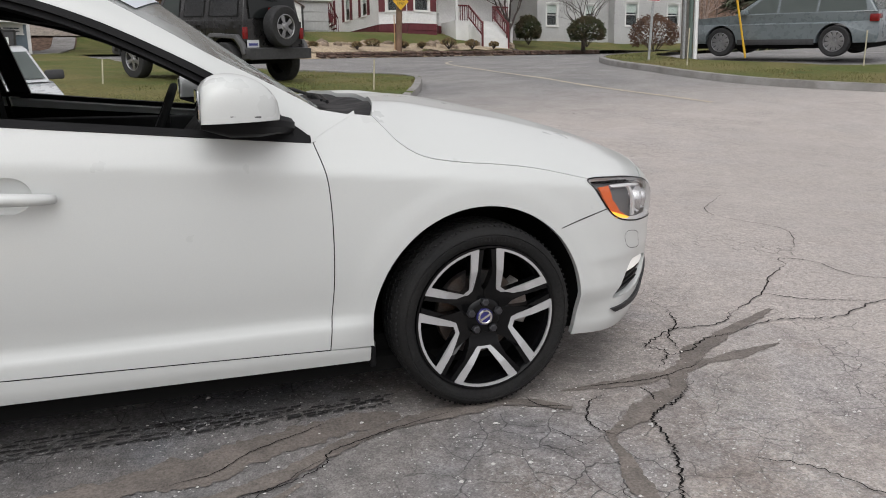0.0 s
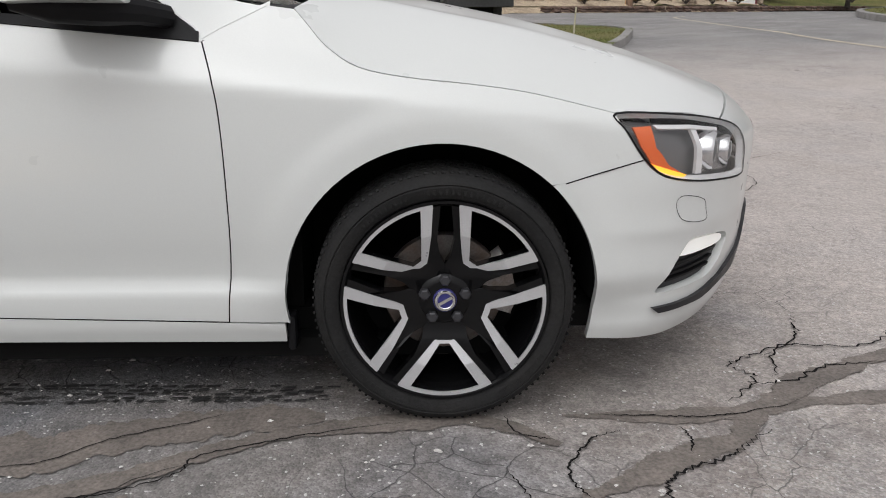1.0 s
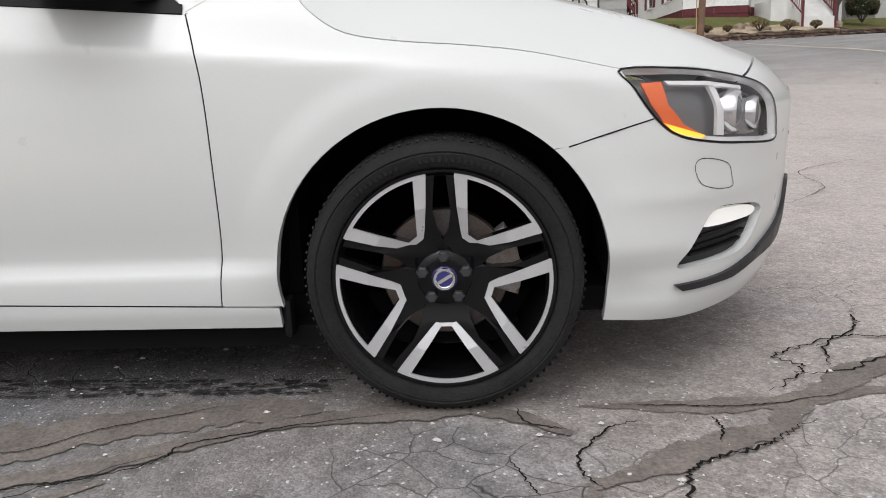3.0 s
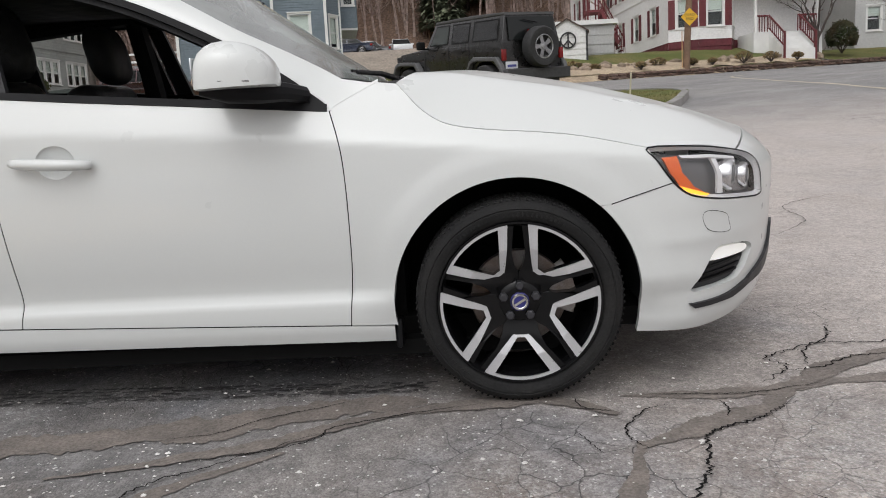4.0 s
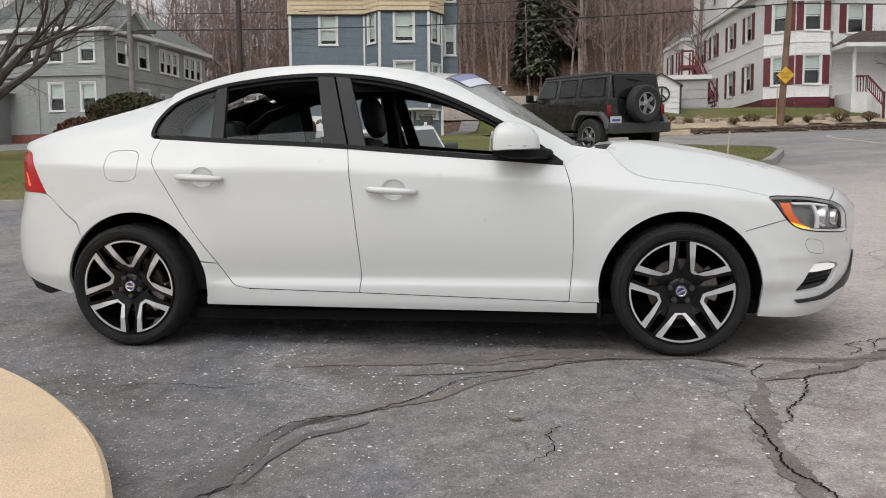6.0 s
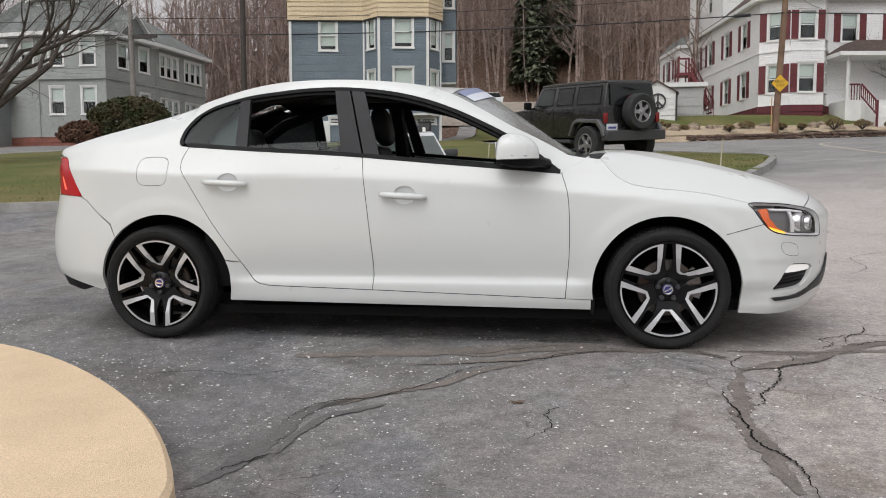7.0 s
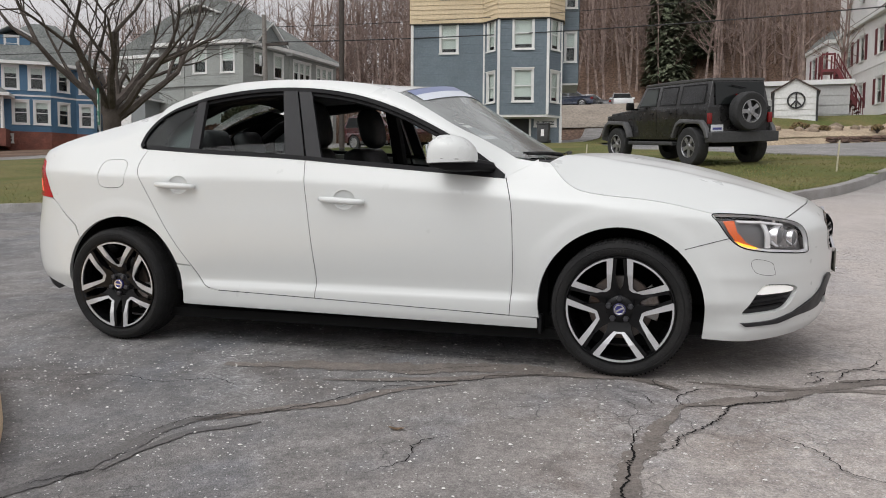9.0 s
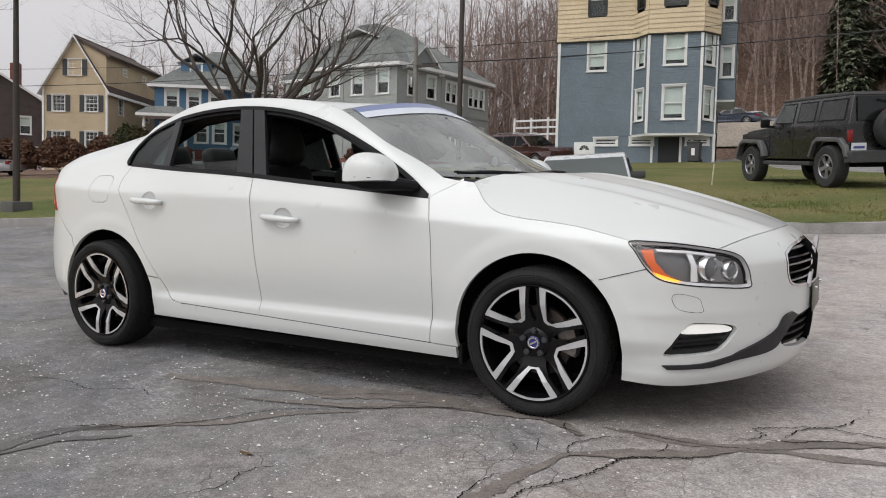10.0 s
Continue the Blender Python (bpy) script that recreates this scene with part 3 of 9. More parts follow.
HOOD_SIDE = curve([(-0.345, 1.005), (-0.315, 0.972), (-0.269, 0.922), (-0.196, 0.878), (-0.08, 0.856), (0.061, 0.842), (0.203, 0.822), (0.392, 0.779)], 4)
LAMP_LOW = curve([(0.392, 0.779), (0.418, 0.735), (0.463, 0.672), (0.505, 0.636), (0.56, 0.622)], 3)
fender = GAP_F + [(-0.50, 0.962), (-0.44, 0.992), (-0.40, 1.012)] + HOOD_SIDE[:-1] + LAMP_LOW[:7] + [(0.277, 0.619)] + arc_pts(ARCH_F, ARCH, 43, 191, 30)[1:] + [(-0.383, 0.270)]
skin("front_fender", side_line(fender), PAINT, car, step=0.018)

SILL_TOP = [(-0.40, 0.2705), (-0.522, 0.274), (-1.561, 0.308), (-2.141, 0.325)]
sill = [(-0.386, 0.212), (-0.386, 0.268)] + SILL_TOP[1:] + GAP_R[::-1][1:13] + [(-2.385, 0.462)] + arc_pts(ARCH_R, ARCH, 19, -14, 7) + [(-2.375, 0.236)]
skin("sill", sill, PAINT, car, gap=0.005, label="white sill panel under the doors")

TAIL_IN = curve([(-3.235, 0.818), (-3.29, 0.90), (-3.36, 1.01), (-3.385, 1.035)], 3)
WIN_REAR = curve([(-2.612, 1.091), (-2.655, 1.096), (-2.674, 1.112), (-2.675, 1.14), (-2.660, 1.19), (-2.615, 1.252), (-2.579, glass_top(-2.579))], 4)
roof_edge = [(x, rail(x)) for x in np.linspace(-3.50, -0.52, 60)]
side_frame = WIN_REAR[:-1] + [(x, glass_top(x)) for x in np.linspace(-2.579, -0.60, 44)] + [(-0.565, 0.960), (-0.545, 0.936), (-0.50, 0.9625), (-0.44, 0.9925), (-0.402, 1.012), (-0.43, 1.0135), (-0.51, 1.028)] + roof_edge[::-1][1:] + [(-3.47, 1.055), (-3.40, 1.04)] + TAIL_IN[::-1][1:] + [(-3.19, 0.79), (-3.115, 0.717), (-3.05, 0.665)] + arc_pts(ARCH_R, ARCH, 139, 20, 24) + [(-2.385, 0.466)] + GAP_R[::-1][12:]
FUEL = [(-2.795 + 0.09 * (abs(math.cos(a)) ** 0.55) * (1 if math.cos(a) >= 0 else -1), 0.957 + 0.08 * (abs(math.sin(a)) ** 0.55) * (1 if math.sin(a) >= 0 else -1)) for a in (2 * math.pi * k / 28 for k in range(28))]
skin("side_frame", side_line(side_frame), PAINT, car, holes=[FUEL], step=0.021, label="white rear wing, roof rail and windscreen pillar")
skin("fuel_flap", FUEL, PAINT, car, gap=0.006, mirror=False)

# ---- nose ----
S_MID = S_FRONT
LAMP = [(along(x, z), z) for x, z in curve([(0.392, 0.779), (0.418, 0.735), (0.463, 0.672), (0.515, 0.632), (0.60, 0.612), (0.70, 0.600), (0.805, 0.592), (0.812, 0.625), (0.80, 0.68), (0.77, 0.722), (0.70, 0.748), (0.56, 0.772)], 4, closed=True)]
i_low = min(range(len(LAMP)), key=lambda k: (LAMP[k][0] - along(0.463, 0.672)) ** 2 + (LAMP[k][1] - 0.672) ** 2)
i_top = min(range(len(LAMP)), key=lambda k: (LAMP[k][0] - along(0.70, 0.748)) ** 2 + (LAMP[k][1] - 0.748) ** 2)
HOOD_FRONT = curve([(LAMP[i_top][0], LAMP[i_top][1]), (along(0.76, 0.765), 0.772), (along(0.82, 0.775), 0.790), (S_MID - 0.25, 0.803), (S_MID, 0.806)], 4)
nose_bottom = curve([(S_MID, 0.225), (S_MID - 0.35, 0.222), (along(0.75, 0.21), 0.208), (along(0.55, 0.2), 0.200), (along(0.36, 0.2), 0.208)], 4)
bumper_line = LAMP[i_low:i_top + 1] + HOOD_FRONT[1:] + [(S_MID, 0.55)] + nose_bottom + side_line([(0.366, 0.262)]) + [(along(x, z), z) for x, z in arc_pts(ARCH_F, ARCH, -6, 48, 14)]
FOG = [(along(x, z), z) for x, z in curve([(0.529, 0.330), (0.560, 0.378), (0.600, 0.440), (0.625, 0.460), (0.66, 0.462), (0.745, 0.450), (0.772, 0.430), (0.760, 0.400), (0.735, 0.362), (0.705, 0.338), (0.66, 0.331), (0.60, 0.328)], 4, closed=True)]
GRILLE = curve([(S_MID - 0.43, 0.682), (S_MID - 0.415, 0.622), (S_MID - 0.36, 0.578), (S_MID - 0.2, 0.566), (S_MID - 0.001, 0.562)], 4) + [(S_MID - 0.001, 0.758)] + curve([(S_MID - 0.1, 0.758), (S_MID - 0.3, 0.742), (S_MID - 0.41, 0.716)], 4)
LOW_GRILLE = curve([(S_MID - 0.34, 0.44), (S_MID - 0.42, 0.385), (S_MID - 0.40, 0.325), (S_MID - 0.2, 0.30), (S_MID - 0.001, 0.295)], 4) + [(S_MID - 0.001, 0.455), (S_MID - 0.2, 0.452)]
skin("front_bumper", bumper_line, PAINT, car, holes=[FOG, GRILLE, LOW_GRILLE], join=True, label="white front bumper")
WASH = [(along(x, z), z) for x, z in curve([(0.558, 0.555), (0.566, 0.577), (0.60, 0.577), (0.648, 0.560), (0.660, 0.530), (0.663, 0.506), (0.625, 0.505), (0.578, 0.520)], 4, closed=True)]


def seam(name, outline, width, material, surf=flank, push=0.0008, closed=True):
    """A fine shut line drawn round a lid as a strip in the panel."""
    b = bmesh.new()
    n = len(outline)
    inner = shrink(outline, width * 2)
    for i in range(n if closed else n - 1):
        j = (i + 1) % n
        q = []
        for p in (outline[i], outline[j], inner[j], inner[i]):
            v = surf(*p)
            nn = (surf(p[0] + 0.004, p[1]) - surf(p[0] - 0.004, p[1])).cross(surf(p[0], p[1] + 0.004) - surf(p[0], p[1] - 0.004)).normalized()
            q.append(b.verts.new(v + nn * push))
        b.faces.new(q)
    o = part(name, b, material, car)
    both_sides(o)
    return o


seam("washer_lid", WASH, 0.0016, TRIM)

# headlamps
lamp = skin("headlamp", LAMP, LAMP_GLASS, car, gap=0.004, flange=0.0, push=0.001, mirror=False, label="clear swept headlamp with an amber corner")
lamp.visible_shadow = False


def lamp_piece(name, outline, material, depth, label="", step=0.02, flange=0.008):
    o = skin(name, [(along(x, z), z) for x, z in outline], material, lamp, gap=0.0, flange=flange, push=-depth, mirror=False, label=label, step=step)
    return o


skin("housing", shrink(LAMP, 0.006), LAMP_BACK, lamp, gap=0.0, flange=0.0, push=-0.040, mirror=False)
SILVER_LAMP = plain("silver_lamp_bezel", (0.86, 0.86, 0.87), 0.22, metal=0.35)
rim_out, rim_in = shrink(LAMP, 0.008), shrink(LAMP, 0.026)
b = bmesh.new()
for i in range(len(LAMP)):
    j = (i + 1) % len(LAMP)
    q = []
    for p, dpt in ((rim_out[i], 0.002), (rim_out[j], 0.002), (rim_in[j], 0.02), (rim_in[i], 0.02)):
        q.append(b.verts.new(flank(*p) + Vector((-0.6, 1.0, 0)).normalized() * dpt))
    b.faces.new(q)
bmesh.ops.remove_doubles(b, verts=b.verts, dist=0.0005)
part("bezel", b, SILVER_LAMP, lamp)
lamp_piece("amber_reflector", [(0.436, 0.750), (0.482, 0.754), (0.497, 0.70), (0.535, 0.655), (0.585, 0.628), (0.535, 0.628), (0.492, 0.655), (0.460, 0.700)], AMBER, 0.012)
lamp_piece("amber_bulb", [(0.488, 0.660), (0.52, 0.650), (0.59, 0.628), (0.575, 0.621), (0.525, 0.630)], AMBER_LIT, 0.010)
lamp_piece("chrome_fin", [(0.605, 0.742), (0.622, 0.744), (0.640, 0.70), (0.648, 0.66), (0.650, 0.622), (0.628, 0.624), (0.628, 0.67), (0.620, 0.71)], SILVER_LAMP, 0.018)
lamp_piece("brow", [(0.49, 0.757), (0.60, 0.752), (0.70, 0.735), (0.70, 0.727), (0.60, 0.742), (0.50, 0.747)], SILVER_LAMP, 0.014)
lamp_piece("reflector_bowl", [(0.668, 0.725), (0.745, 0.705), (0.772, 0.66), (0.775, 0.615), (0.665, 0.622)], plain("satin_lamp_reflector", (0.30, 0.30, 0.31), 0.25, metal=0.8), 0.030)
for cx, cz, r in ((0.70, 0.672, 0.050), (0.765, 0.662, 0.040)):
    o = flank(along(cx, cz), cz)
    m = look(o + Vector((-0.02, 0.015, 0)), o + Vector((1.0, -0.45, -0.02)))
    m = m @ pose(0, 0, 0, 0, 180, 0)
    b = bmesh.new()
    lathe(b, [(0.0, 0.012), (r * 0.5, 0.009), (r * 0.72, 0.0), (r * 0.74, -0.004)], 20, m)
    p = part("lens", b, plain("lamp_projector_lens", (0.10, 0.105, 0.11), 0.06, coat=0.8), lamp)
    b = bmesh.new()
    lathe(b, [(r * 0.75, -0.006), (r * 0.95, 0.004), (r * 1.05, -0.005), (r * 1.0, -0.05)], 20, m)
    part("reflector", b, CHROME, lamp)
twin = copy_thing(lamp, Matrix())
twin.parent = car
twin.matrix_local = Matrix.Translation((0, 2 * YC, 0)) @ Matrix.Diagonal((1, -1, 1, 1))

seam("lamp_seal", LAMP, 0.0045, TRIM, push=0.0016)

# fog recess with its daytime light
skin("fog_recess", FOG, PILLAR, car, gap=0.0, flange=0.0, push=-0.022, label="dark ribbed fog lamp recess")
for k, z in enumerate((0.348, 0.370, 0.392)):
    skin("rib", [(along(0.565 + 0.012 * k, z), z), (along(0.715 + 0.012 * k, z), z + 0.012), (along(0.72 + 0.012 * k, z), z + 0.018), (along(0.57 + 0.012 * k, z), z + 0.007)], TRIM, car, gap=0.0, flange=0.02, push=-0.012)
led = [(along(x, z), z) for x, z in curve([(0.596, 0.418), (0.610, 0.440), (0.635, 0.453), (0.70, 0.451), (0.745, 0.443), (0.760, 0.430), (0.748, 0.420), (0.70, 0.417)], 4, closed=True)]
skin("daytime_light", led, LED, car, gap=0.0, flange=0.03, push=-0.008, label="lit white daytime running light")
LIP_A = [(along(x, z), z) for x, z in curve([(0.522, 0.290), (0.66, 0.297), (0.755, 0.322)], 5)] + curve([(along(0.775, 0.34), 0.335), (S_MID - 0.49, 0.40), (S_MID - 0.43, 0.455), (S_MID - 0.36, 0.468)], 4)
LIP_B = curve([(S_MID - 0.31, 0.448), (S_MID - 0.37, 0.418), (S_MID - 0.43, 0.368), (S_MID - 0.50, 0.322), (along(0.77, 0.305), 0.303)], 4) + [(along(x, z), z) for x, z in [(0.68, 0.279), (0.54, 0.275)]]
skin("lip_trim", LIP_A + LIP_B, PILLAR, car, gap=0.0, flange=0.02, push=0.010, label="dark grey spoiler trim")
skin("lower_intake", shrink(LOW_GRILLE, -0.01), VOID, car, gap=0.0, flange=0.0, push=-0.05, join=True)
for k in range(4):
    z = 0.32 + 0.035 * k
    skin("intake_bar", [(S_MID - 0.38, z), (S_MID - 0.001, z), (S_MID - 0.001, z + 0.012), (S_MID - 0.38, z + 0.012)], TRIM, car, gap=0.0, flange=0.03, push=-0.02, join=True)

# grille
skin("grille", shrink(GRILLE, -0.01), VOID, car, gap=0.0, flange=0.0, push=-0.06, join=True, label="black grille with silver bars")
for k in range(5):
    z = 0.592 + 0.034 * k
    skin("grille_bar", [(S_MID - 0.405 + 0.02 * abs(k - 2.5), z), (S_MID - 0.001, z + 0.004), (S_MID - 0.001, z + 0.014), (S_MID - 0.405 + 0.02 * abs(k - 2.5), z + 0.008)], GLOSS_BLACK if k % 2 else plain("dark_silver_bar", (0.25, 0.25, 0.26), 0.25, metal=0.9), car, gap=0.0, flange=0.035, push=-0.012, join=True)
seam("grille_frame", GRILLE, 0.009, CHROME, push=0.003)
b = bmesh.new()
lathe(b, [(0.045, 0.0), (0.058, 0.010), (0.070, 0.0)], 28, Matrix.Translation((0.984, YC, 0.655)) @ pose(0, 0, 0, 0, 90, 0))
ring_tube(b, [(0.985, YC - 0.2, 0.56), (0.985, YC + 0.2, 0.74)], 0.012, 6)
part("badge", b, CHROME, car, "plain chrome ring badge with a diagonal bar")
b = bmesh.new()
box(b, 1.000, 1.008, YC - 0.155, YC + 0.155, 0.44, 0.56, 0.003)
plate = part("plate_holder", b, surface("dull_plate_holder", (0.16, 0.15, 0.13), rough=0.5), car, "bare number plate holder with bolts")
for yy in (-0.13, 0.13):
    for zz in (0.455, 0.545):
        part("bolt", tubed([(1.004, YC + yy, zz), (1.019, YC + yy, zz)], 0.004, 6), CHROME, plate)

# ---- tail ----
TAIL = side_line(TAIL_IN) + side_line([(-3.44, 1.042)]) + [(S_REAR + 0.62, 1.03), (S_REAR + 0.60, 0.93), (S_REAR + 0.66, 0.826)]
tail = skin("tail_lamp", TAIL, TAIL_RED, car, gap=0.003, flange=0.03, push=0.004, label="red tail lamp")
seam("tail_strip", [(along(-3.36, 0.86), 0.855), (along(-3.40, 0.9), 0.925), (along(-3.415, 0.9), 0.93), (along(-3.385, 0.86), 0.855)], 0.012, TAIL_LIT, push=0.006)
rb = [(S_REAR, 0.36)] + [(S_REAR, 0.82)] + [(S_REAR + 0.66, 0.822), (along(-3.30, 0.82), 0.822)] + side_line([(-3.238, 0.815), (-3.19, 0.788), (-3.115, 0.712), (-3.053, 0.660)]) + [(along(x, z), z) for x, z in arc_pts(ARCH_R, ARCH, 139, 187, 12)] + side_line([(-3.14, 0.285), (-3.3, 0.318), (-3.45, 0.345)])
skin("rear_bumper", rb, PAINT, car, join=True, label="white rear bumper")
skin("rear_valance", [(S_REAR, 0.36)] + side_line([(-3.45, 0.345), (-3.3, 0.318), (-3.2, 0.297)]) + side_line([(-3.3, 0.27), (-3.42, 0.28)]) + [(S_REAR, 0.26)], TRIM, car, join=True, gap=0.0, push=-0.004, label="black lower rear valance")
skin("boot_end", [(S_REAR + 0.66, 0.824), (S_REAR, 0.824), (S_REAR, 1.06), (S_REAR + 0.62, 1.035), (S_REAR + 0.6, 0.93)], PAINT, car, join=True)

# ---- bonnet, roof, boot ----
def loft(name, rows, material, label="", solid=0.0, smooth_=True, parent=None, flip=False):
    """A sheet through rows of points, each from the near side to the middle; mirrored to the far side."""
    b = bmesh.new()
    grid = []
    for r in rows:
        near = [Vector(p) for p in r]
        far = [Vector((p.x, 2 * YC - p.y, p.z)) for p in near[::-1] if p.y < YC - 1e-4]
        grid.append([b.verts.new(p) for p in near + far])
    for r, q in zip(grid, grid[1:]):
        for k in range(len(r) - 1):
            b.faces.new((r[k], r[k + 1], q[k + 1], q[k]) if not flip else (r[k], q[k], q[k + 1], r[k + 1]))
    b.normal_update()
    if sum(f.normal.z * f.calc_area() for f in b.faces) < 0:
        bmesh.ops.reverse_faces(b, faces=b.faces[:])
        b.normal_update()
    if solid:
        rim = [e for e in b.edges if len(e.link_faces) == 1]
        down = {v: b.verts.new(v.co - v.normal * solid) for v in {v for e in rim for v in e.verts}}
        for e in rim:
            lp = e.link_loops[0]
            v0, v1 = lp.vert, lp.link_loop_next.vert
            b.faces.new((v1, v0, down[v0], down[v1]))
    ob = part(name, b, material, parent or car, label)
    ob.data.set_sharp_from_angle(angle=radians(75))
    return ob


hood_side = [flank(along(x, z), z) for x, z in HOOD_SIDE] + [flank(*p) for p in curve([(along(0.392, 0.779), 0.781), (along(0.56, 0.775), 0.775), (LAMP[i_top][0], LAMP[i_top][1] + 0.001)], 5)[1:]]
hood_mid = eased([(-0.30, 1.045), (-0.05, 1.045), (0.2, 1.006), (0.45, 0.948), (0.7, 0.874), (0.86, 0.818), (0.93, 0.806)])
hood_rows = []
NH = len(hood_side)
front_edge = [flank(*p) for p in HOOD_FRONT]
for i, p in enumerate(hood_side):
    u = i / (NH - 1)
    xm = -0.22 + (front_edge[-1].x - 0.012 + 0.22) * u
    zm = hood_mid(xm)
    row = []
    for k in range(31):
        v = k / 30
        y = p.y + (YC - p.y) * v
        x = p.x + (xm - p.x) * (1 - (1 - v) ** 1.8)
        rise = zm - p.z
        crest = 1 - (1 - min(1, v / 0.42)) ** 2.1
        fade = math.sin(math.pi * min(1, 0.12 + u * 0.86)) ** 0.7
        d = v - (0.62 + 0.10 * u)
        z = p.z + rise * (0.97 * crest + 0.03 * v) - 0.018 * smooth(-0.05, 0.02, d) * (1 - 0.75 * smooth(0.02, 0.38, d)) * fade
        d = v - (0.30 + 0.12 * u)
        z -= 0.010 * smooth(-0.04, 0.02, d) * (1 - smooth(0.02, 0.25, d)) * fade
        row.append((x, y, z + 0.001))
    hood_rows.append(row)
ey, ex, ez = ([p[k] for p in front_edge] for k in (1, 0, 2))
shift = [(float(np.interp(y, ey, ex)) - 0.004 - x, float(np.interp(y, ey, ez)) + 0.001 - z) for x, y, z in hood_rows[-1]]
for i, row in enumerate(hood_rows):
    k = smooth(0.45, 1.0, i / (NH - 1))
    hood_rows[i] = [(x + dx * k, y, z + dz * k) for (x, y, z), (dx, dz) in zip(row, shift)]
loft("bonnet", hood_rows, PAINT, "white bonnet with two long creases", solid=0.02)

# windscreen
SCREEN_X = [(0, -0.425), (1, -1.05)]
screen_mid = eased([(-1.3, 1.50), (-1.05, 1.437), (-0.854, 1.312), (-0.649, 1.168), (-0.498, 1.066), (-0.425, 1.018), (-0.3, 0.94)])
rows = []
for i in range(13):
    u = i / 12
    xs_ = -0.52 - u * 0.615
    e = flank(xs_, rail(xs_) - 0.004)
    mx, mz = lin(SCREEN_X, u), screen_mid(lin(SCREEN_X, u))
    row = []
    for k in range(12):
        v = k / 11
        w = 1 - (1 - v) ** 2
        row.append((e.x + (mx - e.x) * w, e.y + (YC - e.y) * v, e.z + (mz - e.z) * (0.25 * v + 0.75 * w)))
    rows.append(row)
screen = loft("windscreen", rows, CAR_GLASS, "clear windscreen with a blue strip along its top")
screen.visible_shadow = False
# cowl between windscreen and bonnet, and the wipers
rear_edge = hood_rows[0]
b = bmesh.new()
tray = []
for k in range(13):
    v = k / 12
    g = Vector([float(np.interp(v, [i / 11 for i in range(12)], [p[c] for p in rows[0]])) for c in range(3)])
    h = Vector([float(np.interp(v, [i / 30 for i in range(31)], [p[c] for p in rear_edge])) for c in range(3)])
    m = g.lerp(h, 0.5) - Vector((0, 0, 0.018))
    tray.append([g + Vector((-0.012, 0, -0.006)), g.lerp(m, 0.4) - Vector((0, 0, 0.004)), m, h.lerp(m, 0.25) - Vector((0, 0, 0.010)), h + Vector((0.01, 0, -0.016))])
loft("cowl", [[r[c] for r in tray] for c in range(5)], TRIM, "black cowl under the wipers")
for line_ in ([(-0.47, 0.20, 1.046), (-0.43, 0.50, 1.050), (-0.405, 0.86, 1.040)], [(-0.385, 0.95, 1.040), (-0.41, 1.25, 1.052), (-0.47, 1.57, 1.046)]):
    b = bmesh.new()
    ring_tube(b, line_, [0.006, 0.010, 0.013], 6)
    ring_tube(b, [(x - 0.018, y, z + 0.006) for x, y, z in line_], 0.005, 5)
    part("wiper", b, TRIM, car)
loft("frit", [[(r[0][0], r[0][1] + 0.004, r[0][2] - 0.003), tuple(0.6 * q_ + 0.4 * p_ - (0.003 if c == 2 else 0) for c, (p_, q_) in enumerate(zip(r[0], r[1])))] for r in rows[:2]], TRIM)
for lo, hi, mat_, nm in ((10, 11, plain("white_sticker_band", (0.62, 0.66, 0.72), 0.4), "sticker_band"), (11, 12, plain("blue_sun_strip", (0.16, 0.20, 0.36), 0.3), "sun_strip")):
    b = bmesh.new()
    line = []
    for r in rows[lo:hi + 1]:
        pts_ = [Vector(p) + Vector((0.002, 0, 0.004)) for p in r[1:]]
        line.append([b.verts.new(p) for p in pts_] + [b.verts.new((p.x, 2 * YC - p.y, p.z)) for p in pts_[::-1][1:]])
    for r, q in zip(line, line[1:]):
        for k in range(len(r) - 1):
            b.faces.new((r[k], r[k + 1], q[k + 1], q[k]))
    part(nm, b, mat_, screen)

# roof
rows = []
for i in range(26):
    u = i / 25
    xs_ = -1.135 - u * 1.32
    e = flank(xs_, rail(xs_))
    xm = -1.03 - u * 1.42
    zc = lin([(-1.0, 1.437), (-1.3, 1.468), (-1.7, 1.484), (-2.1, 1.476), (-2.45, 1.432)], xm)
    row = []
    for k in range(13):
        v = k / 12
        row.append((e.x + (xm - e.x) * v ** 1.2, e.y + (YC - e.y) * v, e.z + (zc - e.z) * (1 - (1 - v) ** 2.2)))
    rows.append(row)
loft("roof", rows, PAINT, "white roof panel", solid=0.02)
roof_back = rows[-1]
loft("headliner", [[(x, y + 0.05 if k == 0 else y, z - 0.045) for k, (x, y, z) in enumerate(r)] for r in rows], CABIN, "black roof lining")
# shark-fin aerial
b = bmesh.new()
prof = [(-2.38, 0), (-2.18, 0), (-2.28, 0.025), (-2.37, 0.045)]
vs_l = [b.verts.new((x, YC - 0.03 * (1 - h / 0.06), 1.445 + h)) for x, h in prof]
vs_r = [b.verts.new((x, YC + 0.03 * (1 - h / 0.06), 1.445 + h)) for x, h in prof]
b.faces.new(vs_l)
b.faces.new(vs_r[::-1])
for k in range(4):
    b.faces.new((vs_l[k], vs_r[k], vs_r[(k + 1) % 4], vs_l[(k + 1) % 4]))
part("aerial", b, PAINT, car)

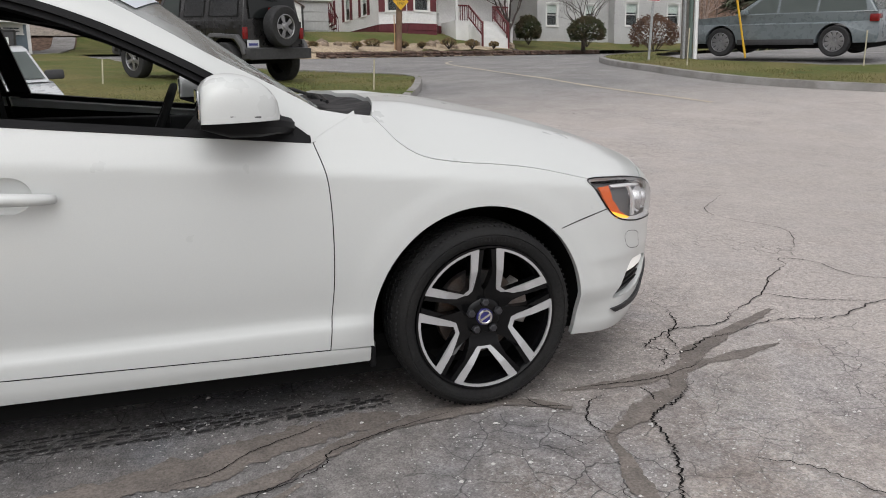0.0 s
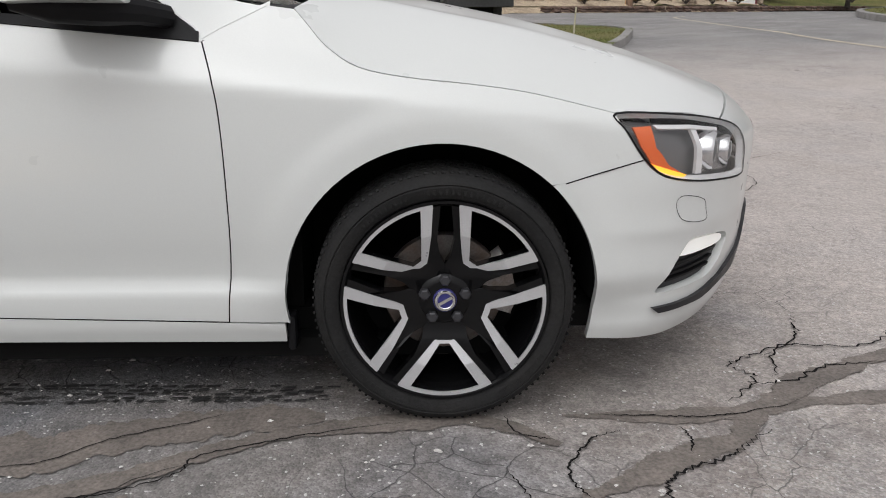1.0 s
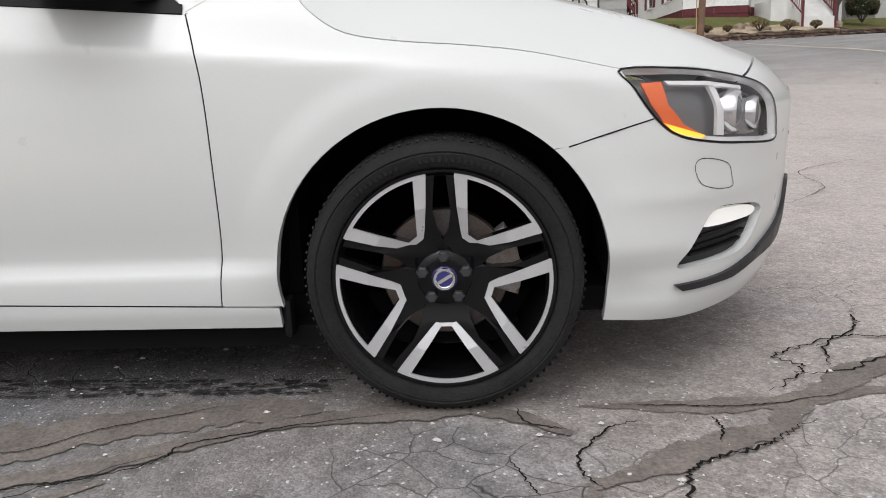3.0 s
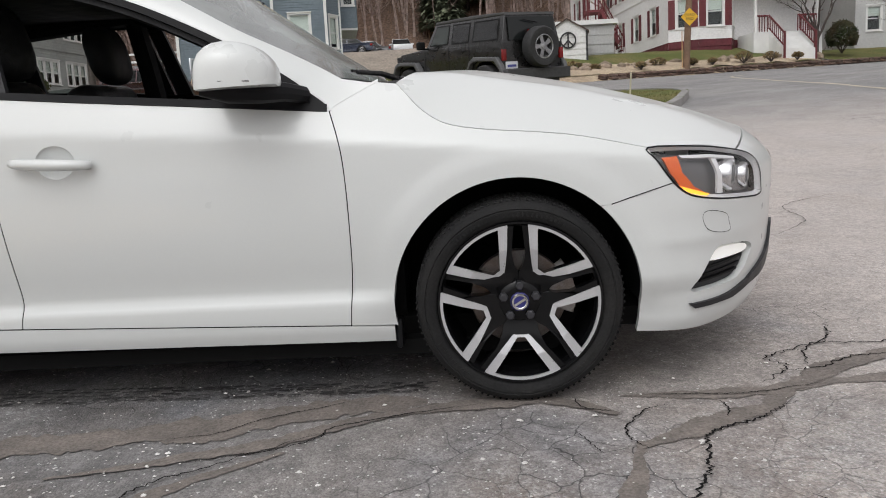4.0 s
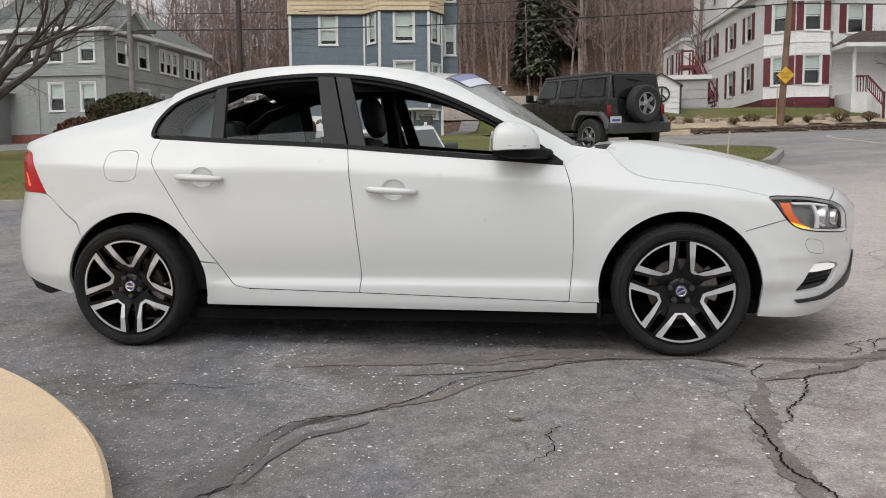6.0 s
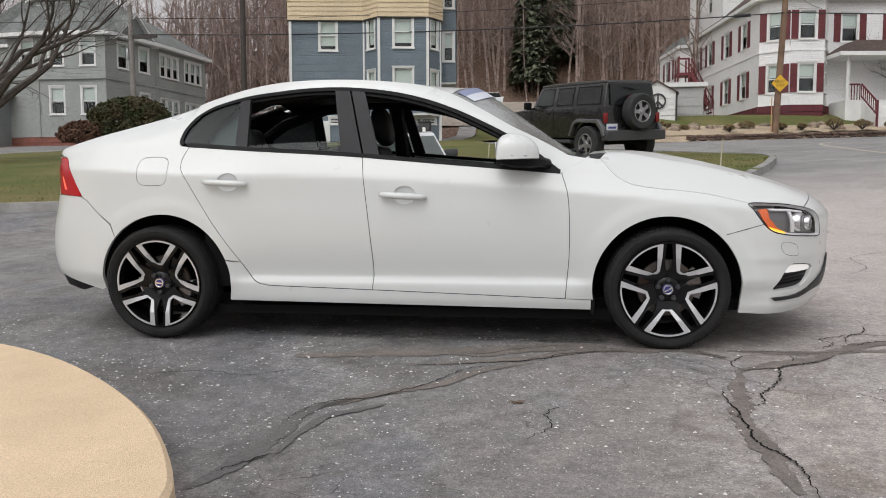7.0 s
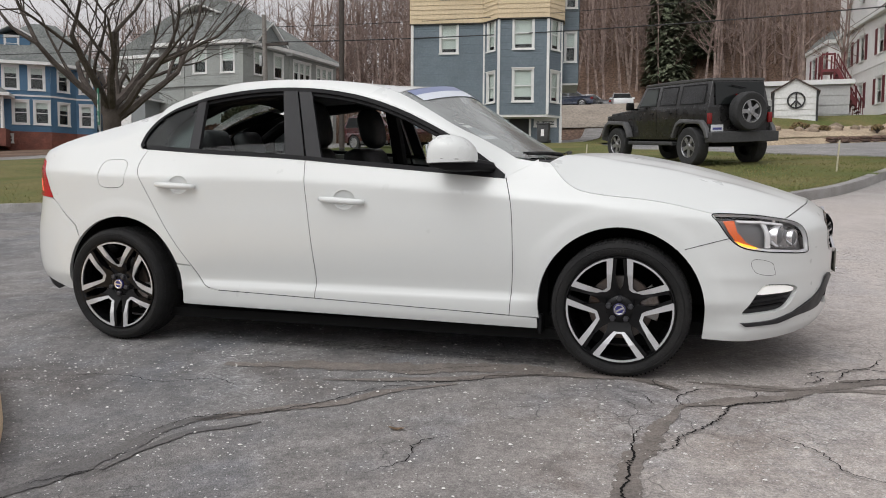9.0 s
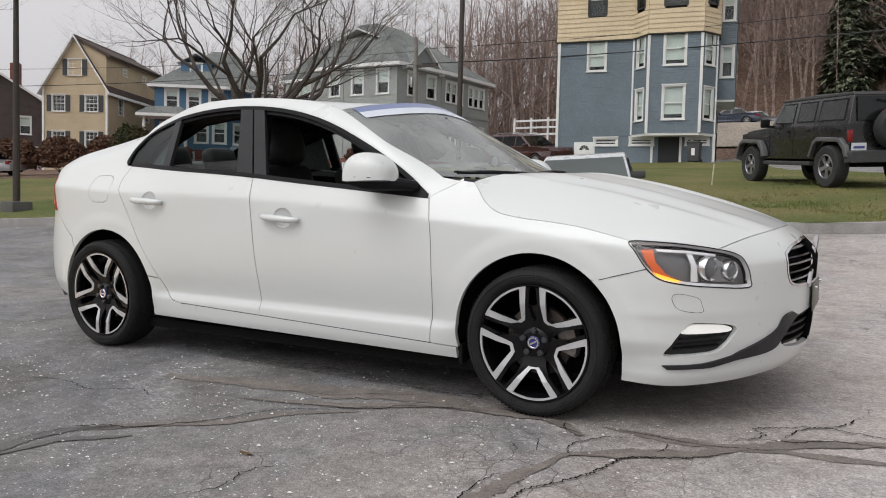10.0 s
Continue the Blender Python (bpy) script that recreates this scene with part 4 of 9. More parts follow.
# rear pillars, rear screen and boot lid
rows = []
for i in range(9):
    u = i / 8
    xs_ = -2.455 - u * 0.60
    e = flank(xs_, rail(xs_))
    xm = -2.45 - u * 0.72
    zc = 1.432 - 0.30 * u ** 1.1
    rows.append([(e.x + (xm - e.x) * v, e.y + (YC - e.y) * v, e.z + (zc - e.z) * (1 - (1 - v) ** 2)) for v in (k / 12 for k in range(13))])
screen_rows = rows
rear_screen = loft("rear_screen", [r[3:] for r in rows], TINTED, "tinted rear screen")
rear_screen.visible_shadow = False
b = bmesh.new()
grid = [[b.verts.new(p) for p in r[:4]] for r in rows]
for r, q_ in zip(grid, grid[1:]):
    for k in range(3):
        b.faces.new((r[k], r[k + 1], q_[k + 1], q_[k]))
both_sides(part("rear_pillar", b, PAINT, car, "white rear pillar"))
skin("rear_pillar_lining", [(-2.40, 1.09), (-2.78, 1.06), (-3.02, 1.10), (-2.80, 1.24), (-2.62, 1.29), (-2.45, 1.33), (-2.40, 1.30), (-2.56, 1.20), (-2.58, 1.12)], CABIN, car, gap=0.0, flange=0.0, push=-0.045)
last = rows[-1]
rows = [last]
for i in range(1, 7):
    u = i / 6
    xs_ = -3.055 - u * 0.50
    e = flank(along(xs_, rail(xs_)), rail(xs_))
    xm = -3.17 - u * 0.45
    rows.append([(e.x + (xm - e.x) * v, e.y + (YC - e.y) * v, e.z + (1.132 - 0.03 * u - e.z) * (1 - (1 - v) ** 2)) for v in (k / 12 for k in range(13))])
loft("boot_lid", rows, PAINT, "white boot lid", solid=0.02)

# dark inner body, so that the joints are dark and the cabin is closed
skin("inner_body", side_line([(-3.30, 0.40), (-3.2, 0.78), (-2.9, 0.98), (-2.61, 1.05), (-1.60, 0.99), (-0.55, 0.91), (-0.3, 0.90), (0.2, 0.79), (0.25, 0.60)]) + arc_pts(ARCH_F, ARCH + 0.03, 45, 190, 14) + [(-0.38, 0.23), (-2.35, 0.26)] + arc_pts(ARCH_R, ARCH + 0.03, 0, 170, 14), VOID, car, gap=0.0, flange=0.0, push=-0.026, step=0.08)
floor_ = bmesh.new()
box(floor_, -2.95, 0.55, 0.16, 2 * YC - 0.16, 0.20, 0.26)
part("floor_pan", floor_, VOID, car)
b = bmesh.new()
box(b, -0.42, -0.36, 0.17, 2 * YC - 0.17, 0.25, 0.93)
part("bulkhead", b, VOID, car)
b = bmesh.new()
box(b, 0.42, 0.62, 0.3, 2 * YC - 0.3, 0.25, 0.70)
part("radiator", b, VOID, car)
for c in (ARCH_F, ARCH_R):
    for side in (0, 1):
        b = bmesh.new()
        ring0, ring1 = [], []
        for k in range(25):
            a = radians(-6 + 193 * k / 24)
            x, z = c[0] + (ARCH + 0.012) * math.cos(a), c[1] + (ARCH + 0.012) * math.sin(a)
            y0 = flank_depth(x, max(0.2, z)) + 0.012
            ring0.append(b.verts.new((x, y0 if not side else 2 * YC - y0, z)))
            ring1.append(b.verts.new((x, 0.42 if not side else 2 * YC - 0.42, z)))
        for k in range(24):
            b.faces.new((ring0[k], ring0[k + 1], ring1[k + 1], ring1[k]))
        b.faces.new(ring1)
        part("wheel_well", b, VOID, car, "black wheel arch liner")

# ---- side windows ----
def trim_strip(name, lo, hi, material, push=0.004, flange=0.012, label="", mirror=True):
    return skin(name, lo + hi[::-1], material, car, gap=0.0, flange=flange, push=push, step=0.03, label=label, mirror=mirror)


xs_all = np.linspace(-0.552, -2.62, 60)
trim_strip("belt_moulding", [(x, belt(x) - 0.001) for x in xs_all], [(x, belt(x) + 0.020) for x in xs_all], TRIM, label="black rubber moulding at the foot of the windows")
top_xs = np.linspace(-0.60, -2.579, 60)
rear_turn = curve([(-2.579, glass_top(-2.579) - 0.001), (-2.614, 1.250), (-2.658, 1.19), (-2.673, 1.14), (-2.672, 1.113), (-2.654, 1.097)], 4)
rear_turn_in = curve([(-2.572, glass_top(-2.579) - 0.020), (-2.600, 1.238), (-2.640, 1.184), (-2.654, 1.14), (-2.653, 1.122), (-2.642, 1.112)], 4)
trim_strip("window_surround", [(-0.552, 0.948)] + [(x, glass_top(x)) for x in top_xs] + rear_turn[1:], [(-0.60, 0.955)] + [(x - 0.008, glass_top(x) - 0.019) for x in top_xs] + rear_turn_in[1:], TRIM, label="black window surround")
# door window frames: inner dark band under the surround
trim_strip("door_frame", [(x - 0.008, glass_top(x) - 0.018) for x in np.linspace(-0.72, -2.40, 50)], [(x - 0.012, glass_top(x) - 0.034) for x in np.linspace(-0.72, -2.40, 50)], TRIM, push=-0.012, flange=0.03)
pillar_in = lambda x: glass_top(x) - 0.017
skin("door_pillar", [(-1.515, belt(-1.515) + 0.018), (-1.600, belt(-1.6) + 0.018), (-1.683, pillar_in(-1.683)), (-1.610, pillar_in(-1.61))], PILLAR, car, gap=0.0, push=0.003, flange=0.02, label="dark grey door pillar cover")
skin("door_pillar", [(-1.612, belt(-1.612) + 0.018), (-1.725, belt(-1.725) + 0.018), (-1.775, pillar_in(-1.775)), (-1.693, pillar_in(-1.693))], PILLAR, car, gap=0.0, push=0.003, flange=0.02, label="dark grey door pillar cover")
skin("window_bar", [(-2.262, belt(-2.262) + 0.018), (-2.325, belt(-2.325) + 0.018), (-2.335, pillar_in(-2.335)), (-2.272, pillar_in(-2.272))], PILLAR, car, gap=0.0, push=0.002, flange=0.02, label="dark grey bar of the rear window")
skin("mirror_base", [(-0.562, belt(-0.562) + 0.018), (-0.80, belt(-0.80) + 0.018), (-0.80, belt(-0.80) + 0.03), (-0.72, pillar_in(-0.72) - 0.02), (-0.62, pillar_in(-0.62))], TRIM, car, gap=0.0, push=0.001, flange=0.02, label="black triangle at the mirror's foot")
quarter = [(-2.326, belt(-2.326) + 0.018), (-2.60, belt(-2.60) + 0.018)] + rear_turn_in[::-1] + [(x, pillar_in(x)) for x in np.linspace(-2.56, -2.336, 8)]
q = skin("quarter_window", quarter, TINTED, car, gap=0.0, flange=0.0, push=-0.006, label="dark-tinted fixed rear quarter window")
frit_in = [(-2.34, belt(-2.34) + 0.022), (-2.47, belt(-2.47) + 0.022)] + curve([(-2.50, 1.115), (-2.505, 1.16), (-2.48, 1.20), (-2.42, 1.245)], 3) + [(-2.345, pillar_in(-2.345) - 0.012)]
skin("quarter_frit", quarter, TRIM, car, holes=[frit_in], gap=0.0, flange=0.0, push=-0.010, label="dark border of the quarter window")
skin("quarter_blank", shrink(quarter, 0.004), surface("grey_pillar_lining", (0.16, 0.18, 0.18), rough=0.8), car, gap=0.0, flange=0.0, push=-0.05)
lowered = [(-1.74, belt(-1.74) + 0.015), (-2.26, belt(-2.26) + 0.015), (-2.26, belt(-2.26) + 0.035), (-1.745, belt(-1.745) + 0.085)]
skin("lowered_window", lowered, TINTED, car, gap=0.0, flange=0.003, push=-0.016, label="upper edge of the wound-down rear window")

# dark lining inside the roof sides and rear pillars
lining = [(x, glass_top(x) + 0.006) for x in np.linspace(-0.75, -2.57, 30)] + [(-2.63, 1.19), (-2.66, 1.10), (-2.70, 1.07), (-3.05, 1.07)] + [(x, rail(x) - 0.008) for x in np.linspace(-3.05, -0.75, 40)]
skin("side_lining", lining, CABIN, car, gap=0.0, flange=0.0, push=-0.030, step=0.05)
b = bmesh.new()
grid = [[b.verts.new((x, y + 0.03, z - 0.03)) for x, y, z in r[:5]] for r in screen_rows]
for r, q_ in zip(grid, grid[1:]):
    for k in range(4):
        b.faces.new((r[k], r[k + 1], q_[k + 1], q_[k]))
both_sides(part("pillar_top_lining", b, CABIN, car))


def seal(name, line, depth, radius):
    """A dark tube laid along a panel joint, standing for the shade in the gap."""
    b = bmesh.new()
    ring_tube(b, [flank(x, z) + Vector((0, depth, 0)) for x, z in line], radius, 6)
    both_sides(part(name, b, VOID, car))


# near-black tubes darken the shut lines, which stay too light by themselves
for line in (GAP_F, GAP_M, GAP_R[:-3]):
    seal("door_seal", line, 0.0075, 0.006)
seal("sill_seal", SILL_TOP[1:], 0.008, 0.007)
seal("bumper_seal", [(along(x, z), z) for x, z in ((0.279, 0.6195), (0.34, 0.637), (0.40, 0.654), (0.460, 0.671))], -0.0002, 0.0017)
seal("bonnet_seal", [(along(x, z), z) for x, z in HOOD_SIDE[2:]], 0.008, 0.004)

# ---- handles and mirrors ----
def handle(x0, z0, x1, z1):
    g = part("door_handle", bmesh.new(), PAINT, car)
    b = bmesh.new()
    pts_, rad = [], []
    for k in range(13):
        u = k / 12
        x, z = x0 + (x1 - x0) * u, z0 + (z1 - z0) * u
        stand = 0.012 + 0.026 * math.sin(math.pi * min(1, max(0, u))) ** 0.5
        pts_.append((x, flank_depth(x, z) - stand, z))
        rad.append(0.006 + 0.012 * math.sin(math.pi * (0.06 + 0.88 * u)) ** 0.4)
    ring_tube(b, pts_, rad, 10)
    b.to_mesh(g.data)
    b.free()
    for p in g.data.polygons:
        p.use_smooth = True
    b = bmesh.new()
    cup = CUPS[0] if x0 > -2 else CUPS[1]
    xc, zc = sum(p[0] for p in cup) / len(cup), sum(p[1] for p in cup) / len(cup)
    rings = []
    for s_ in (1.0, 0.97, 0.9, 0.75, 0.5, 0.2):
        deep = 0.015 * (1 - s_ ** 2.2) ** 0.6 if s_ < 1 else 0.0
        rings.append([b.verts.new((xc + (x - xc) * s_, flank_depth(xc + (x - xc) * s_, zc + (z - zc) * s_) + deep, zc + (z - zc) * s_)) for x, z in cup])
    for r, q_ in zip(rings, rings[1:]):
        for k in range(len(cup)):
            b.faces.new((r[k], r[(k + 1) % len(cup)], q_[(k + 1) % len(cup)], q_[k]))
    b.faces.new(rings[-1])
    c = part("handle_cup", b, PAINT, car, "finger hollow behind the handle")
    both_sides(g), both_sides(c)


handle(-2.487, 0.899, -2.242, 0.886)
handle(-1.500, 0.828, -1.258, 0.813)


def mirror_unit():
    """The mirror's shell: flat below and behind, domed above, falling to the front."""
    b = bmesh.new()
    rings = []
    for u in (0.0, 0.02, 0.06, 0.13, 0.22, 0.34, 0.46, 0.58, 0.70, 0.80, 0.88, 0.94, 0.98, 1.0):
        x = -0.874 + 0.212 * u
        h = 0.128 * lin([(0, 0.66), (0.02, 0.74), (0.06, 0.84), (0.13, 0.93), (0.22, 0.985), (0.34, 1.0), (0.46, 0.985), (0.58, 0.94), (0.70, 0.86), (0.80, 0.76), (0.88, 0.64), (0.94, 0.52), (0.98, 0.40), (1.0, 0.24)], u)
        w = lin([(0, 0.094), (0.04, 0.106), (0.3, 0.112), (0.6, 0.104), (0.85, 0.084), (0.96, 0.062), (1.0, 0.035)], u)
        zb = 1.010 + 0.006 * u
        ring = []
        for k in range(17):
            a = math.pi * k / 16
            ring.append(b.verts.new((x, -0.055 - w * math.copysign(abs(math.cos(a)) ** 0.62, math.cos(a)), zb + h * math.sin(a) ** 0.62)))
        for k in range(1, 8):
            ring.append(b.verts.new((x, -0.055 + w - 2 * w * k / 8, zb - 0.006 * math.sin(math.pi * k / 8))))
        rings.append(ring)
    n = len(rings[0])
    for r, q in zip(rings, rings[1:]):
        for k in range(n):
            b.faces.new((r[k], q[k], q[(k + 1) % n], r[(k + 1) % n]))
    b.faces.new(rings[0]), b.faces.new(rings[-1][::-1])
    bmesh.ops.recalc_face_normals(b, faces=b.faces)
    return b


b = mirror_unit()
mir = part("door_mirror", b, PAINT, car, "white door mirror on a black foot")
b = bmesh.new()
ring_tube(b, [(-0.875, -0.10, 1.005), (-0.80, -0.09, 1.003), (-0.72, -0.05, 1.0), (-0.66, 0.0, 0.995), (-0.62, 0.07, 0.985)], [0.012, 0.034, 0.036, 0.028, 0.026], 10)
part("foot", b, TRIM, mir)
b = bmesh.new()
box(b, -0.880, -0.8745, -0.145, 0.035, 1.02, 1.095, 0.002)
part("glass", b, plain("mirror_glass", (0.6, 0.62, 0.63), 0.03, metal=1.0), mir)
# thin dark line added to mark the joint in the mirror shell
b = bmesh.new()
ring_tube(b, [(-0.868, -0.150, 1.030), (-0.80, -0.163, 1.029), (-0.72, -0.150, 1.026)], [0.0020, 0.0030, 0.0020], 6)
part("indicator", b, plain("smoked_indicator_strip", (0.10, 0.10, 0.10), 0.2), mir)
twin = copy_thing(mir, Matrix())
twin.parent = car
twin.matrix_local = Matrix.Translation((0, 2 * YC, 0)) @ Matrix.Diagonal((1, -1, 1, 1))
# white backing in the joint at the pillar's foot
FOOT = [(-0.552, 0.940), (-0.50, 0.9627), (-0.44, 0.9927), (-0.400, 1.012)]
skin("pillar_foot", [(x, z - 0.010) for x, z in FOOT] + [(x, z + 0.010) for x, z in FOOT[::-1]], PAINT, car, gap=0.0, flange=0.0, push=-0.0012, step=0.02)

# ---- wheels ----
def polar(r, a):
    return (r * math.cos(radians(a)), r * math.sin(radians(a)))


def sector(r0, r1, a0, a1, n=10):
    return [polar(r0, a0 + (a1 - a0) * k / n) for k in range(n + 1)] + [polar(r1, a1 + (a0 - a1) * k / n) for k in range(n + 1)]


def make_wheel():
    w = part("wheel", bmesh.new(), GLOSS_BLACK, car, "black and machined five-spoke alloy wheel")
    # tyre, local z points outwards
    b = bmesh.new()
    prof = [(0.262, -0.02), (0.268, 0.0), (0.285, 0.012), (0.300, 0.013), (0.303, 0.010), (0.306, 0.013), (0.318, 0.006), (0.326, -0.006), (0.331, -0.022), (0.334, -0.045), (0.3345, -0.11), (0.334, -0.18), (0.329, -0.205), (0.31, -0.225), (0.27, -0.215), (0.262, -0.20)]
    lathe(b, prof, 96)
    tyre = part("tyre", b, RUBBER, w, "worn black tyre")
    b = bmesh.new()
    for k in range(200):
        a = 360 * k / 200
        m = Matrix.Rotation(radians(a), 4, "Z") @ Matrix.Translation((0.3280, 0, -0.026)) @ pose(0, 0, 0, 14 if k % 2 else 4, 28, 0)
        box(b, -0.0045, 0.0012, -0.0034, 0.0034, -0.018, 0.014 if k % 2 else 0.006, m=m)
    for zz in (-0.075, -0.115, -0.155):
        for k in range(90):
            m = Matrix.Rotation(radians(360 * k / 90), 4, "Z") @ Matrix.Translation((0.334, 0, zz)) @ pose(0, 0, 0, 25, 0, 0)
            box(b, -0.004, 0.003, -0.008, 0.008, -0.016, 0.016, m=m)
    tagged(part("tread", b, RUBBER, tyre), kind="stuff")
    b = bmesh.new()
    for a0, n, size in ((205, 11, 2.0), (60, 14, 2.2), (110, 10, 2.0), (300, 12, 2.0)):
        for k in range(n):
            m = Matrix.Rotation(radians(a0 + k * size * 1.35), 4, "Z") @ Matrix.Translation((0.288, 0, 0.0125))
            box(b, -0.006, 0.006, -0.0032, 0.0032, -0.002, 0.0016, m=m)
    tagged(part("tyre_relief", b, RUBBER, tyre, "raised sidewall marks, plain bars"), kind="stuff")
    # rim
    b = bmesh.new()
    lathe(b, [(0.266, 0.002), (0.264, 0.006), (0.258, 0.006), (0.254, 0.000), (0.246, -0.012), (0.240, -0.05), (0.228, -0.12), (0.226, -0.19), (0.262, -0.20)], 96)
    part("rim", b, GLOSS_BLACK, w)
    for j in range(5):
        c = -90 + 72 * j
        body = [polar(0.060, c - 36), polar(0.095, c - 35.5), polar(0.118, c - 29.5), polar(0.165, c - 28.5), polar(0.252, c - 33.0), polar(0.252, c - 21.5), polar(0.1215, c - 6), polar(0.1215, c + 6), polar(0.252, c + 21.5), polar(0.252, c + 33.0), polar(0.165, c + 28.5), polar(0.118, c + 29.5), polar(0.095, c + 35.5), polar(0.060, c + 36), polar(0.060, c)]
        b = bmesh.new()
        # spokes dish inwards to the hub
        n = len(body)
        top, low = [], []
        for x, y in body:
            r = math.hypot(x, y)
            h = -0.034 + 0.034 * smooth(0.07, 0.20, r)
            top.append(b.verts.new((x, y, h)))
            low.append(b.verts.new((x, y, h - 0.035)))
        tris = geometry.tessellate_polygon([[Vector((x, y, 0)) for x, y in body]])
        for t_ in tris:
            v3 = [top[i] for i in t_]
            f = b.faces.new(v3)
            f.normal_update()
            if f.normal.z < 0:
                f.normal_flip()
        for k in range(n):
            b.faces.new((top[k], low[k], low[(k + 1) % n], top[(k + 1) % n]))
        part("spoke", b, GLOSS_BLACK, w)
        # machined V edge of the opening
        V_out = [polar(0.251, c - 28.6), polar(0.180, c - 24.5), polar(0.128, c - 17), polar(0.107, c - 10.8), polar(0.107, c + 10.8), polar(0.128, c + 17), polar(0.180, c + 24.5), polar(0.251, c + 28.6)]
        V_in = [polar(0.250, c - 21.5), polar(0.180, c - 16.3), polar(0.134, c - 9.2), polar(0.1205, c - 6), polar(0.1205, c + 6), polar(0.134, c + 9.2), polar(0.180, c + 16.3), polar(0.250, c + 21.5)]
        b = bmesh.new()
        lv = []
        for o_, i_ in zip(V_out, V_in):
            ho, hi_ = (-0.034 + 0.034 * smooth(0.07, 0.20, math.hypot(*q_)) + 0.0025 for q_ in (o_, i_))
            lv.append([b.verts.new((*o_, ho - 0.004)), b.verts.new((*o_, ho)), b.verts.new((*i_, hi_)), b.verts.new((*i_, hi_ - 0.014))])
        for r, q_ in zip(lv, lv[1:]):
            for k in range(3):
                b.faces.new((r[k], q_[k], q_[k + 1], r[k + 1]))
        bmesh.ops.recalc_face_normals(b, faces=b.faces)
        part("machined_face", b, MACHINED, w, "bright machined spoke edge", flat=True)
        b = bmesh.new()
        ar = sector(0.2475, 0.2565, c - 28.6, c + 28.6, 14)
        extrude_outline(b, ar, -0.004, 0.0035)
        part("machined_arc", b, MACHINED, w, "bright machined rim edge", flat=True)
    b = bmesh.new()
    lathe(b, [(0.0, -0.024), (0.045, -0.024), (0.062, -0.028), (0.068, -0.034), (0.070, -0.07), (0.0, -0.07)], 40)
    part("hub", b, GLOSS_BLACK, w)
    b = bmesh.new()
    lathe(b, [(0.0, -0.013), (0.026, -0.013), (0.030, -0.016), (0.031, -0.026)], 32)
    cap = part("cap", b, BADGE_BLUE, w, "dark blue hub cap with a chrome ring")
    b = bmesh.new()
    lathe(b, [(0.019, -0.0125), (0.021, -0.0105), (0.026, -0.0105), (0.028, -0.0135)], 32)
    box(b, -0.022, 0.022, -0.004, 0.004, -0.0125, -0.0105, m=Matrix.Rotation(radians(30), 4, "Z"))
    part("ring", b, CHROME, cap)
    for k in range(5):
        b = bmesh.new()
        x, y = polar(0.0545, 90 + 72 * k)
        lathe(b, [(0.0, -0.008), (0.011, -0.008), (0.0148, -0.012), (0.0155, -0.03)], 6, Matrix.Translation((x, y, 0)))
        part("lug_nut", b, plain("dark_lug_nut", (0.045, 0.045, 0.05), 0.3, metal=0.3), w, flat=True)
    # brake
    b = bmesh.new()
    lathe(b, [(0.075, -0.085), (0.155, -0.085), (0.158, -0.09), (0.158, -0.112), (0.075, -0.112)], 48)
    lathe(b, [(0.0, -0.065), (0.072, -0.065), (0.075, -0.07), (0.075, -0.112)], 32)
    part("brake_disc", b, STEEL, w)
    b = bmesh.new()
    extrude_outline(b, sector(0.105, 0.185, -18, 38, 8), -0.125, -0.060, bevel=0.008)
    part("caliper", b, CALIPER, w)
    return w


wheel = make_wheel()
W_SIZE = Matrix.Diagonal((0.945, 0.945, 0.945, 1))
wheel.matrix_local = Matrix.Translation((0, -0.016, 0.334)) @ pose(0, 0, 0, 90, 0, 0) @ W_SIZE
rear = copy_thing(wheel, Matrix())
rear.parent = car
rear.matrix_local = Matrix.Translation((-2.776, -0.016, 0.334)) @ pose(0, 0, 0, 90, 36, 0) @ W_SIZE
for x in (0, -2.776):
    far = copy_thing(wheel, Matrix())
    far.parent = car
    far.matrix_local = Matrix.Translation((x, 2 * YC + 0.016, 0.334)) @ pose(0, 0, 0, -90, 0, 0) @ W_SIZE

# ---- cabin ----
def cushion(x0, x1, y0, y1, z0, z1, m=None, r=0.05):
    b = bmesh.new()
    box(b, x0, x1, y0, y1, z0, z1, m=m)
    bmesh.ops.bevel(b, geom=b.edges[:], offset=r, segments=4, affect="EDGES", profile=0.5)
    return b


def seat(x, y, name="front_seat"):
    s = part(name, cushion(x - 0.02, x + 0.50, y - 0.26, y + 0.26, 0.40, 0.58, r=0.06), LEATHER, car, "black leather seat")
    lean = Matrix.Translation((x, y, 0.52)) @ pose(0, 0, 0, 0, -20, 0)
    part("backrest", cushion(-0.07, 0.08, -0.25, 0.25, 0.0, 0.60, lean, 0.06), LEATHER, s)
    b = bmesh.new()
    bmesh.ops.create_uvsphere(b, u_segments=20, v_segments=14, radius=1.0)
    m = Matrix.Translation((x, y, 0.52)) @ pose(0, 0, 0, 0, -13, 0)
    for v in b.verts:
        p = v.co
        f = lambda c, k, e: k * abs(c) ** e * (1 if c > 0 else -1)
        v.co = m @ Vector((f(p.x, 0.062, 0.8) + 0.03, f(p.y, 0.145, 0.6), 0.715 + f(p.z, 0.135, 0.7)))
    part("headrest", b, LEATHER, s)
    return s


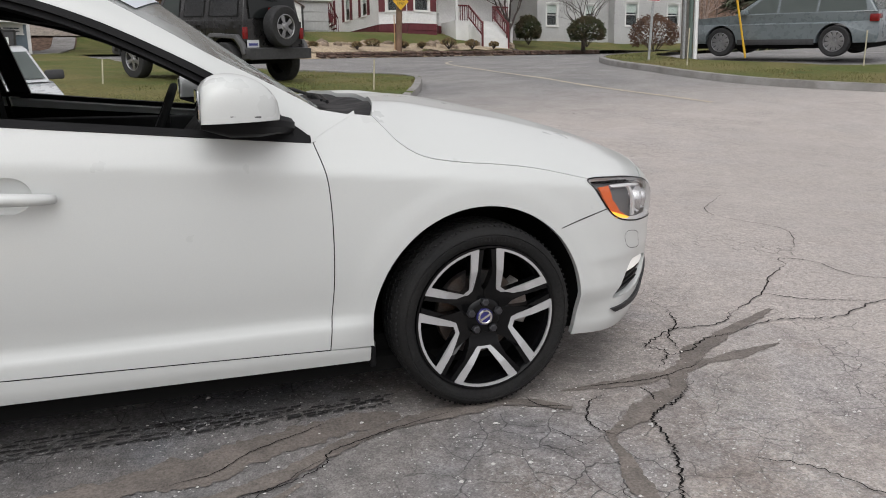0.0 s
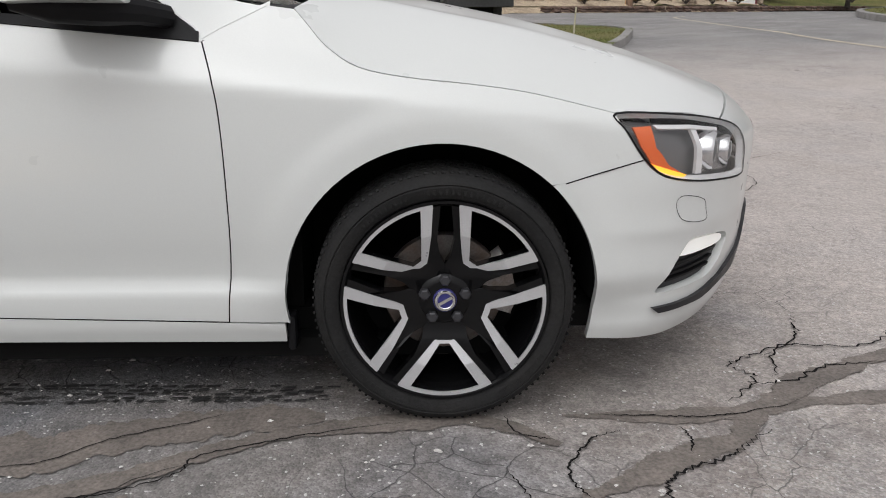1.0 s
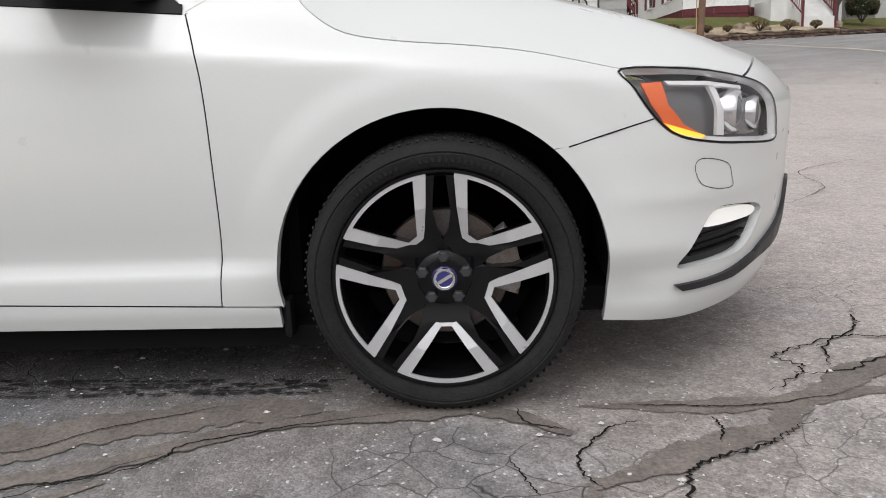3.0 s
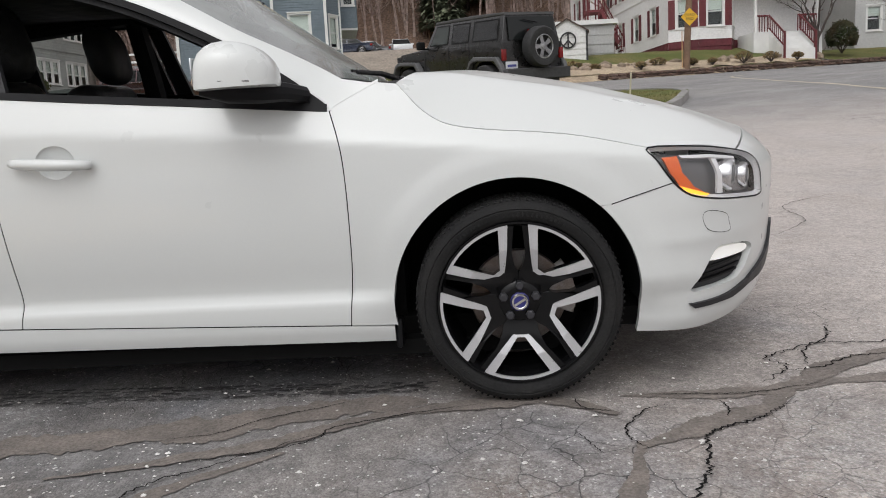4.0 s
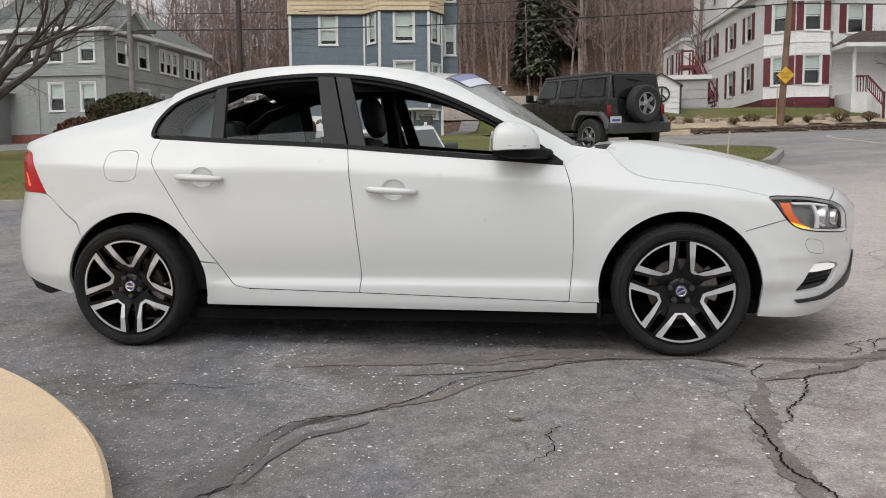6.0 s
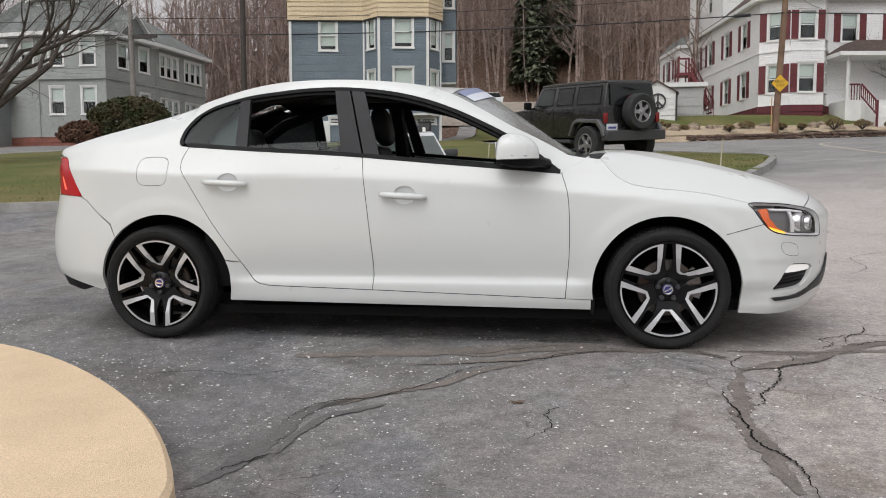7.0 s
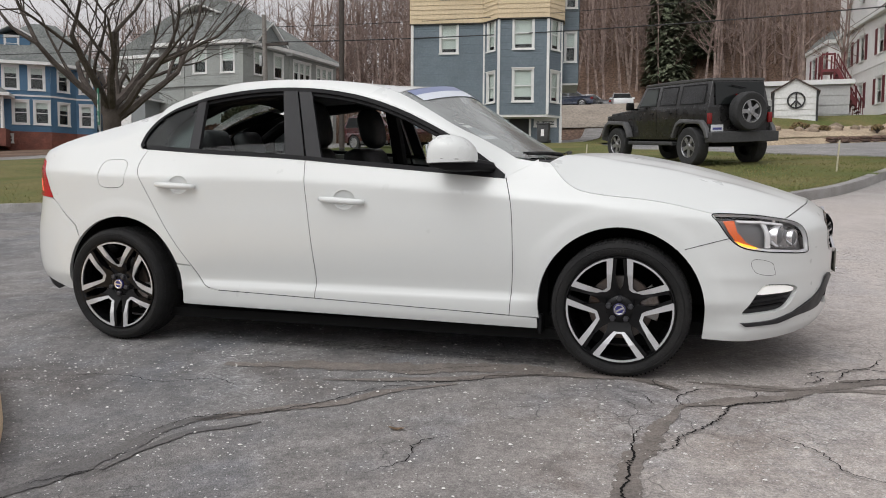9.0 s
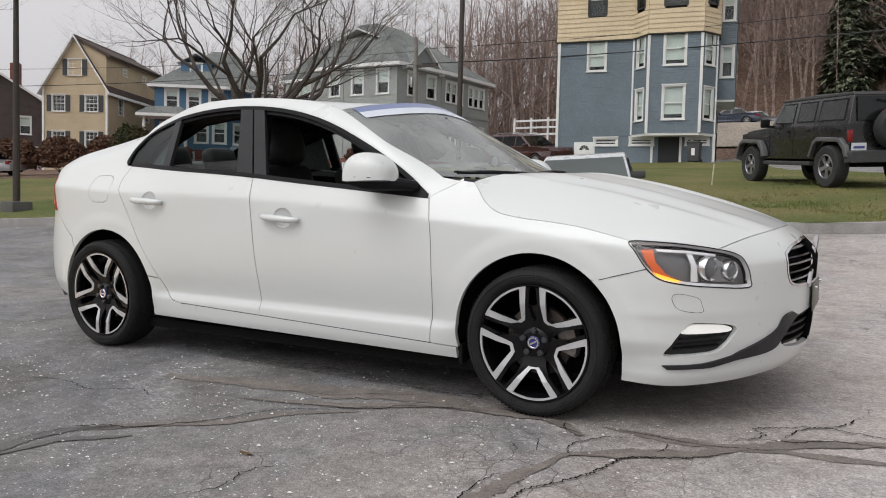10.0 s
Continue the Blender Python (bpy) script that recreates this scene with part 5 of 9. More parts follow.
seat(-1.62, 0.47), seat(-1.62, 2 * YC - 0.47)
bench = part("rear_bench", cushion(-2.50, -1.95, 0.28, 2 * YC - 0.28, 0.42, 0.60, r=0.06), LEATHER, car, "black leather rear bench")
part("backrest", cushion(-0.08, 0.08, 0.28, 2 * YC - 0.28, 0.0, 0.56, Matrix.Translation((-2.46, 0, 0.52)) @ pose(0, 0, 0, 0, -24, 0), 0.06), LEATHER, bench)
for y in (0.48, YC, 2 * YC - 0.48):
    part("headrest", cushion(-0.06, 0.05, y - 0.13, y + 0.13, 0.55, 0.74, Matrix.Translation((-2.46, 0, 0.52)) @ pose(0, 0, 0, 0, -20, 0), 0.05), LEATHER, bench)
b = bmesh.new()
box(b, -3.15, -2.62, 0.25, 2 * YC - 0.25, 1.04, 1.07)
part("parcel_shelf", b, CABIN, car)
b = bmesh.new()
prof = [(-0.42, 0.60), (-0.42, 1.0), (-0.62, 0.985), (-0.82, 0.93), (-0.88, 0.86), (-0.84, 0.70), (-0.72, 0.6)]
a_, c_ = ([b.verts.new((x, y, z)) for x, z in prof] for y in (0.12, 2 * YC - 0.12))
for k in range(len(prof)):
    b.faces.new((a_[k], a_[(k + 1) % len(prof)], c_[(k + 1) % len(prof)], c_[k]))
b.faces.new(a_[::-1]), b.faces.new(c_)
part("dashboard", b, CABIN, car)
b = bmesh.new()
m = Matrix.Translation((-0.98, 2 * YC - 0.47, 0.90)) @ pose(0, 0, 0, 0, -68, 0)
tor = [(0.185 + 0.016 * math.cos(a), 0.016 * math.sin(a)) for a in (2 * math.pi * k / 10 for k in range(10))]
lathe(b, tor, 40, m, closed=True)
lathe(b, [(0.0, 0.02), (0.06, 0.015), (0.075, -0.02), (0.0, -0.05)], 20, m)
for a in (0, 180, 270):
    p0, p1 = polar(0.05, a + 90), polar(0.185, a + 90)
    ring_tube(b, [m @ Vector((*p0, 0)), m @ Vector((*p1, 0))], 0.014, 6)
part("steering_wheel", b, CABIN, car)
# inside of the doors, pillars and roof edge
for y0 in (0.10, 2 * YC - 0.17):
    part("door_lining", boxed(-2.55, -0.45, y0, y0 + 0.07, 0.30, 0.93, 0.02), CABIN, car)
for s in (0, 1):
    ys = (lambda y: y) if not s else (lambda y: 2 * YC - y)
    b = bmesh.new()
    ring_tube(b, [(-1.66, ys(0.15), 0.9), (-1.68, ys(0.19), 1.15), (-1.70, ys(0.26), 1.41)], [0.055, 0.05, 0.05], 8)
    part("pillar_lining", b, CABIN, car)
    b = bmesh.new()
    ring_tube(b, [(-0.50, ys(0.17), 0.97), (-0.80, ys(0.22), 1.15), (-1.12, ys(0.29), 1.32), (-1.7, ys(0.27), 1.405), (-2.2, ys(0.30), 1.355), (-2.5, ys(0.34), 1.25), (-2.75, ys(0.36), 1.08)], [0.028, 0.032, 0.036, 0.036, 0.036, 0.04, 0.04], 8)
    part("roof_lining_edge", b, CABIN, car)
b = bmesh.new()
ring_tube(b, [(-0.92, YC, 1.36), (-0.93, YC, 1.32)], 0.01, 6)
box(b, -0.955, -0.925, YC - 0.12, YC + 0.12, 1.27, 1.335, 0.008)
part("inner_mirror", b, CABIN, car)
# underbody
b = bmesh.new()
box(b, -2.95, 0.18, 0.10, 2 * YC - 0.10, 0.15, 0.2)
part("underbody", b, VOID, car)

for y0 in (0.035, 2 * YC - 0.115):
    part("mud_flap", boxed(-0.388, -0.366, y0 + 0.012, y0 + 0.07, 0.186, 0.28, 0.010), TRIM, car, "small black flap behind the front wheel")

# ---- ground ----
def ground_sheet():
    xs = sorted(set([-400, -250, -160, -110, -80, -60, -48, -40, -32, -26, -20, -16] + [round(-13 + 0.5 * i, 2) for i in range(57)] + [18, 22, 27, 33, 40, 50, 62, 80, 110, 160, 250, 400]))
    ys = sorted(set([-300, -150, -80, -40, -25, -16, -10, -7] + [round(-5 + 0.5 * i, 2) for i in range(91)] + [42, 45, 48] + list(range(50, 66)) + [54 + 4 * i for i in range(20)] + [145, 170, 250, 500]))
    b = bmesh.new()
    grid = [[b.verts.new((x, y, height(x, y))) for x in xs] for y in ys]
    for r, q in zip(grid, grid[1:]):
        for k in range(len(xs) - 1):
            f = b.faces.new((r[k], r[k + 1], q[k + 1], q[k]))
            f.material_index = 0
    for f in b.faces:
        c = f.calc_center_median()
        f.material_index = 1 if c.y > 50 or c.x < -34 else 0
    return b


tagged(link("ground", ground_sheet(), [ASPHALT, EARTH]), "cracked grey asphalt lot and street sloping uphill", "ground", kind="structure")

LAWN_FRONT = curve([(-40, -8), (-24, -1.5), (-12.6, 5.2), (-8.4, 6.75), (-3, 7.6), (0.3, 7.95), (1.4, 8.25), (2.1, 9.0), (2.75, 10.0), (3.6, 11.9), (4.3, 13.6), (4.75, 15.2), (4.5, 16.8), (3.4, 18.6), (1.2, 21.5)], 6)
LAWN = LAWN_FRONT + [(-1.5, 25), (-3.2, 31), (-4.6, 37.2), (-15.5, 35.6), (-20, 26), (-24.5, 19.5), (-31, 17), (-42, 8)]
tagged(link("lawn", sheet(LAWN, 0.6, 0.13, relief=0.05), GRASS), "patchy green and tan winter lawn", "lawn", kind="structure")
tagged(link("kerb", kerb_line(LAWN_FRONT, 0.15, 0.15), KERB), "low grey granite kerb along the lawn", "kerb", kind="structure")

RIGHT_KERB = curve([(20, 25.5), (14.8, 21.6), (12.6, 19.9), (11.5, 18.3), (10.75, 16.2), (10.2, 13.5), (10.15, 11.2), (10.5, 9.7), (11.4, 8.3), (14, 6.2), (24, 1)], 6)
VERGE = RIGHT_KERB + [(27, 4), (17.5, 9.0), (13.5, 12.0), (12.5, 15), (13.4, 18.3), (17.5, 22.3)]
tagged(link("verge", sheet(VERGE[::-1], 0.6, 0.13, relief=0.04), GRASS), "green grass verge beside the street", "grass", kind="structure")
tagged(link("kerb", kerb_line(RIGHT_KERB, 0.15, 0.15), KERB), "grey granite kerb round the verge", "kerb", kind="structure")

FAR_EDGE = curve([(1.8, 30.5), (4.5, 33.4), (9.0, 36.3), (10.8, 36.9), (19.5, 41.5)], 5)
YARD = FAR_EDGE + [(20, 52), (4, 52), (0, 40)]
def raised_yard(outline, edge, step, low, high):
    b = sheet(outline, step, 0.0, relief=0.06)
    line = np.array(edge)
    for v in b.verts:
        d = math.sqrt(((line - (v.co.x, v.co.y)) ** 2).sum(1).min())
        v.co.z += low + (high - low) * smooth(0.0, 5.0, d)
    return b


tagged(link("front_yard", raised_yard(YARD, FAR_EDGE, 0.8, 0.3, 1.25), GRASS), "sparse grass yard before the white house", "grass", kind="structure")
FAR_EDGE_2 = curve([(20.5, 41.9), (27.5, 45.5), (34, 46), (46, 44)], 5)
YARD_2 = FAR_EDGE_2 + [(46, 60), (20.5, 52)]
tagged(link("side_yard", raised_yard(YARD_2, FAR_EDGE_2, 0.9, 0.25, 0.8), GRASS), "grass yard before the grey clapboard house", "grass", kind="structure")

# slope, path and gravel lot beside the blue house
tagged(link("upper_lawn", sheet([(-5.1, 36.6), (1.5, 39.5), (3.2, 44), (4.5, 53.6), (-5.6, 53.6)], 1.0, 0.10, relief=0.05), GRASS), "grass slope behind the off-road car", "grass", kind="structure")
tagged(link("footpath", sheet([(-6.5, 36.4), (-5.2, 36.6), (-5.7, 53.6), (-7.0, 53.6)], 0.8, 0.11), KERB), "worn pale footpath beside the blue house", "path", kind="structure")
tagged(link("gravel_lot", sheet([(-15.5, 53.7), (6.8, 53.7), (6.8, 71.5), (-15.5, 71.5)], 1.2, 0.16), surface("grey_tan_gravel", (0.30, 0.255, 0.21), (0.22, 0.19, 0.16), rough=0.95, blotch=0.4, grain=6, grain_amount=0.3)), "grey-tan gravel parking lot up the hill", "parking lot", kind="structure")

# the raised concrete corner beside the car
PAD_EDGE = curve([(-9, -1.3), (-6.5, -0.55), (-5, -0.36), (-4, -0.43), (-3.27, -0.64), (-2.68, -0.97), (-2.11, -1.47), (-1.74, -1.97), (-1.66, -2.25), (-1.74, -2.6), (-2.1, -3.3), (-3.0, -4.6), (-4.5, -6)], 5)[::-1] + [(-9, -6)][::-1]


def pad():
    b = sheet(PAD_EDGE, 0.15, 0.115)
    rim = dense(PAD_EDGE, 0.15)
    for i in range(len(rim)):
        (x0, y0), (x1, y1) = rim[i], rim[(i + 1) % len(rim)]
        o = []
        for x, y in ((x0, y0), (x1, y1)):
            d = Vector((x + 3.75, y + 2.32, 0)).normalized() * 0.03
            o.append((b.verts.new((x, y, height(x, y) + 0.115)), b.verts.new((x + d.x * 0.6, y + d.y * 0.6, height(x, y) + 0.10)), b.verts.new((x + d.x, y + d.y, height(x, y) - 0.05))))
        for k in range(2):
            b.faces.new((o[0][k], o[0][k + 1], o[1][k + 1], o[1][k]))
    bmesh.ops.remove_doubles(b, verts=b.verts, dist=0.001)
    bmesh.ops.recalc_face_normals(b, faces=b.faces)
    return b


tagged(link("pavement", pad(), PAD), "rounded corner of a raised yellowish concrete pavement", "pavement", kind="structure")

# ---- houses ----
SHUTTER_RED = surface("dark_red_shutter_paint", (0.13, 0.018, 0.022), rough=0.6, blotch=2, grain=30, grain_amount=0.1)
WHITE_TRIM = surface("white_trim_paint", (0.74, 0.74, 0.72), (0.64, 0.64, 0.62), rough=0.55, blotch=1.2, grain=30, grain_amount=0.06)
ROOF_GREY = surface("grey_roof_shingles", (0.185, 0.195, 0.185), (0.135, 0.145, 0.14), rough=0.95, blotch=0.8, grain=9, grain_amount=0.35, bump=0.6, bump_scale=12)
ROOF_BROWN = surface("brown_roof_shingles", (0.085, 0.06, 0.05), (0.06, 0.045, 0.04), rough=0.95, blotch=0.8, grain=9, grain_amount=0.3, bump=0.6, bump_scale=12)
BRICK = surface("red_brick_base", (0.23, 0.085, 0.06), (0.16, 0.065, 0.05), rough=0.9, blotch=2, grain=14, grain_amount=0.35, bump=0.5, bump_scale=14)
RED_BASE = surface("dark_red_painted_base", (0.13, 0.022, 0.03), (0.09, 0.02, 0.025), rough=0.8, blotch=1, grain=14, grain_amount=0.2)
WINDOW_GLASS = glass("window_glass", (0.93, 0.97, 0.96), clear=0.97)
# near-black colour stands for the dimness behind panes and in doorways
ROOM_SHADE = plain("dark_room", (0.03, 0.03, 0.032), 0.9)
BLIND = surface("off_white_blind", (0.80, 0.79, 0.75), rough=0.8, blotch=0.7, grain=30, grain_amount=0.05)


def siding_paint(name, c, k=0.86):
    return surface(name, c, tuple(v * k for v in c), rough=0.7, blotch=0.5, grain=10, grain_amount=0.09)


def wall_siding(b, a, c, z0, z1, holes, course, proud=0.030):
    """Lapped boards on the wall from a to c; holes are (u0, u1, z0, z1)."""
    a, c = Vector((*a, 0)), Vector((*c, 0))
    long = (c - a).length
    d = (c - a) / long
    out = Vector((d.y, -d.x, 0))
    z = z0
    while z < z1 - 0.01:
        t = min(z + course, z1)
        cuts = sorted((max(0, h[0]), min(long, h[1])) for h in holes if h[2] < t - 0.02 and h[3] > z + 0.02)
        ends = sorted({0.0, long} | {v for h in holes for v in h[:2] if 0 < v < long})
        spans = [(u, v) for u, v in zip(ends, ends[1:]) if not any(p < (u + v) / 2 < q for p, q in cuts)]
        for s, e in spans:
            p, q = a + d * s, a + d * e
            lo = [b.verts.new(v + UP * z + out * k) for v, k in ((p, 0.0), (q, 0.0), (q, proud), (p, proud))]
            hi = [b.verts.new(v + UP * t) for v in (p, q)]
            b.faces.new((lo[0], lo[1], lo[2], lo[3]))
            b.faces.new((lo[3], lo[2], hi[1], hi[0]))
        z = t
    bmesh.ops.remove_doubles(b, verts=b.verts, dist=0.001)


def window_at(parent, a, c, u, z, w, h, trim=0.11, style="sash", blind=0.5, paint=None, shutters=None, sill=True):
    """A sash window with its frame, set in the wall from a to c; u along it, z its foot."""
    a, c = Vector((*a, 0)), Vector((*c, 0))
    d = (c - a).normalized()
    m = Matrix((( d.x, d.y, 0, a.x + d.x * u), (d.y, -d.x, 0, a.y + d.y * u), (0, 0, 1, z), (0, 0, 0, 1)))
    paint = paint or WHITE_TRIM
    win = part("window", ring_frame(-w / 2 - trim, w / 2 + trim, -trim * 0.6, h + trim, trim, trim * 0.6, -0.1, 0.035), paint, parent, flat=True)
    win.matrix_local = m
    for z0, z1, y in ((0.0, h / 2 + 0.03, -0.07), (h / 2 - 0.03, h, -0.045)):
        part("sash", ring_frame(-w / 2, w / 2, z0, z1, 0.045, 0.05, y, y + 0.03), paint, win, flat=True)
    if style == "grid":
        for k in (1, 2):
            part("glazing_bar", boxed(-w / 2 + w * k / 3 - 0.012, -w / 2 + w * k / 3 + 0.012, -0.044, -0.02, 0, h), paint, win, flat=True)
        for k in (1, 3):
            part("glazing_bar", boxed(-w / 2, w / 2, -0.043, -0.019, h * k / 4 - 0.012, h * k / 4 + 0.012), paint, win, flat=True)
    if sill:
        part("sill", boxed(-w / 2 - trim - 0.03, w / 2 + trim + 0.03, 0.036, 0.09, -trim * 0.6 - 0.03, -trim * 0.6 + 0.03), paint, win, flat=True)
        part("head", boxed(-w / 2 - trim - 0.03, w / 2 + trim + 0.03, 0.036, 0.08, h + trim - 0.02, h + trim + 0.03), paint, win, flat=True)
    g = bmesh.new()
    box(g, -w / 2 + 0.03, w / 2 - 0.03, -0.05, -0.045, 0.03, h - 0.03)
    part("pane", g, WINDOW_GLASS, win, flat=True)
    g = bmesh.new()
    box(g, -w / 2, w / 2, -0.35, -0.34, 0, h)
    part("dark_room", g, ROOM_SHADE, win, "dark panel standing for the dim room behind the pane", flat=True)
    if blind > 0:
        g = bmesh.new()
        box(g, -w / 2 + 0.02, w / 2 - 0.02, -0.12, -0.115, h * (1 - blind), h)
        part("blind", g, BLIND, win, "half-drawn off-white blind", flat=True)
    if shutters:
        for s in (-1, 1):
            x0 = s * (w / 2 + trim + 0.20)
            n = int(h / 0.12)
            prof = [(0.0, -0.03)] + [q for k in range(n) for q in ((0.055, -0.03 + (h + 0.06) * k / n), (0.035, -0.03 + (h + 0.06) * (k + 0.95) / n))] + [(0.0, h + 0.03)]
            g = bmesh.new()
            sides = [[g.verts.new((x, y, z)) for y, z in prof] for x in (x0 - 0.2, x0 + 0.2)]
            for k in range(len(prof)):
                j = (k + 1) % len(prof)
                g.faces.new((sides[0][k], sides[0][j], sides[1][j], sides[1][k]))
            g.faces.new(sides[0]), g.faces.new(sides[1][::-1])
            part("shutter", g, shutters, win, "louvred shutter", flat=True)
    return win


def ring_frame(x0, x1, z0, z1, tx, tz, y0, y1):
    """A rectangular frame in one piece; tx, tz: the width of its uprights and rails."""
    b = bmesh.new()
    out = [(x0, z0), (x1, z0), (x1, z1), (x0, z1)]
    inn = [(x0 + tx, z0 + tz), (x1 - tx, z0 + tz), (x1 - tx, z1 - tx), (x0 + tx, z1 - tx)]
    v = [[b.verts.new((x, y, z)) for x, z in loop] for loop in (out, inn) for y in (y0, y1)]
    for k in range(4):
        j = (k + 1) % 4
        b.faces.new((v[1][k], v[1][j], v[3][j], v[3][k]))
        b.faces.new((v[0][j], v[0][k], v[2][k], v[2][j]))
        b.faces.new((v[0][k], v[0][j], v[1][j], v[1][k]))
        b.faces.new((v[3][k], v[3][j], v[2][j], v[2][k]))
    return b


def corner_board(parent, x, y, z0, z1, s=0.09, paint=None):
    part("corner_board", boxed(x - s, x + s, y - s, y + s, z0, z1), paint or WHITE_TRIM, parent, flat=True)


def walls(parent, foot, z0, z1, paint, windows, course=0.13, close=True, name="wall", label="", **opts):
    """Walls round a footprint (counter-clockwise from above); windows: {side: [(u, z, w, h), ...]}."""
    n = len(foot)
    for i in range(n if close else n - 1):
        a, c = foot[i], foot[(i + 1) % n]
        b = bmesh.new()
        ws = windows.get(i, [])
        wall_siding(b, a, c, z0, z1, [(w[0] - w[2] / 2 - 0.02, w[0] + w[2] / 2 + 0.02, w[1], w[1] + w[3]) for w in ws], course)
        part(name, b, paint, parent, label, flat=True)
        for w in ws:
            o = dict(opts)
            if len(w) > 4:
                o.update(w[4])
            window_at(parent, a, c, w[0], w[1], w[2], w[3], **o)


def roof_hip(foot, z, rise, over, run=None):
    """A roof that rises from an overhanging eave towards the middle of the footprint."""
    b = bmesh.new()
    cx = sum(p[0] for p in foot) / len(foot)
    cy = sum(p[1] for p in foot) / len(foot)
    eave, low, top = [], [], []
    for x, y in foot:
        d = Vector((x - cx, y - cy))
        e = d + d.normalized() * over * 1.3
        eave.append(b.verts.new((cx + e.x, cy + e.y, z)))
        low.append(b.verts.new((cx + e.x, cy + e.y, z - 0.22)))
        k = run if run is not None else 0.12
        top.append(b.verts.new((cx + d.x * k, cy + d.y * k, z + rise)))
    n = len(foot)
    for i in range(n):
        j = (i + 1) % n
        b.faces.new((eave[i], eave[j], top[j], top[i]))
        f = b.faces.new((low[i], low[j], eave[j], eave[i]))
        f.material_index = 1
    f = b.faces.new(low[::-1])
    f.material_index = 1
    b.faces.new(top)
    return b


def gable_roof(x0, x1, y0, y1, z, rise, over, thick=0.2):
    """Ridge along y."""
    b = bmesh.new()
    xm = (x0 + x1) / 2
    k = rise / (xm - x0)
    for s in (-1, 1):
        xe = xm + s * ((x1 - x0) / 2 + over)
        ze = z - over * k
        pts = [(xm, z + rise), (xe, ze), (xe, ze + thick), (xm, z + rise + thick)]
        lo = [b.verts.new((x, y0 - over, h)) for x, h in pts]
        hi = [b.verts.new((x, y1 + over, h)) for x, h in pts]
        for i in range(4):
            f = b.faces.new((lo[i], lo[(i + 1) % 4], hi[(i + 1) % 4], hi[i]))
            f.material_index = 0 if i == 2 else 1
        for f in (b.faces.new(lo[::-1]), b.faces.new(hi)):
            f.material_index = 1
    return b


def gable_wall(x0, x1, y, z, rise, paint_course=0.13):
    b = bmesh.new()
    xm, k = (x0 + x1) / 2, 0.0
    while k < rise - 0.02:
        t = min(k + paint_course, rise)
        w0, w1 = (x1 - x0) / 2 * (1 - k / rise), (x1 - x0) / 2 * (1 - t / rise)
        lo = [b.verts.new(v) for v in ((xm - w0, y, z + k), (xm + w0, y, z + k), (xm + w0, y - 0.014, z + k), (xm - w0, y - 0.014, z + k))]
        hi = [b.verts.new((xm + w1, y, z + t)), b.verts.new((xm - w1, y, z + t))]
        b.faces.new(lo)
        b.faces.new((lo[3], lo[2], hi[0], hi[1]))
        k = t
    bmesh.ops.remove_doubles(b, verts=b.verts, dist=0.001)
    return b


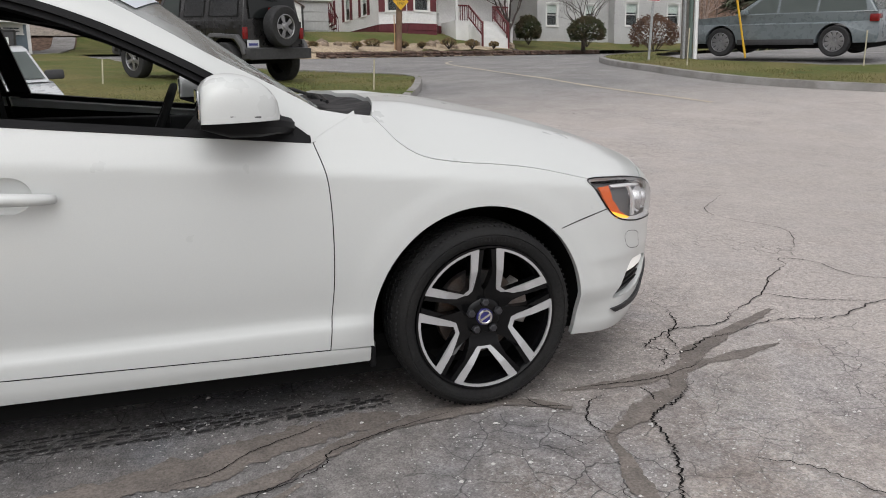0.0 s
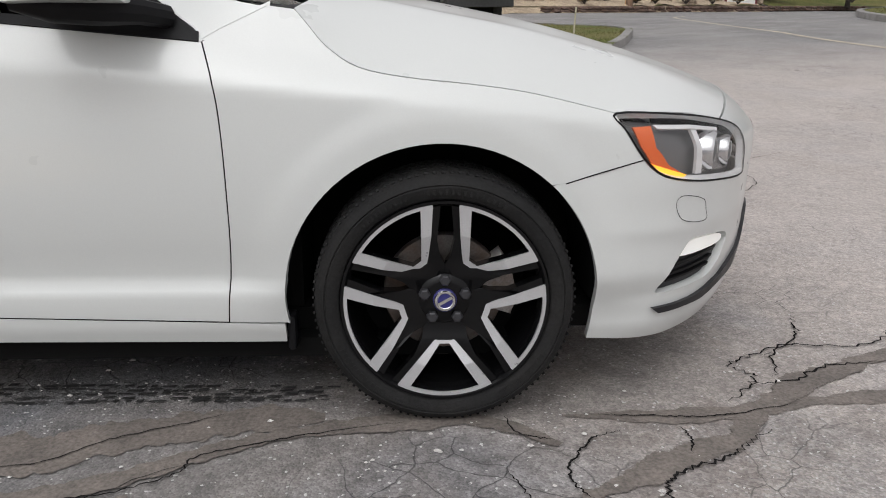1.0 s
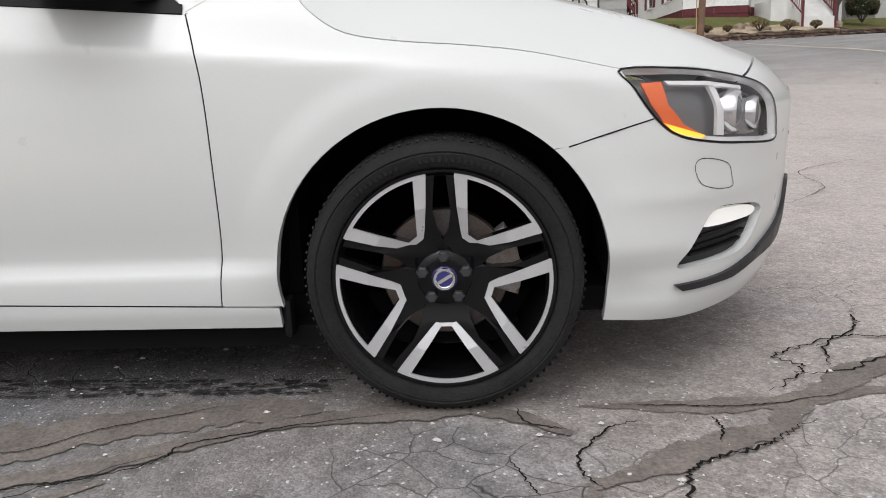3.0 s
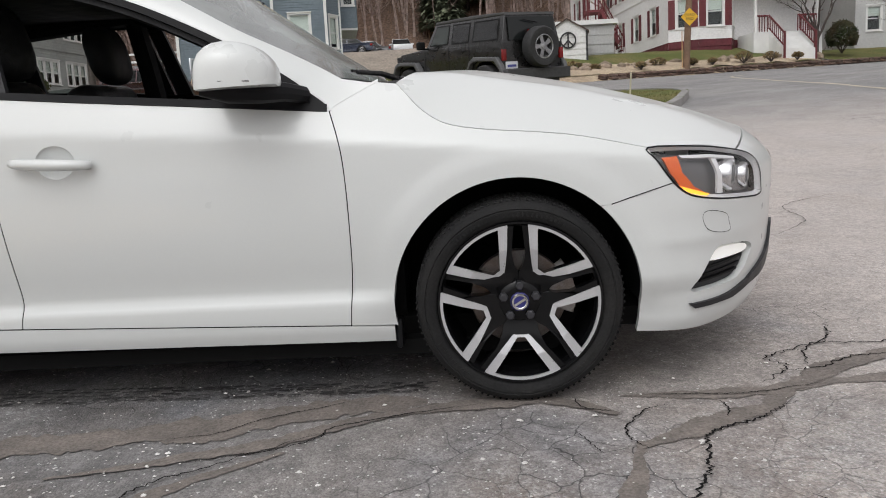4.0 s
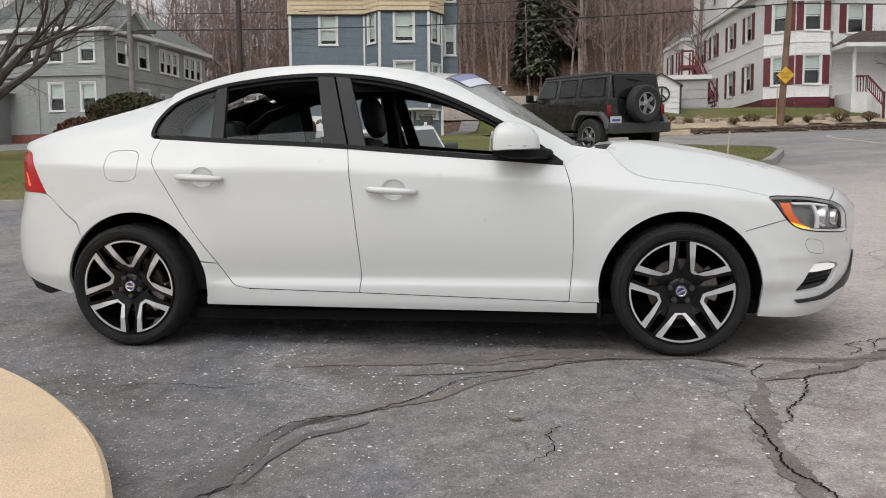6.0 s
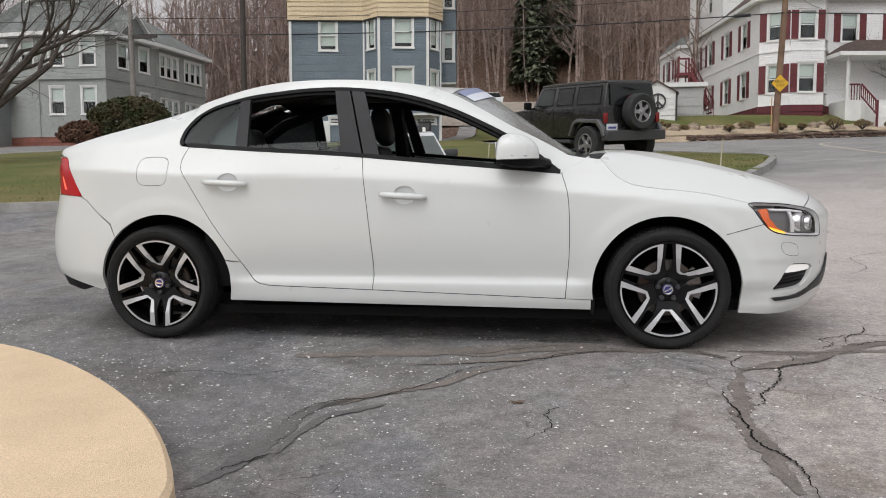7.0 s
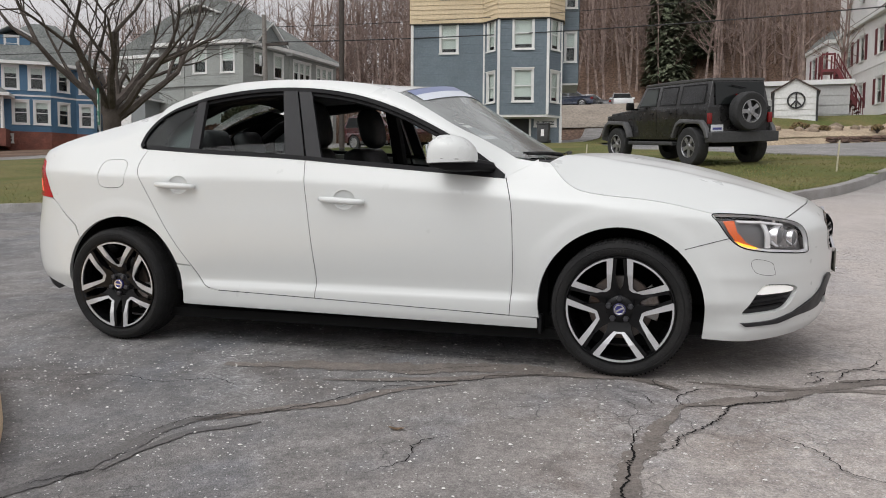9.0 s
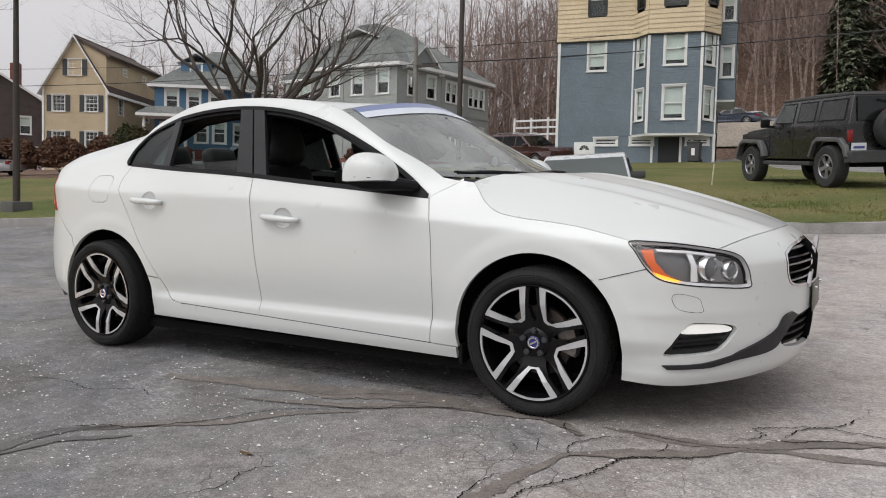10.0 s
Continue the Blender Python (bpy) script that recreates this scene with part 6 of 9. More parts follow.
def blue_house():
    h = thing("house", Matrix.Translation((-14.15, 36.3, 0)) @ pose(0, 0, 0, 0, 0, 9.5), "tall blue-grey clapboard house with a bay and cream top storey", "house")
    blue, cream = siding_paint("blue_grey_clapboard", (0.155, 0.195, 0.225)), siding_paint("cream_clapboard", (0.62, 0.50, 0.33))
    z0, zb, z1, z2 = 3.3, 5.05, 10.0, 13.0
    side = dict(trim=0.10)
    # ground floor
    walls(h, [(0, 0), (8.0, 0), (8.0, 9), (0, 9)], z0, zb, blue, {0: [(2.6, 4.55, 1.1, 0.3, dict(blind=0)), (4.45, 4.55, 1.1, 0.3, dict(blind=0)), (7.2, 4.55, 1.0, 0.28, dict(blind=0))]}, 0.12, **side)
    # two storeys with a bay on the right half
    foot = [(0, 0), (3.9, 0), (4.75, -0.95), (7.3, -0.95), (8.0, 0), (8.0, 9), (0, 9)]
    rows = (5.75, 8.45)
    win = {0: [(2.0, rows[1], 0.85, 1.55)], 1: [(0.64, z, 0.55, 1.5) for z in rows], 2: [(1.27, z, 0.95, 1.6) for z in rows], 3: [(0.59, z, 0.6, 1.5) for z in rows], 4: [(1.6, rows[1] - 0.4, 0.7, 1.5), (5, rows[0], 0.8, 1.5), (5, rows[1], 0.8, 1.5)]}
    walls(h, foot, zb, z1, blue, win, 0.12, blind=0.85, **side)
    walls(h, [(8.02, 0.9), (8.9, 0.9), (8.9, 4.2), (8.02, 4.2)], 6.9, z2, blue, {0: [(0.45, 8.05, 0.5, 1.5), (0.45, 10.9, 0.5, 1.5)]}, 0.12, close=False, **side)
    part("bay_floor", boxed(8.02, 8.9, 0.9, 4.2, 6.8, 6.9), WHITE_TRIM, h)
    wide = [(-0.12, -0.12), (3.85, -0.12), (4.7, -1.08), (7.36, -1.08), (8.12, -0.1), (8.12, 9.1), (-0.12, 9.1)]
    dark = plain("dark_window_frame", (0.03, 0.028, 0.026), 0.6)
    top = {0: [(2.1, 11.3, 0.85, 1.5)], 1: [(0.64, 11.4, 0.55, 1.4)], 2: [(1.3, 11.35, 1.0, 1.5)], 3: [(0.6, 11.4, 0.6, 1.4)]}
    walls(h, wide, z1, z2, cream, {k: [(*w, dict(paint=dark, trim=0.09, sill=False)) for w in v] for k, v in top.items()}, 0.24)
    for (x, y), a in zip(foot[:5], (0.07, 0.05, 0.07, 0.07, 0.05)):
        corner_board(h, x, y - 0.02, zb, z1 - 0.02, a)
    corner_board(h, 0, 0.02, z0, zb - 0.003, 0.07)
    corner_board(h, 8.0, 0.02, z0, zb - 0.003, 0.07)
    b = bmesh.new()
    extrude_outline(b, [(3.9, -0.001), (4.75, -0.95), (7.3, -0.95), (8.0, -0.001)], zb - 0.12, zb - 0.002)
    part("bay_floor", b, WHITE_TRIM, h)
    b = bmesh.new()
    extrude_outline(b, [(x * 1.0, y) for x, y in wide], z1 - 0.06, z1 - 0.002)
    part("band", b, plain("dark_band", (0.05, 0.045, 0.04), 0.8), h)
    part("roof", roof_hip(wide, z2 + 0.25, 1.6, 0.4), [ROOF_GREY, WHITE_TRIM], h)
    door = part("door", boxed(0.95, 2.05, -0.06, 0.02, z0, 5.05 - 0.35, 0.01), WHITE_TRIM, h, "white door with a fan light")
    b = bmesh.new()
    for k in range(5):
        a0, a1 = math.pi * (k + 0.08) / 5, math.pi * (k + 0.92) / 5
        pts = [(1.5 + r * math.cos(a), 4.28 + r * math.sin(a)) for r, a in ((0.08, a0), (0.26, a0), (0.26, a1), (0.08, a1))]
        b.faces.new([b.verts.new((x, -0.064, z)) for x, z in pts])
    part("fan_light", b, ROOM_SHADE, door)
    # flat dark slab in place of the doorway's depth and shade
    part("doorway", boxed(5.3, 6.35, -0.05, 0.03, z0, 4.95), ROOM_SHADE, h, "dark slab standing for the shade of an open doorway under the bay")
    for x in (4.98, 6.4, 6.95):
        part("post", boxed(x - 0.06, x + 0.06, -0.12, -0.03, z0, zb - 0.12), WHITE_TRIM, h)
    return h


def grey_house():
    h = thing("house", Matrix.Translation((-31.7, 40.6, 0)), "old grey-green two-storey house with a hipped roof", "house")
    paint = siding_paint("grey_shingle_siding", (0.33, 0.345, 0.325))
    side_paint = siding_paint("slate_grey_siding", (0.25, 0.27, 0.27))
    z0, zb, z1 = 3.6, 4.35, 10.6
    foot = [(-8, 3.0), (-3.2, 3.0), (-2.2, 0.2), (0.0, -0.15), (4.35, 0), (5.3, 4.4), (6.1, 10.2), (-8, 12)]
    rows = (5.75, 8.7)
    win = {0: [(2.0, rows[1], 0.9, 1.5), (2.0, rows[0], 0.9, 1.5)], 1: [(1.5, rows[1], 0.6, 1.5)], 2: [(1.4, z, 0.9, 1.6) for z in rows[1:]], 3: [(u, z, 0.85, 1.6) for u in (1.2, 3.25) for z in rows],
           4: [(u, rows[1], 0.8, 1.5) for u in (1.5, 3.4)] + [(3.4, rows[0], 0.8, 1.5)], 5: [(u, z, 0.55, 1.4) for u in (0.8, 1.5, 2.2, 3.6, 4.3, 5.0) for z in rows]}
    walls(h, foot, zb, z1, paint, win, 0.16, blind=0.55)
    walls(h, foot, z0, zb, BRICK, {}, 0.4, name="base_wall")
    for x, y in foot[3:6]:
        corner_board(h, x, y, zb, z1 - 0.25, 0.07, paint)
    b = bmesh.new()
    grown = [(x * 1.015, (y - 5) * 1.03 + 5) for x, y in foot]
    extrude_outline(b, grown, 7.85, 7.97)
    part("band", b, paint, h)
    roof = part("roof", roof_hip(foot, z1 + 0.1, 3.6, 0.45, 0.25), [ROOF_GREY, WHITE_TRIM], h)
    # dormer and gable
    d = part("dormer", boxed(-1.4, 1.4, 1.6, 6, 11.2, 13.0), paint, h)
    window_at(d, (-1.4, 1.58), (1.4, 1.58), 1.4, 11.75, 1.9, 0.9, blind=0.6)
    part("dormer_roof", gable_roof(-1.4, 1.4, 1.6, 6.5, 13.0, 0.55, 0.3, 0.12), [ROOF_GREY, WHITE_TRIM], d)
    g = new("gable")
    g.parent = h
    g.matrix_local = Matrix.Translation((4.85, 2.3, 0)) @ pose(0, 0, 0, 0, 0, 77.8)
    part("gable_wall", gable_wall(-1.6, 1.6, -0.2, 10.6, 1.5), side_paint, g)
    part("gable_roof", gable_roof(-1.6, 1.6, -0.2, 4.5, 10.6, 1.5, 0.3, 0.14), [ROOF_GREY, WHITE_TRIM], g)
    # porch with a round-headed white door
    p = part("porch", boxed(-5.0, -2.2, -1.3, 1.6, 3.6, 7.0), side_paint, h, "shingled entrance porch")
    part("porch_roof", gable_roof(-5.2, -2.0, -1.4, 2.5, 7.0, 0.75, 0.3, 0.12), [ROOF_GREY, WHITE_TRIM], p)
    part("door", boxed(-4.35, -3.25, -1.38, -1.29, 4.3, 6.4, 0.02), WHITE_TRIM, p, "white panelled porch door")
    b = bmesh.new()
    pts = [(-3.8 + 0.62 * math.cos(a), 6.4 + 0.35 * math.sin(a)) for a in (math.pi * k / 12 for k in range(13))]
    lo, hi = [[b.verts.new((x, y, z)) for x, z in pts] for y in (-1.45, -1.29)]
    b.faces.new(lo)
    for k in range(12):
        b.faces.new((lo[k], lo[k + 1], hi[k + 1], hi[k]))
    part("arch", b, WHITE_TRIM, p)
    return h


def blue_corner_house():
    h = thing("house", Matrix.Translation((-45.4, 42.3, 0.85)) @ pose(0, 0, 0, 0, 0, 38), "bright blue two-storey house with white trim and grey roof", "house")
    paint = siding_paint("bright_blue_siding", (0.075, 0.165, 0.27))
    z0, zb, z1 = 3.0, 4.4, 9.3
    foot = [(-5.0, 0), (0.6, 0), (2.2, 1.2), (3.6, 1.2), (3.6, 11), (-5.0, 11)]
    rows = (5.0, 7.5)
    win = {0: [(u, z, 0.85, 1.55) for u in (1.3, 3.0, 4.7) for z in (7.5,)] + [(u, 5.0, 0.85, 1.55) for u in (3.6, 5.0)], 1: [(1.0, z, 0.7, 1.5) for z in rows], 2: [(0.7, z, 0.7, 1.5) for z in rows], 3: [(u, z, 0.8, 1.5) for u in (1.5, 4) for z in rows], 5: [(u, z, 0.8, 1.5) for u in (9, 6, 3) for z in rows]}
    walls(h, foot, zb, z1, paint, win, 0.13, blind=0.3, trim=0.16)
    walls(h, foot, z0, zb, BRICK, {0: [(2.6, 3.6, 0.8, 0.5, dict(blind=0))]}, 0.4, name="base_wall")
    b = bmesh.new()
    extrude_outline(b, [(x * 1.015, (y - 5) * 1.012 + 5) for x, y in foot], 6.95, 7.07)
    part("band", b, WHITE_TRIM, h)
    part("roof", roof_hip(foot, z1 + 0.15, 3.4, 0.5, 0.2), [ROOF_GREY, WHITE_TRIM], h)
    # entrance porch at the end of the front
    p = part("porch", boxed(-5.6, -2.1, -2.0, -0.03, 3.2, 4.45), BRICK, h, "white-columned porch with a dark front door")
    part("porch_roof", roof_hip([(-5.8, -2.2), (-1.9, -2.2), (-1.9, 0.0), (-5.8, 0.0)], 6.95, 0.6, 0.12, 0.6), [ROOF_GREY, WHITE_TRIM], p)
    for x in (-5.4, -3.3, -2.3):
        part("column", tubed([(x, -1.8, 4.45), (x, -1.8, 6.75)], [0.13, 0.10], 12), WHITE_TRIM, p)
    part("door", boxed(-4.5, -3.6, -0.10, -0.035, 4.45, 6.45, 0.01), plain("dark_door_paint", (0.03, 0.035, 0.05), 0.4), p, "dark front door")
    part("door_frame", ring_frame(-4.62, -3.48, 4.45, 6.57, 0.12, 0.02, -0.12, -0.036), WHITE_TRIM, p, flat=True)
    for k in range(4):
        part("step", boxed(-4.9, -3.2, -2.3 - 0.3 * k, -2.0 - 0.3 * k, 2.9, 4.25 - 0.22 * k), BRICK, p)
    d = part("dormer", boxed(-3.2, -0.8, 1.0, 5, 10, 11.5), paint, h)
    window_at(d, (-3.2, 0.98), (-0.8, 0.98), 1.2, 10.45, 0.8, 0.9)
    part("dormer_roof", gable_roof(-3.2, -0.8, 1.0, 6, 11.5, 0.7, 0.25, 0.12), [ROOF_GREY, WHITE_TRIM], d)
    return h


def cream_house():
    h = thing("house", Matrix.Translation((-54.7, 36.0, 0.4)) @ pose(0, 0, 0, 0, 0, 26), "large tan clapboard house with a steep gable", "house")
    paint = siding_paint("tan_clapboard", (0.50, 0.40, 0.265))
    shut = plain("black_shutters", (0.02, 0.02, 0.022), 0.6)
    z0, z1 = 2.6, 9.4
    x0, x1 = -2.6, 2.6
    foot = [(x0, 0), (x1, 0), (x1, 10), (x0, 10)]
    rows = (4.75, 7.6)
    o = dict(shutters=shut, blind=0, trim=0.07, style="grid")
    s = dict(blind=0, trim=0.07, style="grid")
    walls(h, foot, z0, z1, paint, {0: [(u, z, 1.0, 1.25, o) for u in (1.25, 3.95) for z in rows], 1: [(2.3, z, 0.9, 1.3, s) for z in rows] + [(7, z, 0.9, 1.3, s) for z in rows]}, 0.13)
    part("gable_wall", gable_wall(x0, x1, 0, z1, 4.0), paint, h, flat=True)
    window_at(h, (x0, -0.03), (x1, -0.03), 2.6, 10.45, 1.05, 1.2, **o)
    part("roof", gable_roof(x0, x1, 0, 10, z1, 4.0, 0.35, 0.22), [ROOF_BROWN, WHITE_TRIM], h)
    # long side dormer
    b = bmesh.new()
    extrude_outline(b, [(0.05, z1 - 0.4), (x1 - 0.05, z1 - 0.4), (x1 - 0.05, 12.0), (0.05, 13.25)], -9.8, 0.02, pose(0, 0, 0, 90, 0, 0))
    d = part("dormer", b, paint, h)
    window_at(d, (x1 - 0.03, 1.2), (x1 - 0.03, 11.5), 1.8, 10.9, 0.6, 0.5, blind=0, trim=0.07)
    window_at(d, (x1 - 0.03, 1.2), (x1 - 0.03, 11.5), 5.4, 10.9, 0.6, 0.5, blind=0, trim=0.07)
    b = bmesh.new()
    b.faces.new([b.verts.new(v) for v in ((-0.1, -0.2, 13.55), (x1 + 0.4, -0.2, 12.0), (x1 + 0.4, 10.2, 12.0), (-0.1, 10.2, 13.55))])
    b.normal_update()
    bmesh.ops.solidify(b, geom=b.faces[:], thickness=0.2)
    part("dormer_roof", b, [ROOF_BROWN], d)
    for x in (x0, x1):
        corner_board(h, x, 0, z0, z1, 0.08)
    return h


def brown_house():
    h = thing("house", Matrix.Translation((-64.5, 34.5, 0.3)) @ pose(0, 0, 0, 0, 0, 50), "dark brown house over a pale ground floor", "house")
    paint = siding_paint("dark_brown_siding", (0.055, 0.038, 0.034))
    pale = siding_paint("pale_pink_stucco", (0.42, 0.38, 0.37))
    foot = [(-5, 0), (5, 0), (5, 9), (-5, 9)]
    walls(h, foot, 2.2, 5.2, pale, {0: [(u, 3.2, 0.9, 1.4) for u in (2, 5, 8)]}, 0.4)
    walls(h, foot, 5.2, 8.6, paint, {0: [(u, 6.2, 0.8, 1.4) for u in (2, 5, 8)]}, 0.14)
    part("gable_wall", gable_wall(-5, 5, 0, 8.6, 3.2), paint, h, flat=True)
    part("roof", gable_roof(-5, 5, 0, 9, 8.6, 3.2, 0.4), [ROOF_GREY, WHITE_TRIM], h)
    part("chimney", boxed(1.4, 2.2, 3, 3.8, 10, 12.6), BRICK, h)
    return h


def white_house():
    h = thing("house", Matrix.Translation((11.95, 44.6, 0)) @ pose(0, 0, 0, 0, 0, 7.5) @ Matrix.Translation((-0.15, -1.2, 0)), "white clapboard house with dark red shutters and base", "house")
    paint = siding_paint("white_clapboard", (0.80, 0.79, 0.78), 0.94)
    z0, zb, z1 = 4.6, 5.9, 12.0
    red = dict(shutters=SHUTTER_RED, blind=0.45)
    rows = (6.65, 9.7)
    # street front with a bay, and a long side that runs back
    foot = [(0.15, 1.2), (1.5, 0.05), (3.45, 0.0), (4.1, 1.0), (9.4, 1.0), (9.4, 14.5), (0.15, 14.5)]
    win = {0: [(0.88, z, 0.7, 1.6, red) for z in rows], 1: [(0.98, z, 0.9, 1.6, red) for z in rows], 2: [(0.6, z, 0.6, 1.6, dict(blind=0.4)) for z in rows], 3: [(1.3, rows[1], 0.9, 1.6, red), (4.2, rows[1], 0.9, 1.6, red)],
           6: [(u, z, 0.85, 1.55, red) for u in (2.2, 4.8, 8.0, 11.0) for z in rows]}
    walls(h, foot, zb, z1, paint, win, 0.11)
    walls(h, foot, z0, zb, RED_BASE, {}, 0.45, name="base_wall")
    b = bmesh.new()
    extrude_outline(b, [(x + (-0.06 if x < 3 else 0.06), y - 0.06 if y < 2 else y) for x, y in foot], 9.0, 9.12)
    part("band", b, paint, h)
    # taller rear part
    tower = [(0.16, 7.5), (4.5, 7.5), (4.5, 14.4), (0.16, 14.4)]
    walls(h, tower, z1, 17, paint, {3: [(2, 13.4, 0.8, 1.5, dict(blind=0.4)), (4.5, 13.4, 0.8, 1.5, dict(blind=0.4))]}, 0.11)
    part("roof", roof_hip([(0.15, 1.2), (1.5, 0.05), (3.45, 0.0), (4.1, 1.0), (9.4, 1.0), (9.4, 14.5), (0.15, 14.5)], z1 + 0.22, 2.6, 0.45, 0.3), [ROOF_BROWN, WHITE_TRIM], h)
    part("tower_roof", roof_hip(tower, 17.2, 2, 0.4), [ROOF_BROWN, WHITE_TRIM], h)
    # low rear wing
    wing = [(-0.5, 14.6), (2.2, 14.6), (2.2, 20), (-0.5, 20)]
    walls(h, wing, 4.6, 11.9, paint, {3: [(u, z, 0.8, 1.5, red) for u in (2, 4.5) for z in rows]}, 0.11)
    part("wing_roof", roof_hip(wing, 12.0, 0.9, 0.3, 0.6), [ROOF_GREY, WHITE_TRIM], h)
    # porch
    p = part("porch", boxed(4.3, 8.4, -0.9, 1.6, 4.2, 6.05), WHITE_TRIM, h, "white entrance porch with a small brown roof")
    b = roof_hip([(3.9, -1.15), (8.8, -1.15), (8.8, 1.6), (3.9, 1.6)], 8.75, 0.75, 0.1, 0.55)
    part("porch_roof", b, [ROOF_BROWN, WHITE_TRIM], p)
    for x in (4.5, 8.2):
        part("post", tubed([(x, -0.72, 6.05), (x, -0.72, 8.6)], 0.1, 10), WHITE_TRIM, p)
    part("door", boxed(6.5, 7.5, 1.52, 1.6, 6.05, 8.15, 0.02), surface("pale_door_paint", (0.62, 0.64, 0.66), rough=0.5), p, "pale front door")
    part("door_pane", boxed(6.7, 7.3, 1.49, 1.525, 7.1, 7.9), ROOM_SHADE, p)
    for k in range(6):
        part("step", boxed(5.2, 7.0, -0.95 - 0.28 * (k + 1), -0.9 - 0.28 * k, 4.1, 6.05 - 0.19 * (k + 1)), WHITE_TRIM, p)
    for x in (5.2, 7.0):
        rl = part("railing", tubed([(x, -0.9, 6.95), (x, -2.6, 5.75)], 0.05, 6), SHUTTER_RED, p, "dark red stair railing")
        part("lower_rail", tubed([(x, -0.9, 6.25), (x, -2.6, 5.05)], 0.04, 6), SHUTTER_RED, rl)
        for k in range(9):
            y = -0.9 - 1.7 * k / 8
            part("baluster", tubed([(x, y, 6.25 - 1.2 * k / 8), (x, y, 6.95 - 1.2 * k / 8)], 0.028, 5), SHUTTER_RED, rl)
        part("newel", tubed([(x, -2.6, 4.2), (x, -2.6, 5.85)], 0.07, 6), SHUTTER_RED, rl)
    for x0, x1 in ((4.55, 5.2), (7.0, 8.2)):
        rl = part("railing", tubed([(x0, -0.75, 6.95), (x1, -0.75, 6.95)], 0.05, 6), SHUTTER_RED, p, "dark red porch railing")
        for k in range(int((x1 - x0) / 0.16) + 1):
            part("baluster", tubed([(x0 + 0.16 * k, -0.75, 6.05), (x0 + 0.16 * k, -0.75, 6.95)], 0.03, 5), SHUTTER_RED, rl)
    # red outdoor stair at the back
    s = new("stair")
    s.parent = h
    s["label"] = "dark red wooden outdoor stair"
    s.matrix_local = h.matrix_world.inverted() @ Matrix.Translation((8.0, 44.0, 0)) @ Matrix.Diagonal((0.54, 1, 1, 1))
    for k in range(13):
        part("step", boxed(-0.1 + 0.2 * k - 0.14, -0.1 + 0.2 * k + 0.14, 0, 0.95, 7.85 - 0.21 * k, 7.9 - 0.21 * k), SHUTTER_RED, s)
    for y in (0.0, 0.95):
        b = bmesh.new()
        box(b, -0.25, 2.5, y - 0.03, y + 0.03, -0.12, 0.18, m=Matrix.Translation((0, 0, 7.75)) @ pose(0, 0, 0, 0, 46, 0))
        part("stringer", b, SHUTTER_RED, s)
        part("railing", tubed([(-0.1, y, 8.75), (2.4, y, 6.15)], 0.05, 6), SHUTTER_RED, s)
        for k in range(14):
            part("baluster", tubed([(-0.1 + 2.5 * k / 13, y, 7.85 - 2.6 * k / 13), (-0.1 + 2.5 * k / 13, y, 8.75 - 2.6 * k / 13)], 0.03, 5), SHUTTER_RED, s)
    part("landing", boxed(-1.6, -0.2, -0.1, 1.1, 7.78, 7.92), SHUTTER_RED, s)
    for x in (-1.5, -0.35):
        for y in (0, 1.0):
            part("post", boxed(x - 0.07, x + 0.07, y - 0.07, y + 0.07, 4.5, 8.8), SHUTTER_RED, s)
    part("side_rail", boxed(-1.5, -0.3, -0.05, 0.02, 8.7, 8.8), SHUTTER_RED, s)
    return h


def pale_house():
    h = thing("house", Matrix.Translation((25.5, 49.5, 0)), "pale grey clapboard house behind a bare tree", "house")
    paint = siding_paint("pale_grey_clapboard", (0.50, 0.50, 0.49))
    foot = [(0, 0.8), (6, 0.8), (6, 0), (13, 0), (13, 10), (0, 10)]
    rows = (6.6, 9.6)
    win = {0: [(u, z, 0.85, 1.5) for u in (1.2, 4.4) for z in rows], 2: [(u, z, 1.0, 1.6) for u in (1.5, 5.2) for z in rows]}
    walls(h, foot, 4.2, 12, paint, win, 0.13, blind=0.4)
    part("roof", roof_hip(foot, 12.1, 2.5, 0.4), [ROOF_GREY, WHITE_TRIM], h)
    return h


blue_house(), grey_house(), blue_corner_house(), cream_house(), brown_house(), white_house(), pale_house()

# ---- other vehicles ----
DARK_GLASS = plain("dark_vehicle_glass", (0.012, 0.014, 0.014), 0.08, spec=0.35)
PALE_GLASS = plain("greenish_vehicle_glass", (0.16, 0.19, 0.18), 0.06, coat=0.5)
TYRE = surface("dull_tyre_rubber", (0.028, 0.028, 0.029), rough=0.85, blotch=5, grain=60)
ALLOY = surface("grey_alloy", (0.42, 0.42, 0.43), (0.3, 0.3, 0.31), rough=0.35, metal=0.8, blotch=6, grain=100)
DARK_PLASTIC = surface("dark_grey_plastic", (0.05, 0.05, 0.052), rough=0.7, blotch=4, grain=80)
RED_LENS = plain("red_lens", (0.20, 0.008, 0.008), 0.2)
PLATE = plain("white_plate", (0.65, 0.66, 0.68), 0.5)
PLATE_MARK = plain("blue_plate_marks", (0.06, 0.07, 0.25), 0.5)


